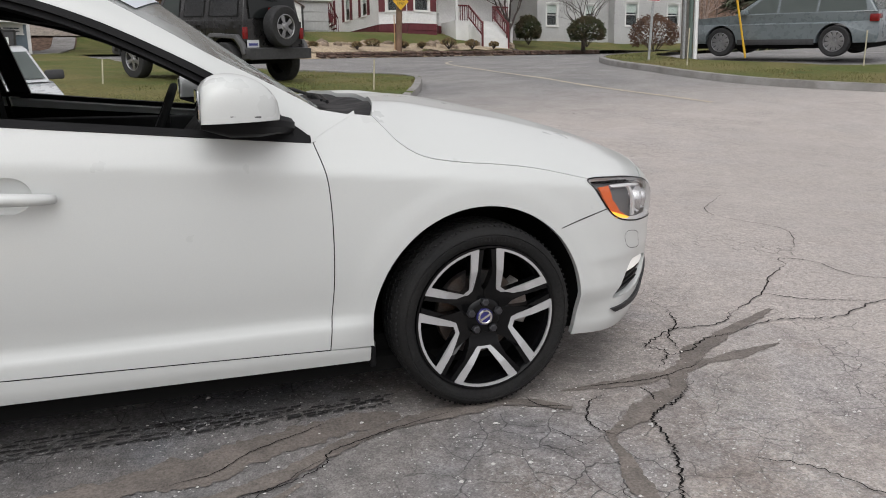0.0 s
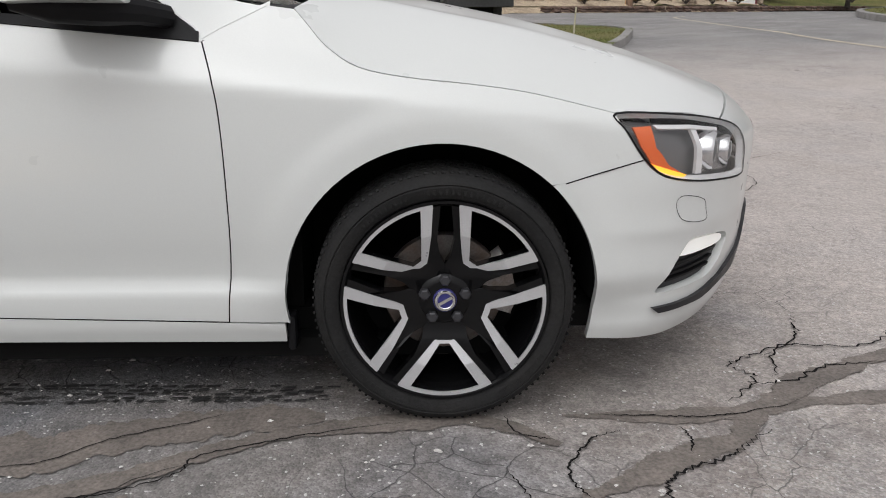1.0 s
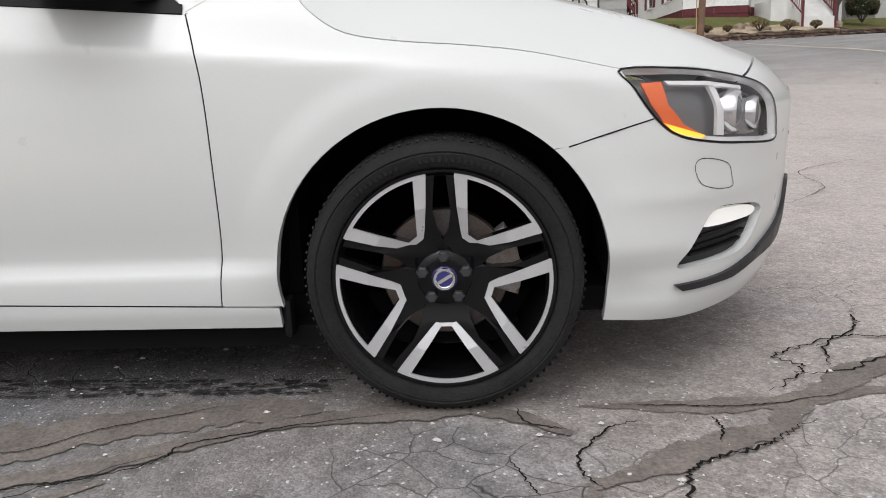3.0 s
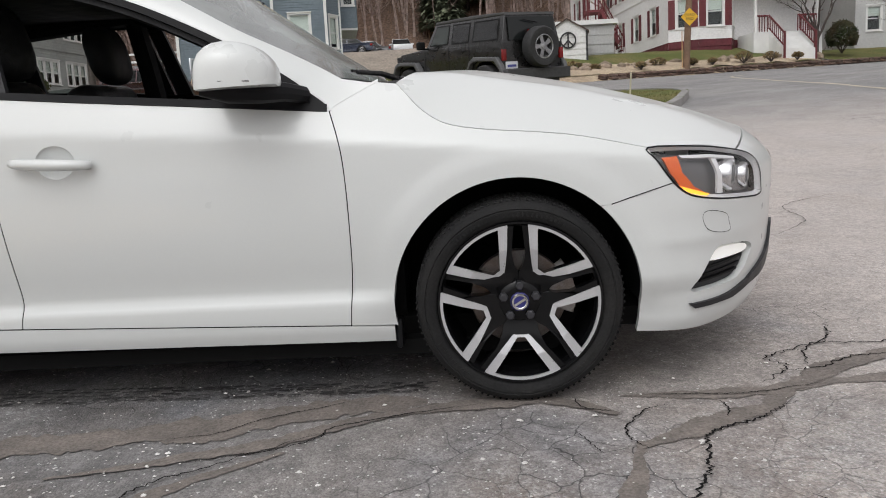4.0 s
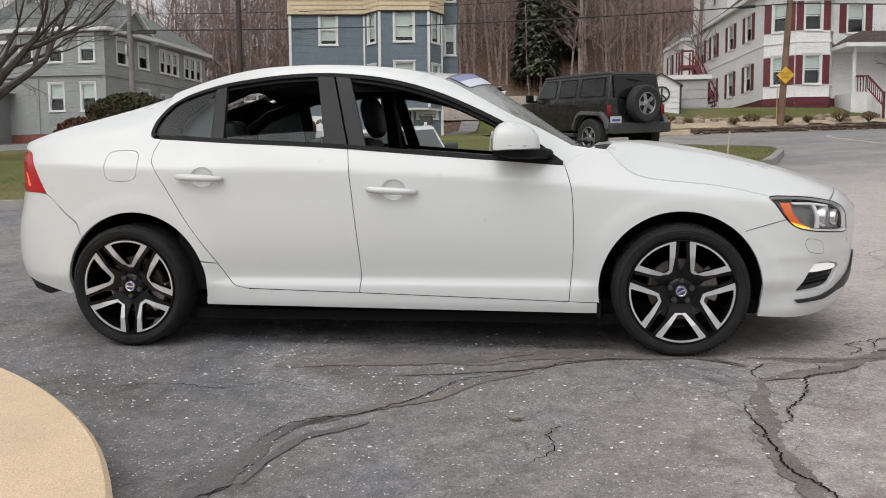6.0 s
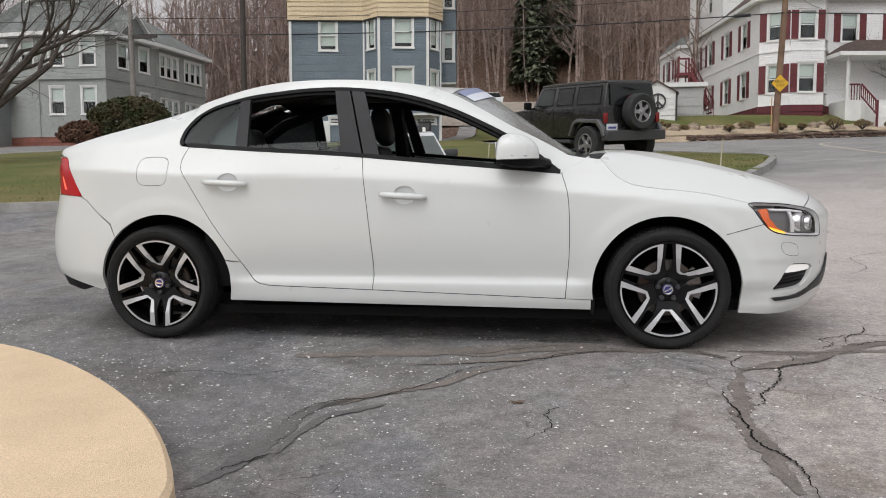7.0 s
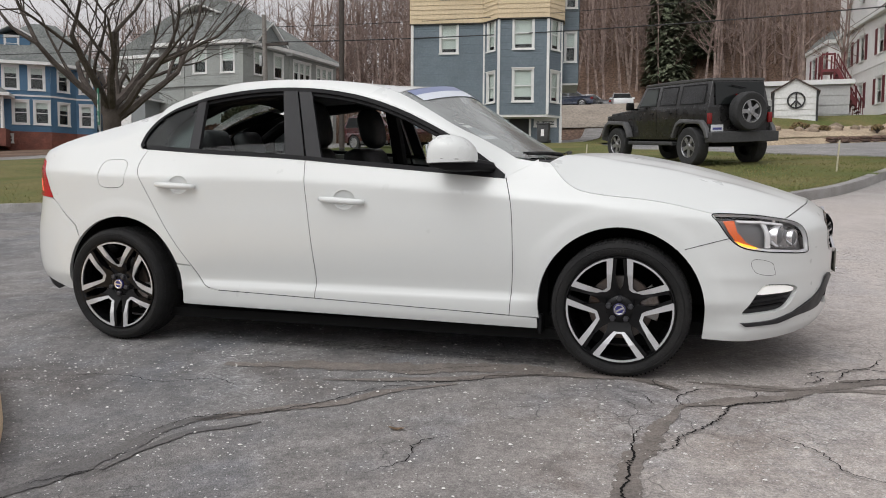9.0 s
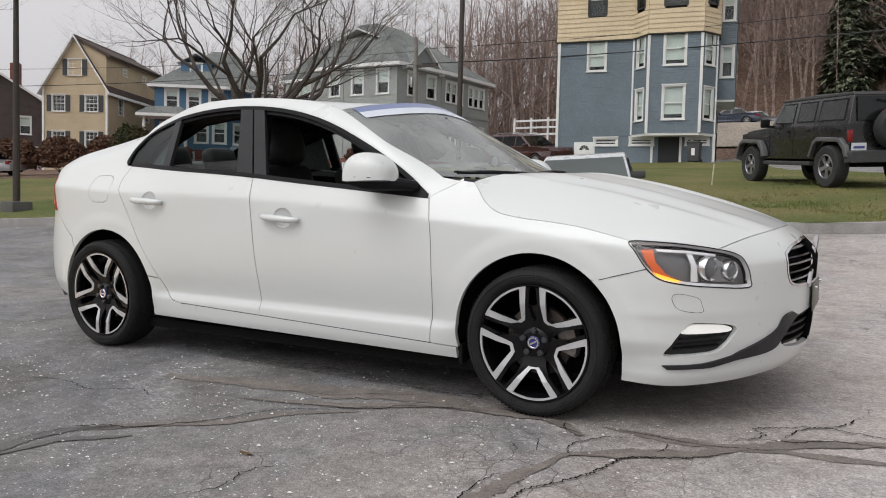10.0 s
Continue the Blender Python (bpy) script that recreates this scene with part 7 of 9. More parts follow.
def side_prism(outline, y0, y1, bevel=0.0, taper=None):
    """A body over a side outline (x, z); taper(x, z) gives how far each point draws in from the flanks."""
    b = bmesh.new()
    taper = taper or (lambda x, z: 0.0)
    near = [b.verts.new((x, y0 + taper(x, z), z)) for x, z in outline]
    far = [b.verts.new((x, y1 - taper(x, z), z)) for x, z in outline]
    n = len(outline)
    caps = []
    for loop, flip in ((near, False), (far, True)):
        for t3 in geometry.tessellate_polygon([[Vector((x, z, 0)) for x, z in outline]]):
            f = b.faces.new([loop[i] for i in t3])
            caps.append(f)
    for i in range(n):
        b.faces.new((near[i], near[(i + 1) % n], far[(i + 1) % n], far[i]))
    bmesh.ops.recalc_face_normals(b, faces=b.faces)
    if bevel:
        es = [e for e in b.edges if len(e.link_faces) == 2 and e.calc_face_angle(0) > 0.6 and ((e.verts[0] in near) == (e.verts[1] in near))]
        bmesh.ops.bevel(b, geom=es, offset=bevel, segments=3, affect="EDGES", profile=0.5, clamp_overlap=True)
    return b


def arches(x0, x1, z, wheels, r):
    """The lower edge of a body from x0 to x1 with a notch over each wheel."""
    out = [(x0, z)]
    for cx, cz in wheels:
        a = math.asin(max(-1, min(1, (z - cz) / r)))
        s = 1 if x1 > x0 else -1
        for k in range(13):
            t = (math.pi - a) + (a - (math.pi - a)) * k / 12
            out.append((cx + s * r * math.cos(t), cz + r * math.sin(t)))
    return out + [(x1, z)]


def road_wheel(parent, x, y, r, w, rim_r, spokes=5, side=-1, rim=None, name="wheel"):
    m = Matrix.Translation((x, y, r)) @ pose(0, 0, 0, 90 if side < 0 else -90, 0, 0)
    b = bmesh.new()
    lathe(b, [(rim_r, 0.0), (rim_r + 0.02, 0.012), (r - 0.03, 0.010), (r - 0.008, -0.012), (r, -0.04), (r, -w + 0.04), (r - 0.02, -w), (rim_r, -w)], 32)
    wh = part(name, b, TYRE, parent, "black tyre on an alloy rim")
    wh.matrix_local = m
    b = bmesh.new()
    lathe(b, [(rim_r, 0.0), (rim_r - 0.012, 0.004), (rim_r - 0.03, -0.03), (rim_r - 0.04, -0.1), (0.0, -0.1)], 32)
    part("rim", b, DARK_PLASTIC, wh)
    b = bmesh.new()
    for k in range(spokes):
        a = 360 * k / spokes + 90
        pts = [polar(0.03, a - 50), polar(rim_r - 0.01, a - 13), polar(rim_r - 0.01, a + 13), polar(0.03, a + 50)]
        extrude_outline(b, pts, -0.035, -0.008 - 0.012)
    lathe(b, [(0.0, 0.0), (0.05, -0.003), (0.06, -0.02), (rim_r * 0.4, -0.03)], 20)
    lathe(b, [(rim_r + 0.003, 0.002), (rim_r - 0.012, 0.006), (rim_r - 0.02, -0.01)], 32)
    part("spokes", b, rim or ALLOY, wh)
    return wh


def at_ground(x, y, heading, lift=0.0):
    """A pose on the sloping ground; heading in degrees of the vehicle's nose."""
    h = height(x, y) + lift
    c, s = math.cos(radians(heading)), math.sin(radians(heading))
    f = Vector((c, s, height(x + c, y + s) - height(x, y))).normalized()
    l = Vector((-s, c, height(x - s, y + c) - height(x, y)))
    u = f.cross(l).normalized()
    l = u.cross(f)
    return Matrix(((f.x, l.x, u.x, x), (f.y, l.y, u.y, y), (f.z, l.z, u.z, h), (0, 0, 0, 1)))


SEAL_BLACK = plain("black_window_seal", (0.006, 0.006, 0.006), 0.6, spec=0.2)
FRONT_PANE = plain("greenish_front_pane", (0.060, 0.075, 0.068), 0.05, coat=1.0)
REAR_PANE = plain("smoked_rear_pane", (0.026, 0.027, 0.028), 0.05, coat=1.0)


def off_roader():
    v = thing("off_road_car", at_ground(0.10, 15.45, 125.6, 0.12), "dark grey boxy off-road car with a spare wheel, parked on grass", "car")
    body = surface("dark_grey_metallic_paint", (0.013, 0.0125, 0.0125), (0.010, 0.0098, 0.0098), rough=0.30, spec=0.4, coat=0.6, blotch=2, grain=300, grain_amount=0.05)
    roof = surface("grey_hard_top", (0.055, 0.054, 0.053), rough=0.5, blotch=3, grain=100)
    flare = surface("grey_wheel_flare", (0.105, 0.105, 0.108), rough=0.5, blotch=3, grain=60)
    hw = 0.78
    wh = [(-1.475, 0.41), (1.475, 0.41)]
    low = arches(-2.02, 1.95, 0.55, wh, 0.50)
    part("body", side_prism(low + [(2.02, 0.62), (2.02, 1.10), (0.86, 1.16), (0.80, 1.22), (-2.02, 1.22)], -hw, hw, 0.03), body, v)
    part("bonnet", side_prism([(0.70, 1.10), (2.05, 1.06), (2.03, 1.16), (0.80, 1.26), (0.72, 1.24)], -0.66, 0.66, 0.02), body, v)
    tp = lambda x, z: 0.13 * max(0, z - 1.2) / 0.6 + 0.02
    part("cabin", side_prism([(-2.0, 1.21), (0.78, 1.21), (0.48, 1.74), (-1.95, 1.76)], -hw, hw, 0.02, tp), body, v)
    part("roof", side_prism([(-1.98, 1.755), (0.50, 1.735), (0.46, 1.79), (-0.8, 1.825), (-1.96, 1.81)], -hw, hw, 0.02, lambda x, z: 0.13), roof, v)
    for s in (-1, 1):
        for x0, x1, x2, x3 in ((-1.86, -0.98, -0.98, -1.84), (-0.86, -0.22, -0.22, -0.86), (-0.10, 0.62, 0.40, -0.10)):
            b = bmesh.new()
            q = [(x0, 1.28), (x1, 1.28), (x2, 1.70), (x3, 1.70)]
            lo = [b.verts.new((x, s * (hw - tp(x, z) + 0.004), z)) for x, z in q]
            hi = [b.verts.new((x, s * (hw - tp(x, z) - 0.02), z)) for x, z in q]
            b.faces.new(lo), b.faces.new(hi)
            for k in range(4):
                b.faces.new((lo[k], lo[(k + 1) % 4], hi[(k + 1) % 4], hi[k]))
            bmesh.ops.recalc_face_normals(b, faces=b.faces)
            pane = part("side_window", b, SEAL_BLACK, v, "dark side window in a black rubber seal", flat=True)
            b = bmesh.new()
            cx = (x0 + x1 + x2 + x3) / 4
            lo = [b.verts.new((cx + (x - cx) * 0.90, s * (hw - tp(x, 1.49 + (z - 1.49) * 0.86) + 0.0075), 1.49 + (z - 1.49) * 0.86)) for x, z in q]
            b.faces.new(lo if s < 0 else lo[::-1])
            bmesh.ops.solidify(b, geom=b.faces[:], thickness=0.003)
            part("pane", b, FRONT_PANE if x1 > 0.5 else REAR_PANE, pane, flat=True)
        for x in (-0.92, -0.16, 0.78):
            part("door_gap", boxed(x - 0.008, x + 0.008, s * hw - 0.003, s * hw + 0.003, 0.62, 1.22), TRIM, v, flat=True)
        for x in (-0.78, -0.04):
            part("door_handle", boxed(x, x + 0.14, s * (hw + 0.012) - 0.012, s * (hw + 0.012) + 0.012, 1.10, 1.14, 0.006), TRIM, v)
        for cx, wide in ((-1.475, 0.1), (1.475, 0.14)):
            pts = [(cx - 0.66, 0.60), (cx - 0.60, 0.80), (cx - 0.44, 0.96), (cx + 0.30, 0.985), (cx + 0.46, 0.90), (cx + 0.62, 0.60), (cx + 0.55, 0.58), (cx + 0.42, 0.84), (cx + 0.28, 0.90), (cx - 0.38, 0.88), (cx - 0.52, 0.74), (cx - 0.58, 0.58)]
            y0, y1 = (s * hw, s * (hw + wide)) if s > 0 else (s * (hw + wide), s * hw)
            part("wheel_flare", side_prism(pts, y0, y1, 0.015), flare, v)
        part("side_step", side_prism([(-0.9, 0.42), (0.9, 0.42), (0.9, 0.50), (-0.9, 0.50)], *sorted((s * 0.70, s * 0.86)), 0.02), DARK_PLASTIC, v)
        part("tail_lamp", boxed(-2.06, -2.01, *sorted((s * 0.70, s * 0.80)), 0.88, 1.10, 0.008), RED_LENS, v)
        mirror = part("mirror", boxed(0.62, 0.74, *sorted((s * 0.86, s * 1.04)), 1.22, 1.40, 0.03), TRIM, v)
        part("arm", boxed(0.64, 0.70, *sorted((s * 0.76, s * 0.90)), 1.22, 1.26), TRIM, mirror)
    part("rear_window", side_prism([(-2.035, 1.27), (-2.02, 1.27), (-1.975, 1.72), (-1.99, 1.72)], -0.60, 0.60), DARK_GLASS, v)
    part("rear_bumper", side_prism([(-2.24, 0.50), (-2.0, 0.48), (-2.0, 0.72), (-2.24, 0.70)], -0.84, 0.84, 0.03), DARK_PLASTIC, v)
    part("front_bumper", side_prism([(2.0, 0.48), (2.26, 0.52), (2.26, 0.70), (2.0, 0.72)], -0.82, 0.82, 0.03), DARK_PLASTIC, v)
    pl = part("number_plate", boxed(-2.052, -2.04, 0.42, 0.72, 0.72, 0.86), PLATE, v, "white plate with illegible blue bars")
    part("bars", boxed(-2.058, -2.0525, 0.46, 0.68, 0.755, 0.80), PLATE_MARK, pl)
    part("stop_lamp", boxed(-2.10, -2.03, -0.16, 0.12, 1.42, 1.47), RED_LENS, v)
    part("wiper", tubed([(-2.05, 0.25, 1.66), (-2.06, -0.1, 1.60)], 0.012, 6), TRIM, v)
    sp = road_wheel(v, 0, 0, 0.40, 0.24, 0.235, 5, -1, name="spare_wheel")
    sp.matrix_local = Matrix.Translation((-2.33, -0.05, 1.12)) @ pose(0, 0, 0, 0, -90, 0)
    for x, _ in wh:
        for s in (-1, 1):
            road_wheel(v, x, s * 0.86, 0.41, 0.24, 0.235, 5, s)
    part("chassis", boxed(-1.9, 1.9, -0.5, 0.5, 0.40, 0.60), VOID, v)
    return v


def plain_car(x, y, heading, colour, label, length=4.6, high=1.46, wide=1.8, ground=0.30, suv=False, glass=None, lift=0.0, name="car", r=0.33):
    """A background saloon or SUV with glasshouse, lamps and wheels."""
    v = thing(name, at_ground(x, y, heading, lift), label, "car")
    body = surface(name + "_paint", colour, tuple(c * 0.9 for c in colour), rough=0.3, coat=0.7, blotch=2, grain=300, grain_amount=0.04)
    h, L, hw = high, length / 2, wide / 2
    wb = length * 0.3
    wh = [(-wb, r), (wb, r)]
    belt_z = h * 0.62
    low = arches(-L + 0.05, L - 0.05, ground, wh, r + 0.06)
    if suv:
        up = [(L, 0.45), (L, belt_z - 0.22), (L - 0.12, belt_z - 0.06), (L * 0.42, belt_z + 0.02), (-L + 0.05, belt_z + 0.04), (-L, belt_z - 0.2), (-L, 0.5)]
        cab = [(-L + 0.06, belt_z), (L * 0.47, belt_z), (L * 0.12, h - 0.05), (-L * 0.15, h), (-L + 0.45, h - 0.03)]
        panes = [(-L + 0.30, -L * 0.42, -L * 0.42, -L + 0.46), (-L * 0.40, -0.06, -0.06, -L * 0.40), (0.0, L * 0.36, L * 0.10, 0.0)]
    else:
        up = [(L, 0.42), (L - 0.02, belt_z - 0.28), (L - 0.25, belt_z - 0.14), (L * 0.38, belt_z), (-L * 0.55, belt_z + 0.04), (-L + 0.08, belt_z), (-L, belt_z - 0.15), (-L, 0.45)]
        cab = [(-L * 0.70, belt_z), (L * 0.45, belt_z), (L * 0.10, h - 0.055), (L * 0.03, h - 0.02), (-L * 0.08, h), (-L * 0.22, h - 0.005), (-L * 0.38, h - 0.05)]
        panes = [(-L * 0.60, -L * 0.10, -L * 0.10, -L * 0.40), (-L * 0.06, L * 0.34, L * 0.05, -L * 0.06)]
    part("body", side_prism(low + up, -hw, hw, 0.05, lambda a, z: 0.10 * max(0, abs(a) / L - 0.8) / 0.2 + (0.03 if z < 0.45 else 0)), body, v)
    tp = lambda a, z: 0.05 + 0.30 * max(0, z - belt_z)
    part("cabin", side_prism(cab, -hw, hw, 0.06, tp), body, v)
    glass = glass or DARK_GLASS
    for s in (-1, 1):
        for p0, p1, p2, p3 in panes:
            b = bmesh.new()
            q = [(p0, belt_z + 0.05), (p1, belt_z + 0.05), (p2, h - 0.10), (p3, h - 0.10)]
            lo = [b.verts.new((a, s * (hw - tp(a, z) + 0.004), z)) for a, z in q]
            b.faces.new(lo)
            bmesh.ops.solidify(b, geom=b.faces[:], thickness=0.01)
            part("side_window", b, glass, v, flat=True)
        part("head_lamp", boxed(L - 0.20, L - 0.01, *sorted((s * (hw - 0.45), s * (hw - 0.10))), belt_z - 0.34, belt_z - 0.22, 0.02), plain("pale_lamp", (0.55, 0.56, 0.57), 0.2, metal=0.4), v)
        part("tail_lamp", boxed(-L + 0.01, -L + 0.22, *sorted((s * (hw - 0.32), s * (hw - 0.035))), belt_z - 0.22, belt_z - 0.04, 0.02), RED_LENS, v)
        mr = part("mirror", boxed(L * 0.30, L * 0.30 + 0.14, *sorted((s * (hw - 0.07), s * (hw + 0.17))), belt_z + 0.02, belt_z + 0.15, 0.03), body if suv else DARK_PLASTIC, v)
        part("sill", boxed(-wb + r + 0.1, wb - r - 0.1, *sorted((s * (hw - 0.04), s * (hw + 0.01))), ground - 0.04, ground + 0.1, 0.01), DARK_PLASTIC if suv else body, v)
    c0, c1 = cab[1], cab[2]
    for nm, (xa, za), (xb, zb) in (("windscreen", c0, c1), ("rear_window", cab[0], cab[-1])):
        d = 0.012 if nm == "windscreen" else -0.012
        b = bmesh.new()
        k0, k1 = 0.08, 0.9
        q = []
        for k, s in ((k0, -1), (k0, 1), (k1, 1), (k1, -1)):
            a, z = xa + (xb - xa) * k, za + (zb - za) * k
            q.append(b.verts.new((a + d, s * (hw - tp(a, z) - 0.04), z + 0.012)))
        b.faces.new(q)
        bmesh.ops.solidify(b, geom=b.faces[:], thickness=0.01)
        part(nm, b, glass, v, flat=True)
    for a, _ in wh:
        for s in (-1, 1):
            road_wheel(v, a, s * (hw - 0.01), r, 0.21, r * 0.66, 10 if suv else 5, s)
    part("underbody", boxed(-L * 0.9, L * 0.9, -hw + 0.2, hw - 0.2, 0.2, ground + 0.05), VOID, v)
    if suv:
        for s in (-1, 1):
            part("roof_rail", tubed([(-L * 0.75, s * (hw - 0.30), h - 0.02), (-L * 0.6, s * (hw - 0.30), h + 0.05), (0, s * (hw - 0.30), h + 0.06), (L * 0.1, s * (hw - 0.30), h)], 0.02, 6), ALLOY, v)
    return v


off_roader()
plain_car(15.2, 14.8, 116, (0.17, 0.20, 0.215), "slate blue-grey SUV parked on a drive", 4.92, 1.70, 1.92, 0.34, True, PALE_GLASS, 0.14, "suv", 0.38)
plain_car(-3.36, 10.4, -76, (0.52, 0.54, 0.55), "silver saloon parked nose to the street", 4.5, 1.30, 1.76, 0.26, False, PALE_GLASS, -0.05)
plain_car(-13.6, 31.2, -20, (0.05, 0.012, 0.014), "dark red and black SUV by the blue house", 4.4, 1.62, 1.8, 0.32, True, None, 0.05, "suv", 0.34)
plain_car(-8.6, 66.5, 178, (0.13, 0.13, 0.135), "grey saloon parked up the hill", 4.7, 1.45, 1.8, lift=0.18)
plain_car(-9.8, 63.6, 178, (0.04, 0.05, 0.08), "dark blue saloon parked up the hill", 4.6, 1.42, 1.8, lift=0.18)
plain_car(-5.6, 67.5, -80, (0.62, 0.63, 0.64), "white SUV parked up the hill", 4.5, 1.68, 1.85, 0.32, True, None, 0.18, "suv", 0.34)
plain_car(-43.0, 22.0, 205, (0.32, 0.32, 0.33), "silver saloon parked along the far street", 4.6, 1.44, 1.8, lift=0.0)
plain_car(-50.5, 23.5, 200, (0.10, 0.03, 0.03), "dark red saloon parked along the far street", 4.6, 1.44, 1.8, lift=0.0)

# ---- trees and shrubs ----
def grow(b, p, d, length, radius, depth, rng, spread, sides, bend=0.18, shrink_=0.72):
    """A limb and the limbs that fork from it."""
    n = 4 if depth > 1 else 3
    pts, rad = [p.copy()], [radius]
    for k in range(n):
        d = (d + Vector((rng.uniform(-1, 1), rng.uniform(-1, 1), rng.uniform(-0.4, 0.9))) * bend).normalized()
        pts.append(pts[-1] + d * length / n)
        rad.append(radius * (1 - 0.45 * (k + 1) / n))
    ring_tube(b, pts, rad, sides if depth > 1 else 3, caps=False)
    if depth == 0:
        return
    kids = 3 if depth > 2 else 4 if depth > 1 else 5
    for k in range(kids):
        at_ = pts[-1] if k == 0 else pts[rng.randint(1, n)].lerp(pts[-1], 0.3)
        a = rng.uniform(0, 2 * math.pi)
        side = d.orthogonal().normalized()
        side.rotate(Matrix.Rotation(a, 3, d))
        nd = (d + side * rng.uniform(0.5, 1.0) * spread + Vector((0, 0, 0.1))).normalized()
        grow(b, at_, nd, length * rng.uniform(0.6, 0.86) * (shrink_ / 0.72), rad[-1] * rng.uniform(0.65, 0.9), depth - 1, rng, spread, sides)


def bare_tree(x, y, high, trunk, limbs, seed, label, depth=4, spread=0.8, lean=0.9, lift=0.0, fork=0.22, thick=0.52):
    rng = random.Random(seed)
    t = thing("tree", Matrix.Translation((x, y, height(x, y) + lift)), label, "tree")
    b = bmesh.new()
    top = Vector((0.05, 0, high * fork))
    ring_tube(b, [(0, 0, -0.2), (0, 0, 0.2), (0.02, 0, high * fork * 0.5), top], [trunk * 1.35, trunk * 1.05, trunk * 0.95, trunk], 14)
    part("trunk", b, BARK, t)
    b = bmesh.new()
    for k in range(limbs):
        a = 2 * math.pi * (k + rng.uniform(-0.25, 0.25)) / limbs
        d = Vector((math.cos(a) * lean, math.sin(a) * lean, rng.uniform(0.75, 1.15))).normalized()
        grow(b, top - Vector((0, 0, rng.uniform(0, 0.5))), d, high * 0.30, trunk * thick, depth, rng, spread, 6)
    part("crown", b, BARK, t, "bare forked branches")
    return t


bare_tree(-16.5, 15.9, 9.0, 0.27, 8, 5, "bare spreading street tree on the lawn", 6, 0.95, 1.25, 0.1, 0.20, 0.50)
bare_tree(-33.5, 13.0, 11.5, 0.26, 5, 8, "tall bare tree beside the street", 4, 0.7, 0.5, 0.0, 0.28)
bare_tree(19.8, 43.0, 7.0, 0.14, 5, 11, "small bare tree before the pale house", 4, 0.8, 0.6, 0.5, 0.2)
bare_tree(26.0, 44.5, 6.0, 0.12, 5, 12, "reddish bare ornamental tree in a yard", 4, 0.8, 0.6, 0.4, 0.2)


def wood(count, seed, area, high, thick):
    """Many bare trees as one mesh: tapered trunks, limbs and twigs."""
    rng = random.Random(seed)
    vs, fs = [], []

    def stick(p, q, r0, r1, sides):
        d = (q - p).normalized()
        s = d.orthogonal().normalized()
        u = d.cross(s)
        n = len(vs)
        for c, r in ((p, r0), (q, r1)):
            for k in range(sides):
                a = 2 * math.pi * k / sides
                v = c + (s * math.cos(a) + u * math.sin(a)) * r
                vs.append((v.x, v.y, v.z))
        for k in range(sides):
            fs.append((n + k, n + (k + 1) % sides, n + sides + (k + 1) % sides, n + sides + k))

    for _ in range(count):
        x, y = area(rng)
        h = rng.uniform(*high)
        base = Vector((x, y, height(x, y) - 0.3))
        r = thick * rng.uniform(0.6, 1.4)
        p, d = base, Vector((rng.uniform(-0.08, 0.08), rng.uniform(-0.08, 0.08), 1)).normalized()
        spine = [(p.copy(), r)]
        for k in range(6):
            d = (d + Vector((rng.uniform(-1, 1), rng.uniform(-1, 1), 0.5)) * 0.09).normalized()
            q = p + d * h / 6
            r2 = r * (1 - 0.14 * (k + 1))
            stick(p, q, spine[-1][1], r2, 5)
            p = q
            spine.append((p.copy(), r2))
        for _ in range(20):
            k = rng.randint(2, 6)
            s, rr = spine[k]
            a = rng.uniform(0, 2 * math.pi)
            ld = Vector((math.cos(a), math.sin(a), rng.uniform(0.4, 1.3))).normalized()
            ll = h * rng.uniform(0.12, 0.30)
            e = s + ld * ll
            stick(s, e, rr * 0.45, rr * 0.2, 3)
            for _ in range(4):
                f = s.lerp(e, rng.uniform(0.35, 1.0))
                td = (ld + Vector((rng.uniform(-1, 1), rng.uniform(-1, 1), rng.uniform(-0.3, 0.9)))).normalized()
                stick(f, f + td * ll * rng.uniform(0.3, 0.6), rr * 0.16, rr * 0.05, 3)
    me = bpy.data.meshes.new("woodland")
    me.from_pydata(vs, [], fs)
    return me


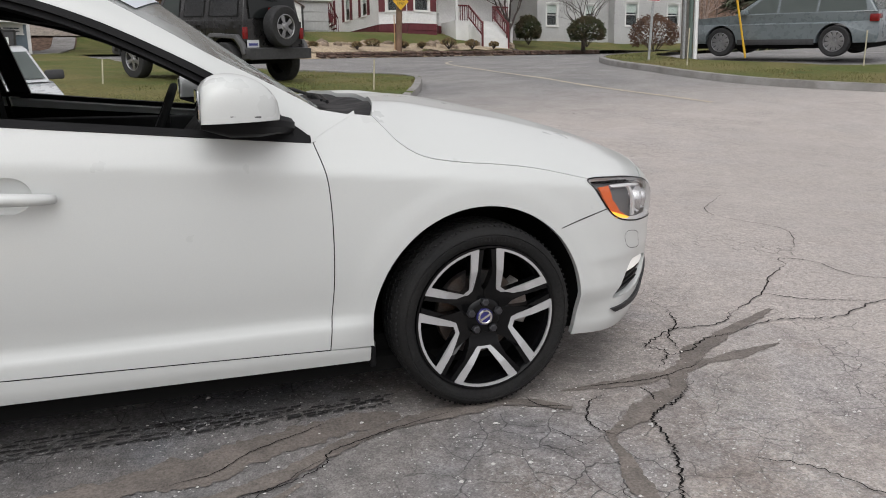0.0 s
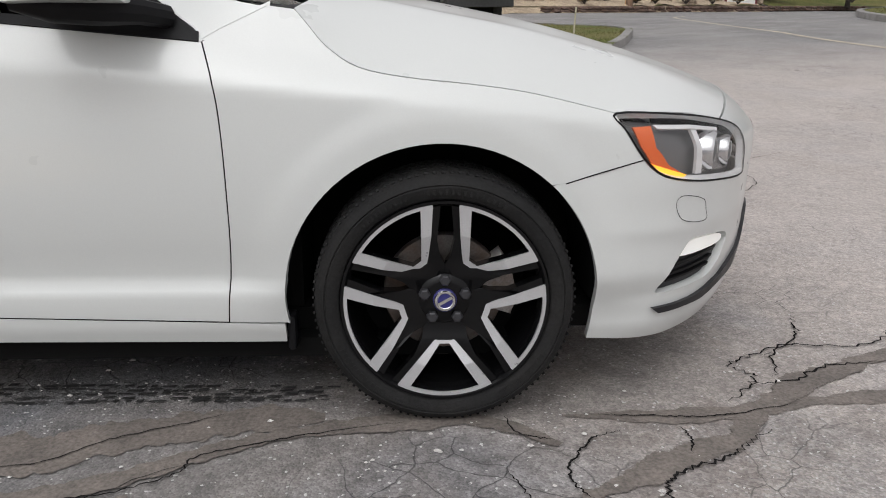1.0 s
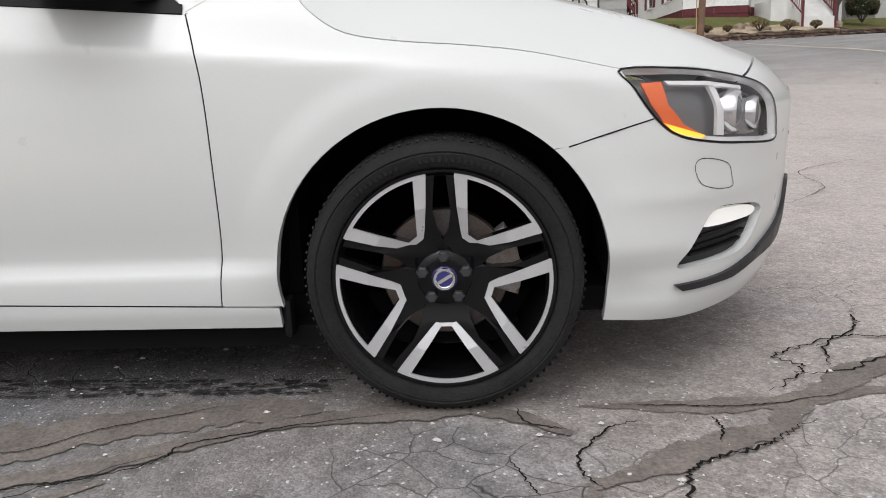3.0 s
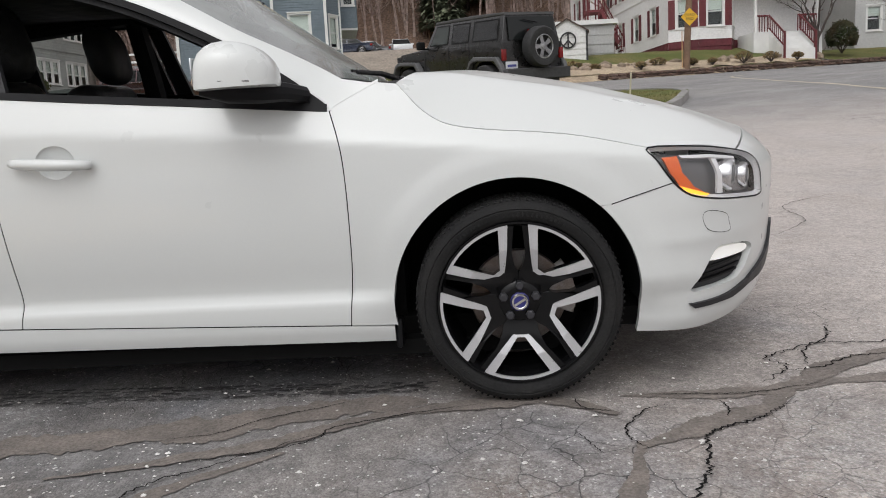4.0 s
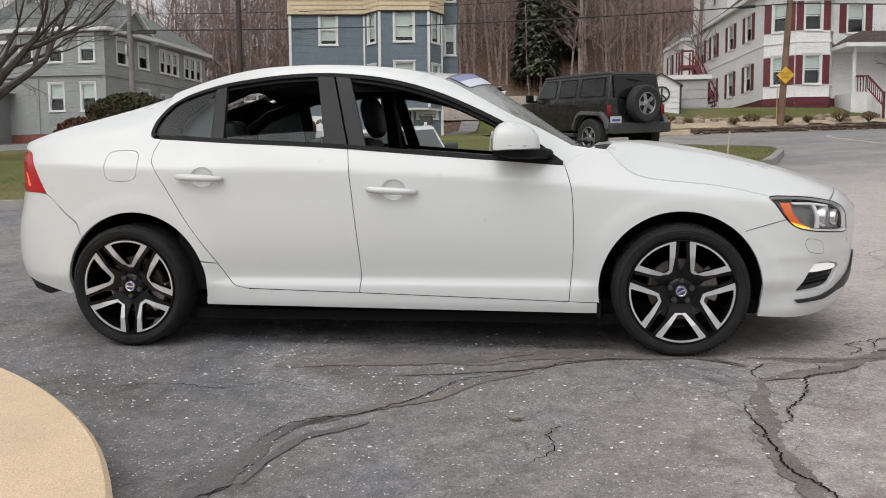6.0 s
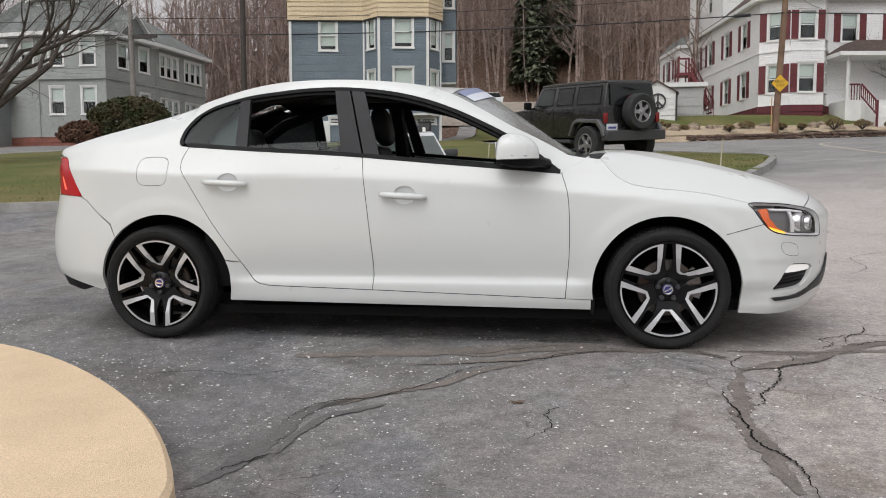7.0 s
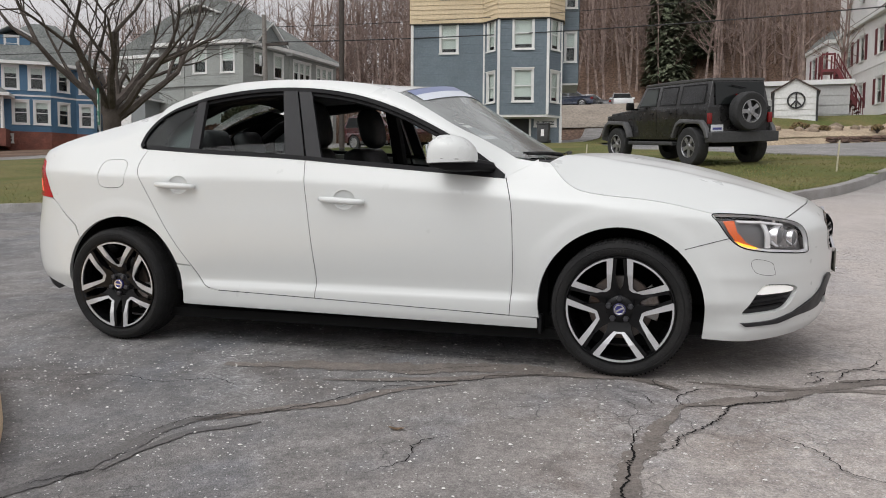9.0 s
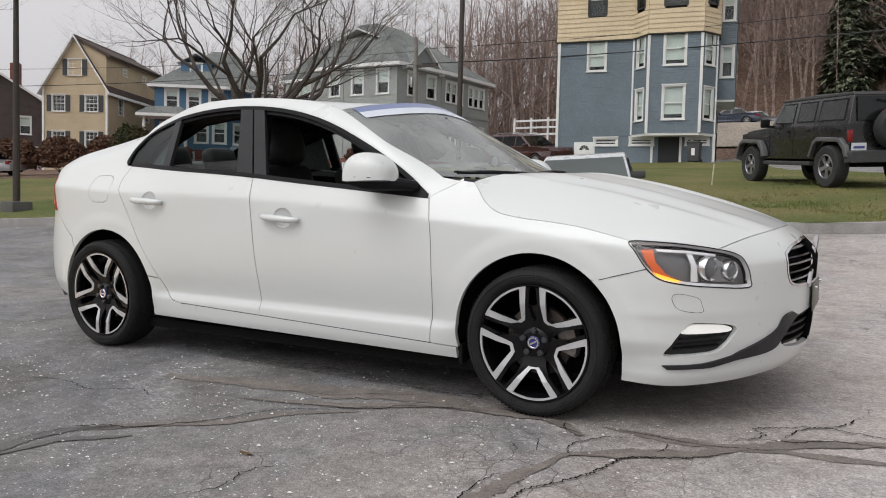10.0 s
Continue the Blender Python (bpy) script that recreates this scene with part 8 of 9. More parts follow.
def woods():
    def hill_area(rng):
        while True:
            y = 54 + 66 * rng.random() ** 1.25
            x = rng.uniform(-62, 62) * (0.6 + 0.4 * y / 120)
            if not (-18 < x < 8 and y < 74):
                return x, y

    me = wood(850, 21, hill_area, (8, 16), 0.12)
    me.materials.append(TWIG)
    tagged(new("woodland", me), "bare brown winter woods on the hillside", "woods", kind="stuff")

    def crest_area(rng):
        return rng.uniform(-30, 34), rng.uniform(74, 100)

    me = wood(330, 23, crest_area, (9, 17), 0.13)
    me.materials.append(TWIG)
    tagged(new("woodland", me), "dense bare woods above the gravel lot", "woods", kind="stuff")

    def left_area(rng):
        return rng.uniform(-95, -22), rng.uniform(58, 80)

    me = wood(280, 22, left_area, (9, 16), 0.14)
    me.materials.append(TWIG)
    tagged(new("woodland", me), "bare trees behind the grey and tan houses", "woods", kind="stuff")

    # undergrowth
    rng = random.Random(4)
    vs, fs = [], []
    for _ in range(9000):
        x, y = rng.uniform(-60, 60), 53 + 60 * rng.random() ** 1.3
        if -18 < x < 8 and y < 73:
            continue
        h = height(x, y)
        a, l = rng.uniform(0, 6.28), rng.uniform(0.6, 2.2)
        dx, dy = math.cos(a) * l * 0.4, math.sin(a) * l * 0.4
        w = 0.03
        n = len(vs)
        vs += [(x - w, y, h - 0.1), (x + w, y, h - 0.1), (x + dx + w * 0.3, y + dy, h + l), (x + dx - w * 0.3, y + dy, h + l)]
        fs.append((n, n + 1, n + 2, n + 3))
    me = bpy.data.meshes.new("undergrowth")
    me.from_pydata(vs, [], fs)
    me.materials.append(surface("dry_brush", (0.20, 0.13, 0.085), (0.13, 0.085, 0.06), rough=0.95, blotch=0.2, grain=3, spec=0.1))
    tagged(new("undergrowth", me), "dry brown brush under the trees", "brush", kind="stuff")


woods()

NEEDLES = surface("dark_green_needles", (0.11, 0.130, 0.082), (0.15, 0.165, 0.108), rough=0.9, blotch=0.8, grain=6, grain_amount=0.5, spec=0.2)
LEAVES = surface("dull_green_leaves", (0.035, 0.050, 0.020), (0.075, 0.055, 0.030), rough=0.85, blotch=1.2, grain=9, grain_amount=0.4, spec=0.25)
DRY_LEAVES = surface("brown_shrub_twigs", (0.10, 0.055, 0.040), (0.15, 0.09, 0.06), rough=0.95, blotch=1.2, grain=9, grain_amount=0.4, spec=0.1)


def conifer(x, y, high, wide, seed, label, lift=0.0):
    rng = random.Random(seed)
    t = thing("conifer", Matrix.Translation((x, y, height(x, y) + lift)), label, "tree")
    part("trunk", tubed([(0, 0, -0.3), (0, 0, high * 0.5), (0, 0, high)], [0.22, 0.12, 0.02], 8), BARK, t)
    vs, fs = [], []
    for k in range(int(high * 190)):
        z = high * (0.08 + 0.92 * rng.random())
        r = wide * (1 - z / high) ** 0.8 * rng.uniform(0.35, 1.0) + 0.1
        a = rng.uniform(0, 2 * math.pi)
        c = Vector((r * math.cos(a), r * math.sin(a), z - 0.25 * r))
        out = Vector((math.cos(a), math.sin(a), -0.35)).normalized()
        side = out.cross(UP).normalized()
        for _ in range(5):
            s = rng.uniform(0.22, 0.5)
            o = c + Vector((rng.uniform(-0.25, 0.25), rng.uniform(-0.25, 0.25), rng.uniform(-0.15, 0.15)))
            d = (out + Vector((rng.uniform(-0.5, 0.5), rng.uniform(-0.5, 0.5), rng.uniform(-0.4, 0.3)))).normalized()
            n = len(vs)
            w = side * s * 0.42
            vs += [tuple(o - d * s - w * 0.4), tuple(o + w), tuple(o + d * s), tuple(o - w)]
            fs.append((n, n + 1, n + 2, n + 3))
    me = bpy.data.meshes.new("crown")
    me.from_pydata(vs, [], fs)
    me.materials.append(NEEDLES)
    o = new("crown", me)
    o.parent = t
    return t


def shrub(x, y, wx, wy, high, material, seed, label, lift=0.0, leaves=3500, size=0.09):
    rng = random.Random(seed)
    t = thing("shrub", Matrix.Translation((x, y, height(x, y) + lift)), label, "shrub")
    b = bmesh.new()
    for k in range(9):
        a = 2 * math.pi * k / 9
        ring_tube(b, [(0, 0, -0.1), (wx * 0.3 * math.cos(a), wy * 0.3 * math.sin(a), high * 0.4), (wx * 0.42 * math.cos(a), wy * 0.42 * math.sin(a), high * 0.7)], [0.03, 0.02, 0.01], 4)
    part("twig_frame", b, BARK, t)
    vs, fs = [], []
    for _ in range(leaves):
        a, c = rng.uniform(0, 2 * math.pi), rng.uniform(-0.55, 1)
        rr = math.sqrt(max(0, 1 - c * c)) * rng.uniform(0.72, 1.0)
        lump = 0.88 + 0.16 * noise.noise(Vector((3 * math.cos(a) + seed, 3 * math.sin(a), 3 * c)))
        p = Vector((wx / 2 * rr * math.cos(a) * lump, wy / 2 * rr * math.sin(a) * lump, high * 0.42 + high * 0.58 * c * lump * rng.uniform(0.8, 1.0)))
        if p.z < 0.02:
            continue
        d = Vector((rng.uniform(-1, 1), rng.uniform(-1, 1), rng.uniform(-1, 1))).normalized()
        e = d.orthogonal().normalized()
        s = size * rng.uniform(0.6, 1.3)
        n = len(vs)
        vs += [tuple(p - d * s), tuple(p + e * s * 0.5), tuple(p + d * s), tuple(p - e * s * 0.5)]
        fs.append((n, n + 1, n + 2, n + 3))
    me = bpy.data.meshes.new("leaves")
    me.from_pydata(vs, [], fs)
    me.materials.append(material)
    o = new("leaves", me)
    o.parent = t
    return t


conifer(-2.0, 76, 16, 2.7, 31, "dark green conifer in the winter woods")
conifer(0.6, 81, 16, 2.7, 32, "dark green conifer in the winter woods")
conifer(27.0, 27.5, 12, 3.4, 33, "large dark conifer behind the drive", 0.1)
conifer(31.5, 25.0, 11, 3.2, 34, "large dark conifer behind the drive", 0.1)
shrub(-21.0, 32.0, 5.0, 3.6, 2.5, LEAVES, 41, "large clipped rounded evergreen shrub", 0.2, 9000, 0.10)
shrub(-22.9, 31.0, 2.6, 2.2, 1.3, DRY_LEAVES, 42, "low brown shrub by the grey house", 0.2, 2500)
shrub(-31.2, 22.8, 3.0, 2.4, 2.6, LEAVES, 43, "rounded evergreen shrub beside the street tree", 0.1, 4000)
for k, (x, y, w) in enumerate(((-39.5, 24.6, 4.2), (-36.8, 25.6, 3.4), (-42.4, 23.6, 4.0))):
    shrub(x, y, w, 2.4, 2.2, DRY_LEAVES, 50 + k, "bare reddish-brown hedge shrub", 0.1, 3500, 0.12)
shrub(22.0, 44.6, 2.0, 1.8, 1.9, LEAVES, 61, "round green shrub before the pale house", 0.7, 3000)
shrub(25.4, 43.0, 3.0, 2.2, 2.0, LEAVES, 62, "dark green shrub before the pale house", 0.6, 3500)
shrub(29.5, 41.5, 4.0, 2.6, 2.6, DRY_LEAVES, 63, "tangled brown shrub by the verge", 0.2, 3500)

BLADES = surface("grass_blades", (0.12, 0.15, 0.045), (0.24, 0.21, 0.10), rough=0.8, blotch=0.7, grain=30, grain_amount=0.4, spec=0.2)


# blades of grass at the lawn's near edges
def tufts():
    rng = random.Random(9)
    vs, fs = [], []
    edge = [p for p in LAWN_FRONT if -13 < p[0] < 6] + [p for p in RIGHT_KERB if p[1] < 25]
    for _ in range(26000):
        if rng.random() < 0.72:
            i = rng.randrange(len(LAWN_FRONT) - 1)
            (x0, y0), (x1, y1) = LAWN_FRONT[i], LAWN_FRONT[i + 1]
            k, d = rng.random(), rng.random() ** 1.6 * 5.0
            n = Vector((-(y1 - y0), x1 - x0)).normalized()
            x, y = x0 + (x1 - x0) * k + n.x * (0.16 + d), y0 + (y1 - y0) * k + n.y * (0.16 + d)
            if not -14 < x < 6 or not inside(x, y, LAWN):
                continue
        else:
            i = rng.randrange(len(RIGHT_KERB) - 1)
            (x0, y0), (x1, y1) = RIGHT_KERB[i], RIGHT_KERB[i + 1]
            k, d = rng.random(), rng.random() * 2.0
            n = Vector((-(y1 - y0), x1 - x0)).normalized()
            x, y = x0 + (x1 - x0) * k + n.x * (0.16 + d), y0 + (y1 - y0) * k + n.y * (0.16 + d)
            if not inside(x, y, VERGE):
                continue
        z, s = height(x, y) + 0.12, rng.uniform(0.015, 0.05)
        a = rng.uniform(0, 6.28)
        n_ = len(vs)
        dx, dy = math.cos(a), math.sin(a)
        vs += [(x - dx * 0.012, y - dy * 0.012, z), (x + dx * 0.012, y + dy * 0.012, z), (x + rng.uniform(-0.03, 0.03), y + rng.uniform(-0.03, 0.03), z + s)]
        fs.append((n_, n_ + 1, n_ + 2))
    me = bpy.data.meshes.new("grass_blades")
    me.from_pydata(vs, [], fs)
    me.materials.append(BLADES)
    tagged(new("grass_blades", me), "short mixed green and straw grass blades", "grass", kind="stuff")


tufts()

# ---- poles, wires, signs ----
YELLOW = surface("yellow_sign_sheet", (0.72, 0.42, 0.02), rough=0.5, blotch=3, grain=60, grain_amount=0.05)
SIGN_RED = surface("red_sign_sheet", (0.48, 0.02, 0.03), rough=0.45, blotch=3, grain=60, grain_amount=0.05)
SIGN_GREEN = surface("green_sign_sheet", (0.01, 0.16, 0.10), rough=0.45, blotch=3, grain=60)
GALV = surface("galvanised_steel", (0.38, 0.39, 0.39), rough=0.5, metal=0.7, blotch=4, grain=60)
SIGN_WHITE = plain("white_sign_paint", (0.75, 0.75, 0.74), 0.5)
INK = plain("black_ink", (0.02, 0.02, 0.02), 0.6)
DARK_POST = surface("dark_bronze_post", (0.055, 0.045, 0.038), rough=0.6, metal=0.3, blotch=2, grain=40)


def words(text, size, material, parent, m, name="lettering"):
    c = bpy.data.curves.new(name, "FONT")
    c.body, c.size, c.align_x, c.align_y, c.extrude = text, size, "CENTER", "CENTER", 0.002
    o = new("tmp_" + name, c)
    me = bpy.data.meshes.new_from_object(o.evaluated_get(bpy.context.evaluated_depsgraph_get()))
    bpy.data.objects.remove(o)
    me.materials.clear()
    me.materials.append(material)
    t = new(name, me)
    t.parent = parent
    t.matrix_local = m
    return t


def pole(x, y, high, r0, r1, material, label, lean=(0, 0), name="utility_pole", lift=0.0):
    p = thing(name, Matrix.Translation((x, y, height(x, y) + lift)), label, "pole")
    part("shaft", tubed([(0, 0, -0.3), (lean[0] * 0.5, lean[1] * 0.5, high / 2), (lean[0], lean[1], high)], [r0, (r0 + r1) / 2, r1], 12), material, p)
    return p


p3 = pole(10.85, 37.1, 10.5, 0.17, 0.12, POLE_WOOD, "leaning brown wooden utility pole by the far kerb", (0.55, 0))
part("guard", boxed(-0.20, -0.165, -0.10, -0.06, 0.1, 2.1), surface("pale_orange_plastic", (0.50, 0.30, 0.14), rough=0.6, blotch=3), p3, "yellow marker strip")
part("insulator", tubed([(0.5, -0.16, 9.3), (0.5, -0.16, 9.6)], 0.06, 8), DARK_POST, p3)
sg = thing("dead_end_sign", Matrix.Translation((11.0, 36.86, 6.25)) @ pose(0, 0, 0, 90, 0, 4), "yellow diamond warning sign on the wooden pole", "sign")
b = bmesh.new()
extrude_outline(b, [(0.43 * math.cos(math.pi * k / 2), 0.43 * math.sin(math.pi * k / 2)) for k in range(4)], -0.006, 0.006)
part("plate", b, YELLOW, sg, flat=True)
words("DEAD", 0.19, INK, sg, Matrix.Translation((0, 0.085, 0.009)))
words("END", 0.19, INK, sg, Matrix.Translation((0, -0.095, 0.009)))

p1 = pole(-22.95, 36, 7.6, 0.16, 0.13, POLE_GREY, "grey weathered utility pole beside the grey house", (-0.1, 0))
part("crossarm", boxed(-0.2, 1.4, -0.08, 0.08, 5.85, 6.0), DARK_POST, p1)
part("meter_box", boxed(-0.32, -0.16, -0.2, 0.05, 4.7, 5.3, 0.03), GALV, p1)
pole(-7.42, 12.9, 8.5, 0.065, 0.05, DARK_POST, "slim dark metal lamp post on the lawn", name="lamp_post", lift=0.1)

lamp_post = thing("lamp_post", Matrix.Translation((-14.3, 6.5, height(-14.3, 6.5))), "dark metal street lamp on a square base", "lamp post")
part("base", boxed(-0.22, 0.22, -0.22, 0.22, -0.2, 0.32, 0.03), surface("dark_concrete_base", (0.10, 0.095, 0.09), rough=0.9), lamp_post)
part("shaft", tubed([(0, 0, 0.3), (0, 0, 4.6)], [0.075, 0.05], 10), DARK_POST, lamp_post)
part("lantern", boxed(-0.08, 0.55, -0.16, 0.16, 4.5, 4.62, 0.03), DARK_POST, lamp_post)

ns = thing("number_sign", Matrix.Translation((-16.12, 15.0, height(-16.12, 15) + 0.1)) @ pose(0, 0, 0, 0, 0, -40), "narrow upright green sign with illegible white bars", "sign")
part("post", tubed([(0, 0, -0.2), (0, 0, 2.1)], 0.03, 6), GALV, ns)
pl = part("plate", boxed(-0.14, 0.14, -0.05, -0.03, 1.2, 2.25), SIGN_GREEN, ns)
for z in (1.38, 1.70, 2.02):
    part("bar", boxed(-0.06, 0.06, -0.056, -0.051, z - 0.09, z + 0.09), SIGN_WHITE, pl)


def wire(a, b_, sag, r=0.018, label="black overhead cable across the street"):
    w = [Vector(a).lerp(Vector(b_), k / 24) - UP * sag * 4 * (k / 24) * (1 - k / 24) for k in range(25)]
    b = bmesh.new()
    ring_tube(b, w, r, 5)
    tagged(link("overhead_cable", b, BLACK_RUBBER), label, "cable")


wire((-22.6, 36, 9.45), (11.3, 37.0, 9.75), 0.35, 0.028)
wire((-22.6, 36, 10.3), (11.35, 37.0, 10.9), 0.4, 0.014)
wire((11.3, 37.0, 9.75), (46, 42, 10.6), 0.4, 0.028)
wire((-22.9, 36, 9.45), (-62, 24, 8.6), 0.5, 0.022)
wire((-22.9, 36, 10.2), (-62, 24, 9.9), 0.5, 0.014)
wire((11.35, 37.0, 10.9), (15.2, 43.9, 11.4), 0.15, 0.012)
b = bmesh.new()
ring_tube(b, [(8.7, 36.9, 9.62), (9.5, 36.9, 9.66)], 0.08, 8)
tagged(link("cable_joint", b, BLACK_RUBBER), "thick black joint sleeve on the cable", "cable joint")

# stop sign and pole group on the verge
st = thing("stop_sign", Matrix.Translation((11.75, 16.2, height(11.75, 16.2) + 0.1)) @ pose(0, 0, 0, 0, 3, -20), "red octagonal stop sign on a leaning steel post", "sign")
part("post", boxed(-0.03, 0.03, -0.02, 0.02, -0.3, 2.1), GALV, st)
b = bmesh.new()
extrude_outline(b, [(0.38 * math.cos(math.pi * (k + 0.5) / 4) / 0.924, 0.38 * math.sin(math.pi * (k + 0.5) / 4) / 0.924) for k in range(8)], -0.004, 0.004, pose(0, -0.035, 1.95, 90, 0, 0))
pl = part("plate", b, SIGN_WHITE, st, flat=True)
b = bmesh.new()
extrude_outline(b, [(0.36 * math.cos(math.pi * (k + 0.5) / 4) / 0.924, 0.36 * math.sin(math.pi * (k + 0.5) / 4) / 0.924) for k in range(8)], -0.004, 0.004, pose(0, -0.041, 1.95, 90, 0, 0))
part("face", b, SIGN_RED, pl, flat=True)
words("STOP", 0.30, SIGN_WHITE, pl, pose(0, -0.048, 1.95, 90, 0, 0))
up_ = pole(12.75, 15.9, 9, 0.16, 0.14, POLE_GREY, "grey wooden utility pole with steel conduits", lift=0.08)
for dx, dy, r, mat_, h in ((-0.18, -0.12, 0.05, GALV, 7), (-0.05, -0.22, 0.055, surface("green_conduit", (0.10, 0.14, 0.12), rough=0.6), 7), (0.10, -0.24, 0.06, SIGN_WHITE, 5.5), (0.23, -0.10, 0.045, GALV, 7)):
    part("conduit", tubed([(dx, dy, -0.2), (dx, dy, h)], r, 8), mat_, up_)
part("guy_wire", tubed([(1.15, -1.0, 0.0), (0.0, 0.0, 8.5)], 0.012, 5), GALV, up_)
part("guy_guard", tubed([(1.15, -1.0, 0.0), (0.80, -0.69, 2.6)], 0.03, 6), YELLOW, up_, "yellow plastic guy-wire guard")
for x, y, h in ((11.05, 13.6, 0.9), (14.0, 11.2, 0.8), (2.9, 12.3, 0.6), (-2.0, 14.5, 0.5)):
    s = thing("marker_stake", Matrix.Translation((x, y, height(x, y) + 0.1)), "thin pale marker stake in the grass", "stake", "marker stakes")
    part("stake", tubed([(0, 0, -0.1), (0.04, 0, h)], 0.016, 5), surface("pale_stake", (0.5, 0.46, 0.34), rough=0.8), s)

# worn yellow line on the street
b = bmesh.new()
line = curve([(7.9, 8.7), (7.45, 13.8), (8.3, 22.5), (11.5, 31)], 12)
for (x0, y0), (x1, y1) in zip(line, line[1:]):
    n = Vector((-(y1 - y0), x1 - x0)).normalized() * 0.06
    b.faces.new([b.verts.new((x, y, height(x, y) + 0.006)) for x, y in ((x0 + n.x, y0 + n.y), (x0 - n.x, y0 - n.y), (x1 - n.x, y1 - n.y), (x1 + n.x, y1 + n.y))])
tagged(link("road_line", b, surface("worn_yellow_paint", (0.52, 0.45, 0.35), (0.38, 0.34, 0.29), rough=0.8, blotch=4, grain=60, grain_amount=0.4)), "faded yellow line on the asphalt", "road marking", kind="structure")

# ---- stones at the far kerb ----
ROCK = surface("tan_field_stone", (0.30, 0.235, 0.17), (0.20, 0.155, 0.12), rough=0.9, blotch=3, grain=20, grain_amount=0.35, bump=0.6, bump_scale=12, vary=0.3)
SAND = surface("tan_gravel_bank", (0.42, 0.335, 0.235), (0.30, 0.235, 0.17), rough=0.95, blotch=1.0, grain=12, grain_amount=0.35, bump=0.8, bump_scale=12)
WALL_STONE = surface("red_brown_wall_stone", (0.155, 0.095, 0.07), (0.11, 0.075, 0.06), rough=0.9, blotch=3, grain=16, grain_amount=0.35, bump=0.6, bump_scale=12, vary=0.3)
b = bmesh.new()
bank = [p for p in FAR_EDGE]
rows_ = []
for i, (x, y) in enumerate(bank):
    ax, ay = bank[max(i - 1, 0)]
    bx, by = bank[min(i + 1, len(bank) - 1)]
    n = Vector((-(by - ay), bx - ax)).normalized()
    rows_.append([b.verts.new((x + n.x * u, y + n.y * u, height(x + n.x * u, y + n.y * u) + h + 0.05 * noise.noise(Vector((x * 2, u * 3, 0))))) for u, h in ((-0.25, 0.0), (0.1, 0.34), (0.7, 0.50), (1.6, 0.62), (2.4, 0.72))])
for r, q in zip(rows_, rows_[1:]):
    for k in range(4):
        b.faces.new((r[k], r[k + 1], q[k + 1], q[k]))
tagged(link("gravel_bank", b, SAND), "tan gravel bank before the front yard", "bank", kind="structure")


def stone(size, seed):
    rng = random.Random(seed)
    b = bmesh.new()
    bmesh.ops.create_icosphere(b, subdivisions=1, radius=1.0)
    for v in b.verts:
        v.co *= 0.85 + 0.3 * rng.random()
        v.co = Vector((v.co.x * size[0], v.co.y * size[1], v.co.z * size[2]))
    me = bpy.data.meshes.new("stone")
    b.to_mesh(me)
    b.free()
    return me


rng = random.Random(17)
wall_ = thing("stone_wall", Matrix.Translation((13, 38.2, height(13, 38.2))), "low red-brown dry stone wall along the kerb", "wall")
shapes = [stone((0.36, 0.2, 0.10), k) for k in range(5)]
for me in shapes:
    me.materials.append(WALL_STONE)
edge_d = dense([p for p in FAR_EDGE if p[0] > 6.3] + [p for p in FAR_EDGE_2 if p[0] < 27.8], 0.55, closed=False)
for x, y in edge_d:
    for lay in range(2):
        o = new("stone", shapes[rng.randrange(5)])
        o.parent = wall_
        o.matrix_world = Matrix.Translation((x + rng.uniform(-0.05, 0.05), y - 0.15 + rng.uniform(-0.05, 0.05), height(x, y) + 0.07 + 0.13 * lay)) @ pose(0, 0, 0, 0, 0, 25 + rng.uniform(-10, 10))
boulders = [stone((0.35, 0.28, 0.22), 20 + k) for k in range(4)]
for me in boulders:
    me.materials.append(ROCK)
for k in range(34):
    i = rng.randrange(len(FAR_EDGE))
    x, y = FAR_EDGE[i]
    u = rng.uniform(0.3, 2.2)
    x, y = x - 0.45 * u + rng.uniform(-0.6, 0.6), y + 0.85 * u
    o = new("boulder", boulders[rng.randrange(4)])
    o.matrix_world = Matrix.Translation((x, y, height(x, y) + 0.42 + 0.12 * u)) @ pose(0, 0, 0, 0, 0, rng.uniform(0, 360)) @ Matrix.Scale(rng.uniform(0.5, 1.2), 4)
    tagged(o, "tan field stone on the gravel bank", "stone", "stones on the bank")
TAN_PLANT = surface("dry_tan_plant", (0.21, 0.145, 0.075), (0.12, 0.095, 0.05), rough=0.95, blotch=1.2, grain=9, grain_amount=0.4, spec=0.1)
for k in range(9):
    x, y = 4.6 + 1.65 * k + rng.uniform(-0.7, 0.7), 35.4 + 0.57 * k + rng.uniform(-0.3, 0.7)
    w = rng.uniform(0.45, 1.1)
    shrub(x, y, w, w * 0.8, 0.5 * w, TAN_PLANT, 80 + k, "small dry garden plant on the bank", 0.5, 260, 0.07)

# ---- shed and trailer ----
sh = thing("shed", Matrix.Translation((5.25, 38.6, 0)) @ pose(0, 0, 0, 0, 0, -6), "small white gabled shed with a ring emblem", "shed")
shed_paint = siding_paint("white_shed_boards", (0.66, 0.66, 0.64), 0.92)
walls(sh, [(-1.0, 0), (1.0, 0), (1.0, 3), (-1.0, 3)], 4.3, 6.1, shed_paint, {}, 0.3)
part("gable_wall", gable_wall(-1.0, 1.0, 0, 6.1, 0.6, 0.2), shed_paint, sh, flat=True)
part("roof", gable_roof(-1.0, 1.0, 0, 3, 6.1, 0.6, 0.12, 0.07), [ROOF_BROWN, ROOF_BROWN], sh)
for x in (-1, 1):
    corner_board(sh, x, 0, 4.3, 6.1, 0.05, INK)
b = bmesh.new()
m_ = Matrix.Translation((0.05, -0.06, 5.65)) @ pose(0, 0, 0, 90, 0, 0)
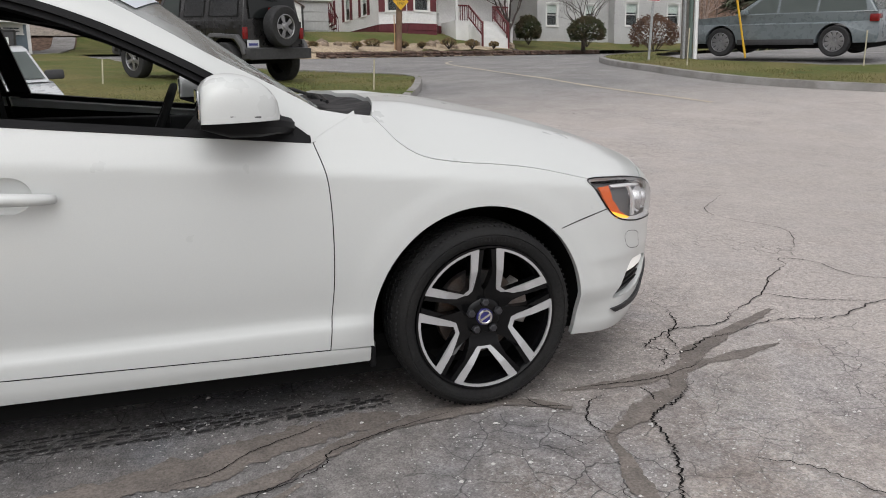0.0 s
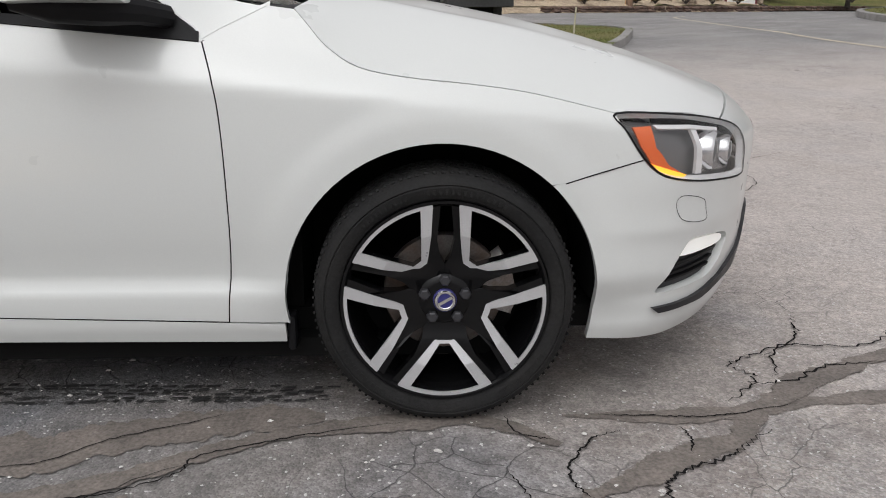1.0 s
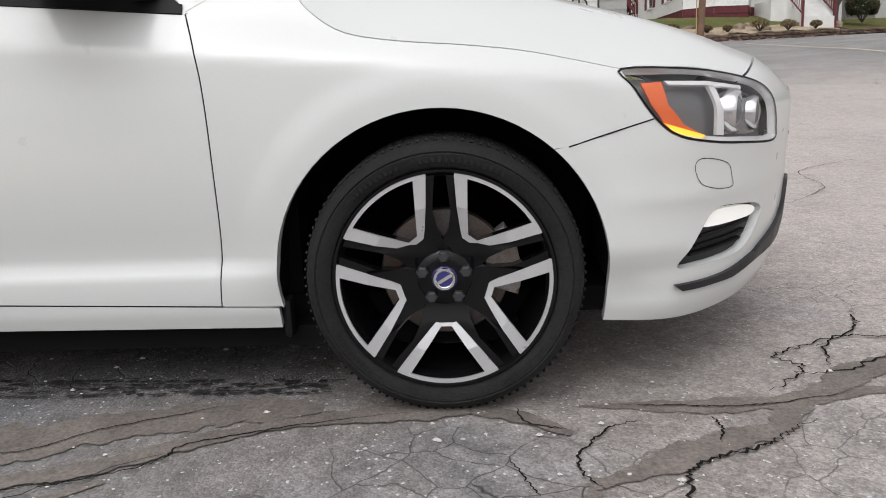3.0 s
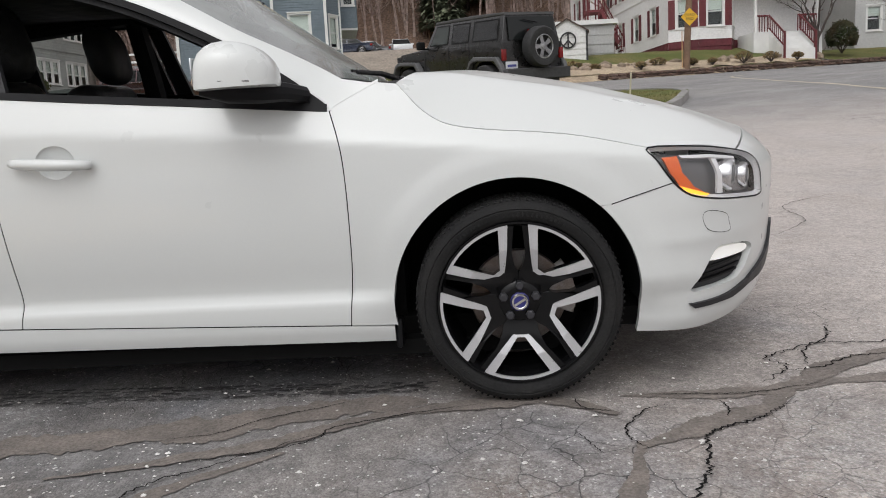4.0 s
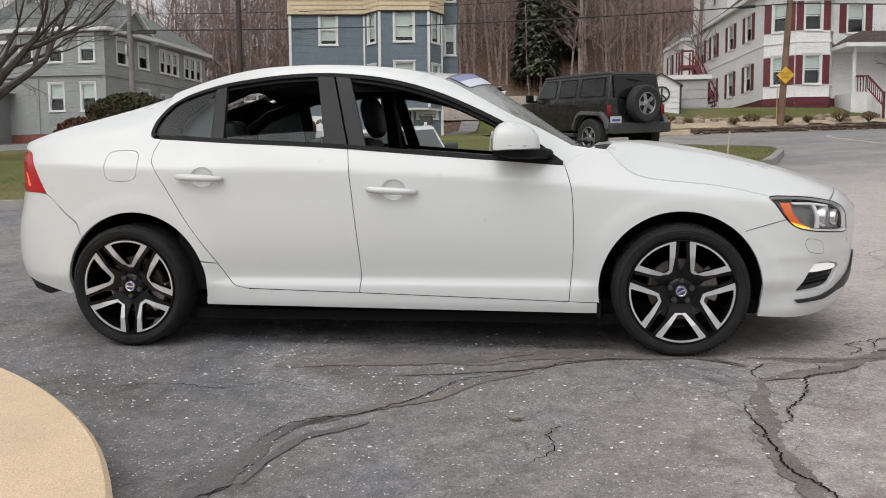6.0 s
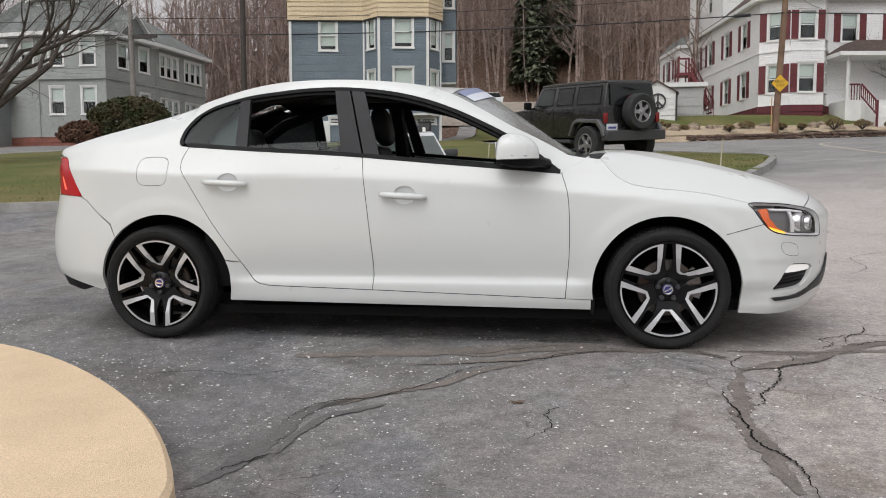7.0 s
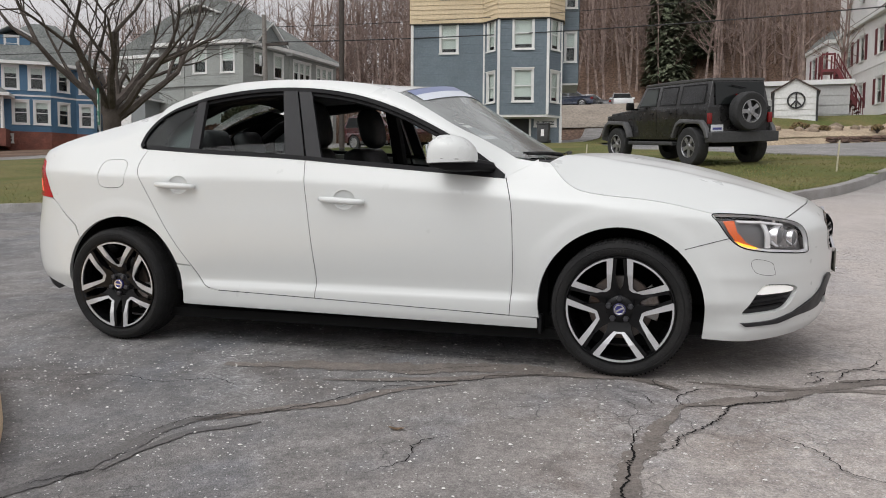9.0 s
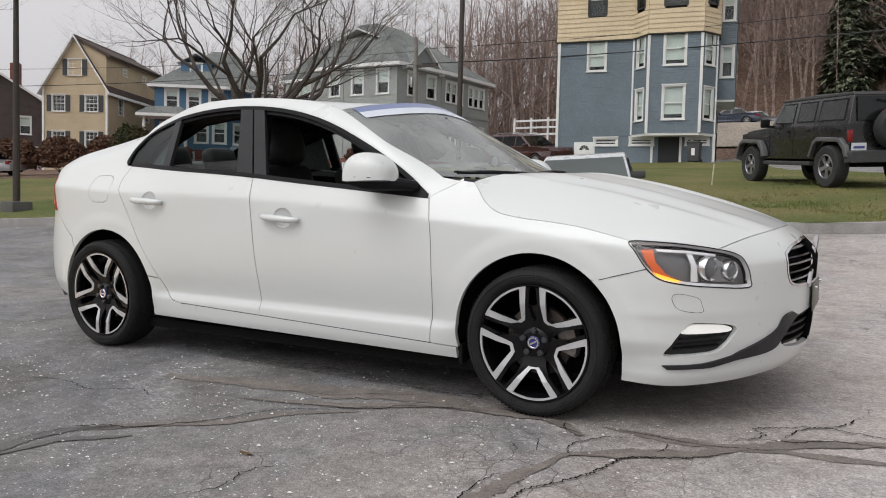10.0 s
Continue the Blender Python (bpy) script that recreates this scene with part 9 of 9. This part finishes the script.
lathe(b, [(0.34, 0.0), (0.42, 0.0), (0.42, 0.03), (0.34, 0.03)], 28, m_, closed=True)
box(b, -0.04, 0.04, -0.36, 0.36, 0, 0.03, m=m_)
for s in (-1, 1):
    box(b, -0.035, 0.035, -0.34, 0.0, 0, 0.029, m=m_ @ Matrix.Rotation(s * radians(42), 4, "Z"))
part("emblem", b, INK, sh, "dark ring with three spokes")
tr = thing("trailer_building", Matrix.Translation((2.6, 41.5, 0)), "long low pale building with a white flat roof", "building")
walls(tr, [(0, 0), (5.6, 0), (5.6, 4), (0, 4)], 4.2, 6.75, siding_paint("pale_grey_metal", (0.42, 0.42, 0.41)), {}, 0.5)
part("roof", boxed(-0.2, 5.8, -0.2, 4.2, 6.76, 7.0), WHITE_TRIM, tr)

# fence between the houses
fn = thing("fence", Matrix.Translation((-20.4, 44.5, height(-20, 44.5))), "white rail fence between the houses", "fence")
for k in range(6):
    part("post", boxed(1.2 * k - 0.06, 1.2 * k + 0.06, -0.06, 0.06, 0.6, 3.0), WHITE_TRIM, fn)
for k in range(5):
    for z in (1.9, 2.35, 2.8):
        part("rail", boxed(1.2 * k + 0.062, 1.2 * k + 1.138, -0.03, 0.03, z - 0.06, z + 0.06), WHITE_TRIM, fn)
bn = thing("wheelie_bin", Matrix.Translation((-6.9, 36.2, height(-6.9, 36.2) + 0.12)), "dark wheeled bin beside the blue house", "bin")
part("body", side_prism([(-0.26, 0.06), (0.26, 0.06), (0.30, 0.95), (-0.30, 0.95)], -0.3, 0.3, 0.03), DARK_PLASTIC, bn)
part("lid", boxed(-0.33, 0.33, -0.33, 0.33, 0.95, 1.02, 0.02), DARK_PLASTIC, bn)
mark = part("mark", boxed(-0.08, 0.08, -0.312, -0.302, 0.35, 0.7), SIGN_WHITE, bn, "white bar")
for s in (-1, 1):
    b = bmesh.new()
    lathe(b, [(0.0, -0.03), (0.1, -0.03), (0.1, 0.03), (0.0, 0.03)], 14, Matrix.Translation((s * 0.3, 0.28, 0.1)) @ pose(0, 0, 0, 0, 90, 0))
    part("wheel", b, TYRE, bn)

# ---- cracks, sealed bands and grit on the asphalt ----
CRACK = plain("open_crack", (0.012, 0.011, 0.011), 0.95, spec=0.1)
SEALED = surface("smooth_brown_filled_asphalt", (0.192, 0.166, 0.148), (0.134, 0.117, 0.105), rough=0.75, blotch=9, grain=110, grain_amount=0.32, bump=0.4, bump_scale=60)
DARK_SEAL = surface("dark_grey_filled_asphalt", (0.095, 0.091, 0.091), (0.125, 0.117, 0.112), rough=0.7, blotch=5, grain=110, grain_amount=0.32, bump=0.4, bump_scale=60)


def ribbon(points, width, lift, jag, seed, per=14, ends=0.2):
    """A ragged strip on the ground along a line."""
    rng = random.Random(seed)
    line = curve(points, per)
    b = bmesh.new()
    rows = []
    n = len(line)
    for i, (x, y) in enumerate(line):
        ax, ay = line[max(i - 1, 0)]
        bx, by = line[min(i + 1, n - 1)]
        d = Vector((-(by - ay), bx - ax))
        d = d.normalized() if d.length else Vector((0, 1))
        u = i / (n - 1)
        k = min(1, ends + 4 * u, ends + 4 * (1 - u))
        o = jag * rng.uniform(-1, 1)
        if width > 0.03:
            o *= 0.25
            w0, w1 = (width * k * 0.5 * (0.95 + 0.75 * noise.noise(Vector((x * 5, y * 5, e_ + seed))) + 0.45 * noise.noise(Vector((x * 26, y * 26, e_))) + rng.uniform(-0.08, 0.08)) for e_ in (0.5, 7.5))
        else:
            w0, w1 = (width * k * rng.uniform(0.55, 1.25) * 0.5 for _ in range(2))
        row = []
        for s in (o - w0, o + w1):
            px, py = x + d.x * s, y + d.y * s
            row.append(b.verts.new((px, py, height(px, py) + lift)))
        rows.append(row)
    for r, q in zip(rows, rows[1:]):
        b.faces.new((r[0], r[1], q[1], q[0]))
    bmesh.ops.recalc_face_normals(b, faces=b.faces)
    for f in b.faces:
        if f.normal.z < 0:
            f.normal_flip()
    return b


def crack(points, width=0.007, seed=1, jag=0.008):
    tagged(link("asphalt_crack", ribbon(points, width, 0.0062, jag, seed, 10), CRACK, flat=True), "jagged open crack in the asphalt", "crack", kind="structure")


def band(points, width, seed, material=None, lift=0.0035):
    tagged(link("filled_band", ribbon(points, width, lift, width * 0.10, seed, 36, 0.25), material or SEALED, flat=True), "smooth filled band along a crack", "road repair", kind="structure")


B1 = [(-1.74, -1.86), (-1.67, -1.70), (-1.63, -1.54), (-1.60, -1.37), (-1.60, -1.19), (-1.55, -1.07), (-1.43, -0.97), (-1.26, -0.82), (-1.08, -0.69), (-0.92, -0.48), (-0.68, -0.31)]
band(B1[:7], 0.085, 3, DARK_SEAL)
band(B1[5:], 0.060, 4)
band([(-1.55, -1.56), (-1.54, -1.37), (-1.49, -1.20), (-1.40, -1.11), (-1.28, -1.00)], 0.045, 5, DARK_SEAL, 0.0045)
band([(0.29, -0.32), (0.21, -0.66), (0.14, -0.99), (0.13, -1.27), (0.13, -1.47), (0.14, -1.70)], 0.085, 6)
band([(0.28, -0.36), (0.43, -0.26), (0.58, -0.20), (0.71, -0.13), (0.80, -0.01), (0.97, 0.13), (1.19, 0.27), (1.7, 0.5)], 0.09, 7, None, 0.0045)
band([(-1.3, -0.42), (-0.81, -0.28), (-0.56, -0.15), (-0.31, -0.06), (-0.01, -0.01), (0.16, -0.05), (0.27, -0.14)], 0.075, 8, None, 0.005)
band([(-1.9, -0.30), (-1.4, -0.20), (-0.9, -0.12), (-0.6, 0.0), (-0.3, 0.02)], 0.16, 9)
band([(0.3, 0.0), (0.62, -0.01), (0.93, 0.04), (1.4, 0.12)], 0.06, 10, None, 0.0028)
crack([(-1.70, -1.73), (-1.65, -1.67), (-1.56, -1.56)], 0.006, 1)
crack([(-1.63, -1.25), (-1.58, -1.07), (-1.48, -0.98), (-1.34, -0.92), (-1.13, -0.69), (-1.05, -0.54), (-0.98, -0.45), (-0.87, -0.38), (-0.60, -0.20)], 0.007, 2)
crack([(0.15, -0.63), (0.12, -0.79), (0.13, -0.97), (0.12, -1.03), (0.13, -1.12), (0.12, -1.27), (0.15, -1.35), (0.18, -1.40), (0.20, -1.47), (0.20, -1.57), (0.18, -1.75)], 0.009, 3)
crack([(0.17, -0.89), (0.23, -0.88), (0.27, -0.81), (0.28, -0.73), (0.33, -0.65), (0.39, -0.56), (0.43, -0.47), (0.46, -0.35), (0.48, -0.30), (0.55, -0.25), (0.65, -0.21), (0.71, -0.16), (0.80, -0.09)], 0.008, 4)
crack([(-0.95, -0.36), (-0.81, -0.32), (-0.70, -0.29), (-0.60, -0.23), (-0.58, -0.17), (-0.47, -0.12), (-0.31, -0.07), (-0.10, -0.02)], 0.005, 5, 0.004)
crack([(-1.05, -0.20), (-0.91, -0.17), (-0.80, -0.08), (-0.66, -0.02), (-0.54, 0.04)], 0.004, 6, 0.004)
crack([(0.30, -0.37), (0.27, -0.31), (0.27, -0.24), (0.31, -0.17), (0.36, -0.11), (0.43, -0.08)], 0.006, 7, 0.005)
crack([(0.15, 0.0), (0.18, -0.09), (0.26, -0.12)], 0.005, 8, 0.004)
crack([(0.57, -0.19), (0.59, -0.12), (0.58, -0.07)], 0.006, 9, 0.004)
crack([(0.13, -0.25), (0.16, -0.34), (0.18, -0.39)], 0.004, 10, 0.004)
crack([(0.39, 0.0), (0.51, -0.01), (0.62, -0.02), (0.74, -0.01), (0.93, 0.04)], 0.005, 11, 0.004)
for k, pts in enumerate(([(0.76, 0.05), (0.85, 0.15), (0.89, 0.21), (0.84, 0.27), (0.92, 0.33), (1.02, 0.36)], [(0.85, 0.15), (1.0, 0.18), (1.12, 0.26), (1.3, 0.28)], [(0.92, 0.33), (1.1, 0.42), (1.3, 0.40), (1.5, 0.52)], [(0.95, 0.20), (1.02, 0.36), (1.16, 0.50), (1.22, 0.66)],
                         [(1.45, 0.50), (1.85, 0.72), (2.1, 0.95), (2.38, 1.13)], [(2.38, 1.13), (2.46, 1.26), (2.59, 1.13), (2.58, 0.80), (2.9, 0.62)], [(1.3, 0.28), (1.6, 0.36), (1.9, 0.30), (2.3, 0.42), (2.6, 0.40)], [(1.85, 0.72), (2.0, 0.55), (2.3, 0.42)], [(-2.6, -0.75), (-2.3, -0.62), (-2.0, -0.66), (-1.8, -0.55), (-1.63, -0.62)], [(-0.7, -1.35), (-0.6, -1.2), (-0.62, -1.05), (-0.5, -0.92)], [(0.6, -0.62), (0.74, -0.74), (0.8, -0.9), (0.95, -0.98)], [(-3.6, 2.2), (-3.1, 2.5), (-2.7, 2.3)], [(-4.6, 0.9), (-4.2, 1.05), (-3.9, 0.95)], [(1.7, 2.4), (2.1, 2.9), (2.2, 3.5), (2.9, 4.0)], [(2.6, 1.3), (3.1, 1.9), (3.0, 2.6), (3.6, 3.2)])):
    crack(pts, 0.007 if k < 8 else 0.005, 20 + k, 0.010)


def grit():
    """Pale pebbles and chips strewn on the asphalt."""
    rng = random.Random(77)
    vs, fs = [], []
    for k in range(2900):
        if k < 1500:
            x, y = rng.gauss(-1.5, 1.3), -0.55 + rng.gauss(0, 0.55)
        else:
            x, y = rng.uniform(-5, 2.4), rng.uniform(-2.2, 0.6)
        if inside(x, y, PAD_EDGE) or noise.noise(Vector((x * 2.2, y * 3.0, 1.7))) < rng.uniform(-0.45, 0.35):
            continue
        s = 0.0018 + 0.0052 * rng.random() ** 3.2
        c = Vector((x, y, height(x, y) + s * 0.4 + 0.004))
        n = len(vs)
        a = rng.uniform(0, 6.28)
        for j in range(5):
            t = a + j * 1.2566
            r = s * rng.uniform(0.7, 1.4)
            vs.append((c.x + r * math.cos(t) * 1.3, c.y + r * math.sin(t), c.z - s * 0.5))
        for j in range(3):
            t = a + j * 2.094
            vs.append((c.x + s * 0.55 * math.cos(t), c.y + s * 0.5 * math.sin(t), c.z + s * 0.15))
        fs += [(n + 5, n + 6, n + 7), (n, n + 1, n + 5), (n + 1, n + 2, n + 6, n + 5), (n + 2, n + 3, n + 6), (n + 3, n + 4, n + 7, n + 6), (n + 4, n, n + 5, n + 7)]
    me = bpy.data.meshes.new("grit")
    me.from_pydata(vs, [], fs)
    me.materials.append(surface("pale_stone_chips", (0.72, 0.71, 0.69), (0.52, 0.50, 0.48), rough=0.8, blotch=1.5, grain=200))
    tagged(new("grit", me), "scattered pale pebbles and salt chips", "grit", kind="stuff")


grit()


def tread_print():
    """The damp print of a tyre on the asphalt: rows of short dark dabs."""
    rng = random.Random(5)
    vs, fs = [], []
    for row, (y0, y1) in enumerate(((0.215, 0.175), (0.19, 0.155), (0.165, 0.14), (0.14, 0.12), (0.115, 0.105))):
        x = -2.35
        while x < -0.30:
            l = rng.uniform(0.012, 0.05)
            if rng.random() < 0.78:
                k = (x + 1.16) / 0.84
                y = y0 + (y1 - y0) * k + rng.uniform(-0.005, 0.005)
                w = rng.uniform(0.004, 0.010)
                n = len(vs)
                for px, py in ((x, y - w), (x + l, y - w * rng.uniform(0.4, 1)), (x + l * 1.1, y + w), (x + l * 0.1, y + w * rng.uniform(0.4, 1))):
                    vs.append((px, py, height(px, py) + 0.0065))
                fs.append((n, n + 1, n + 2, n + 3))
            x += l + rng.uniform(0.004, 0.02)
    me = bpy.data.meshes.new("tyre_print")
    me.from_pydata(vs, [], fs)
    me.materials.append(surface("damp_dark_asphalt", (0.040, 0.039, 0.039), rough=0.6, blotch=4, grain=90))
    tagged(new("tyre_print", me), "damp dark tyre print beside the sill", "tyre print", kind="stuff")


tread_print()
leaf = bmesh.new()
vsl = [leaf.verts.new((-0.74 + 0.035 * math.cos(a), -0.93 + 0.012 * math.sin(a), height(-0.74, -0.93) + 0.008 + 0.004 * math.cos(2 * a))) for a in (2 * math.pi * k / 10 for k in range(10))]
leaf.faces.new(vsl)
bmesh.ops.solidify(leaf, geom=leaf.faces[:], thickness=0.0015)
tagged(link("dead_leaf", leaf, surface("tan_dead_leaf", (0.30, 0.20, 0.12), rough=0.8, blotch=20)), "small tan dead leaf on the asphalt", "leaf")
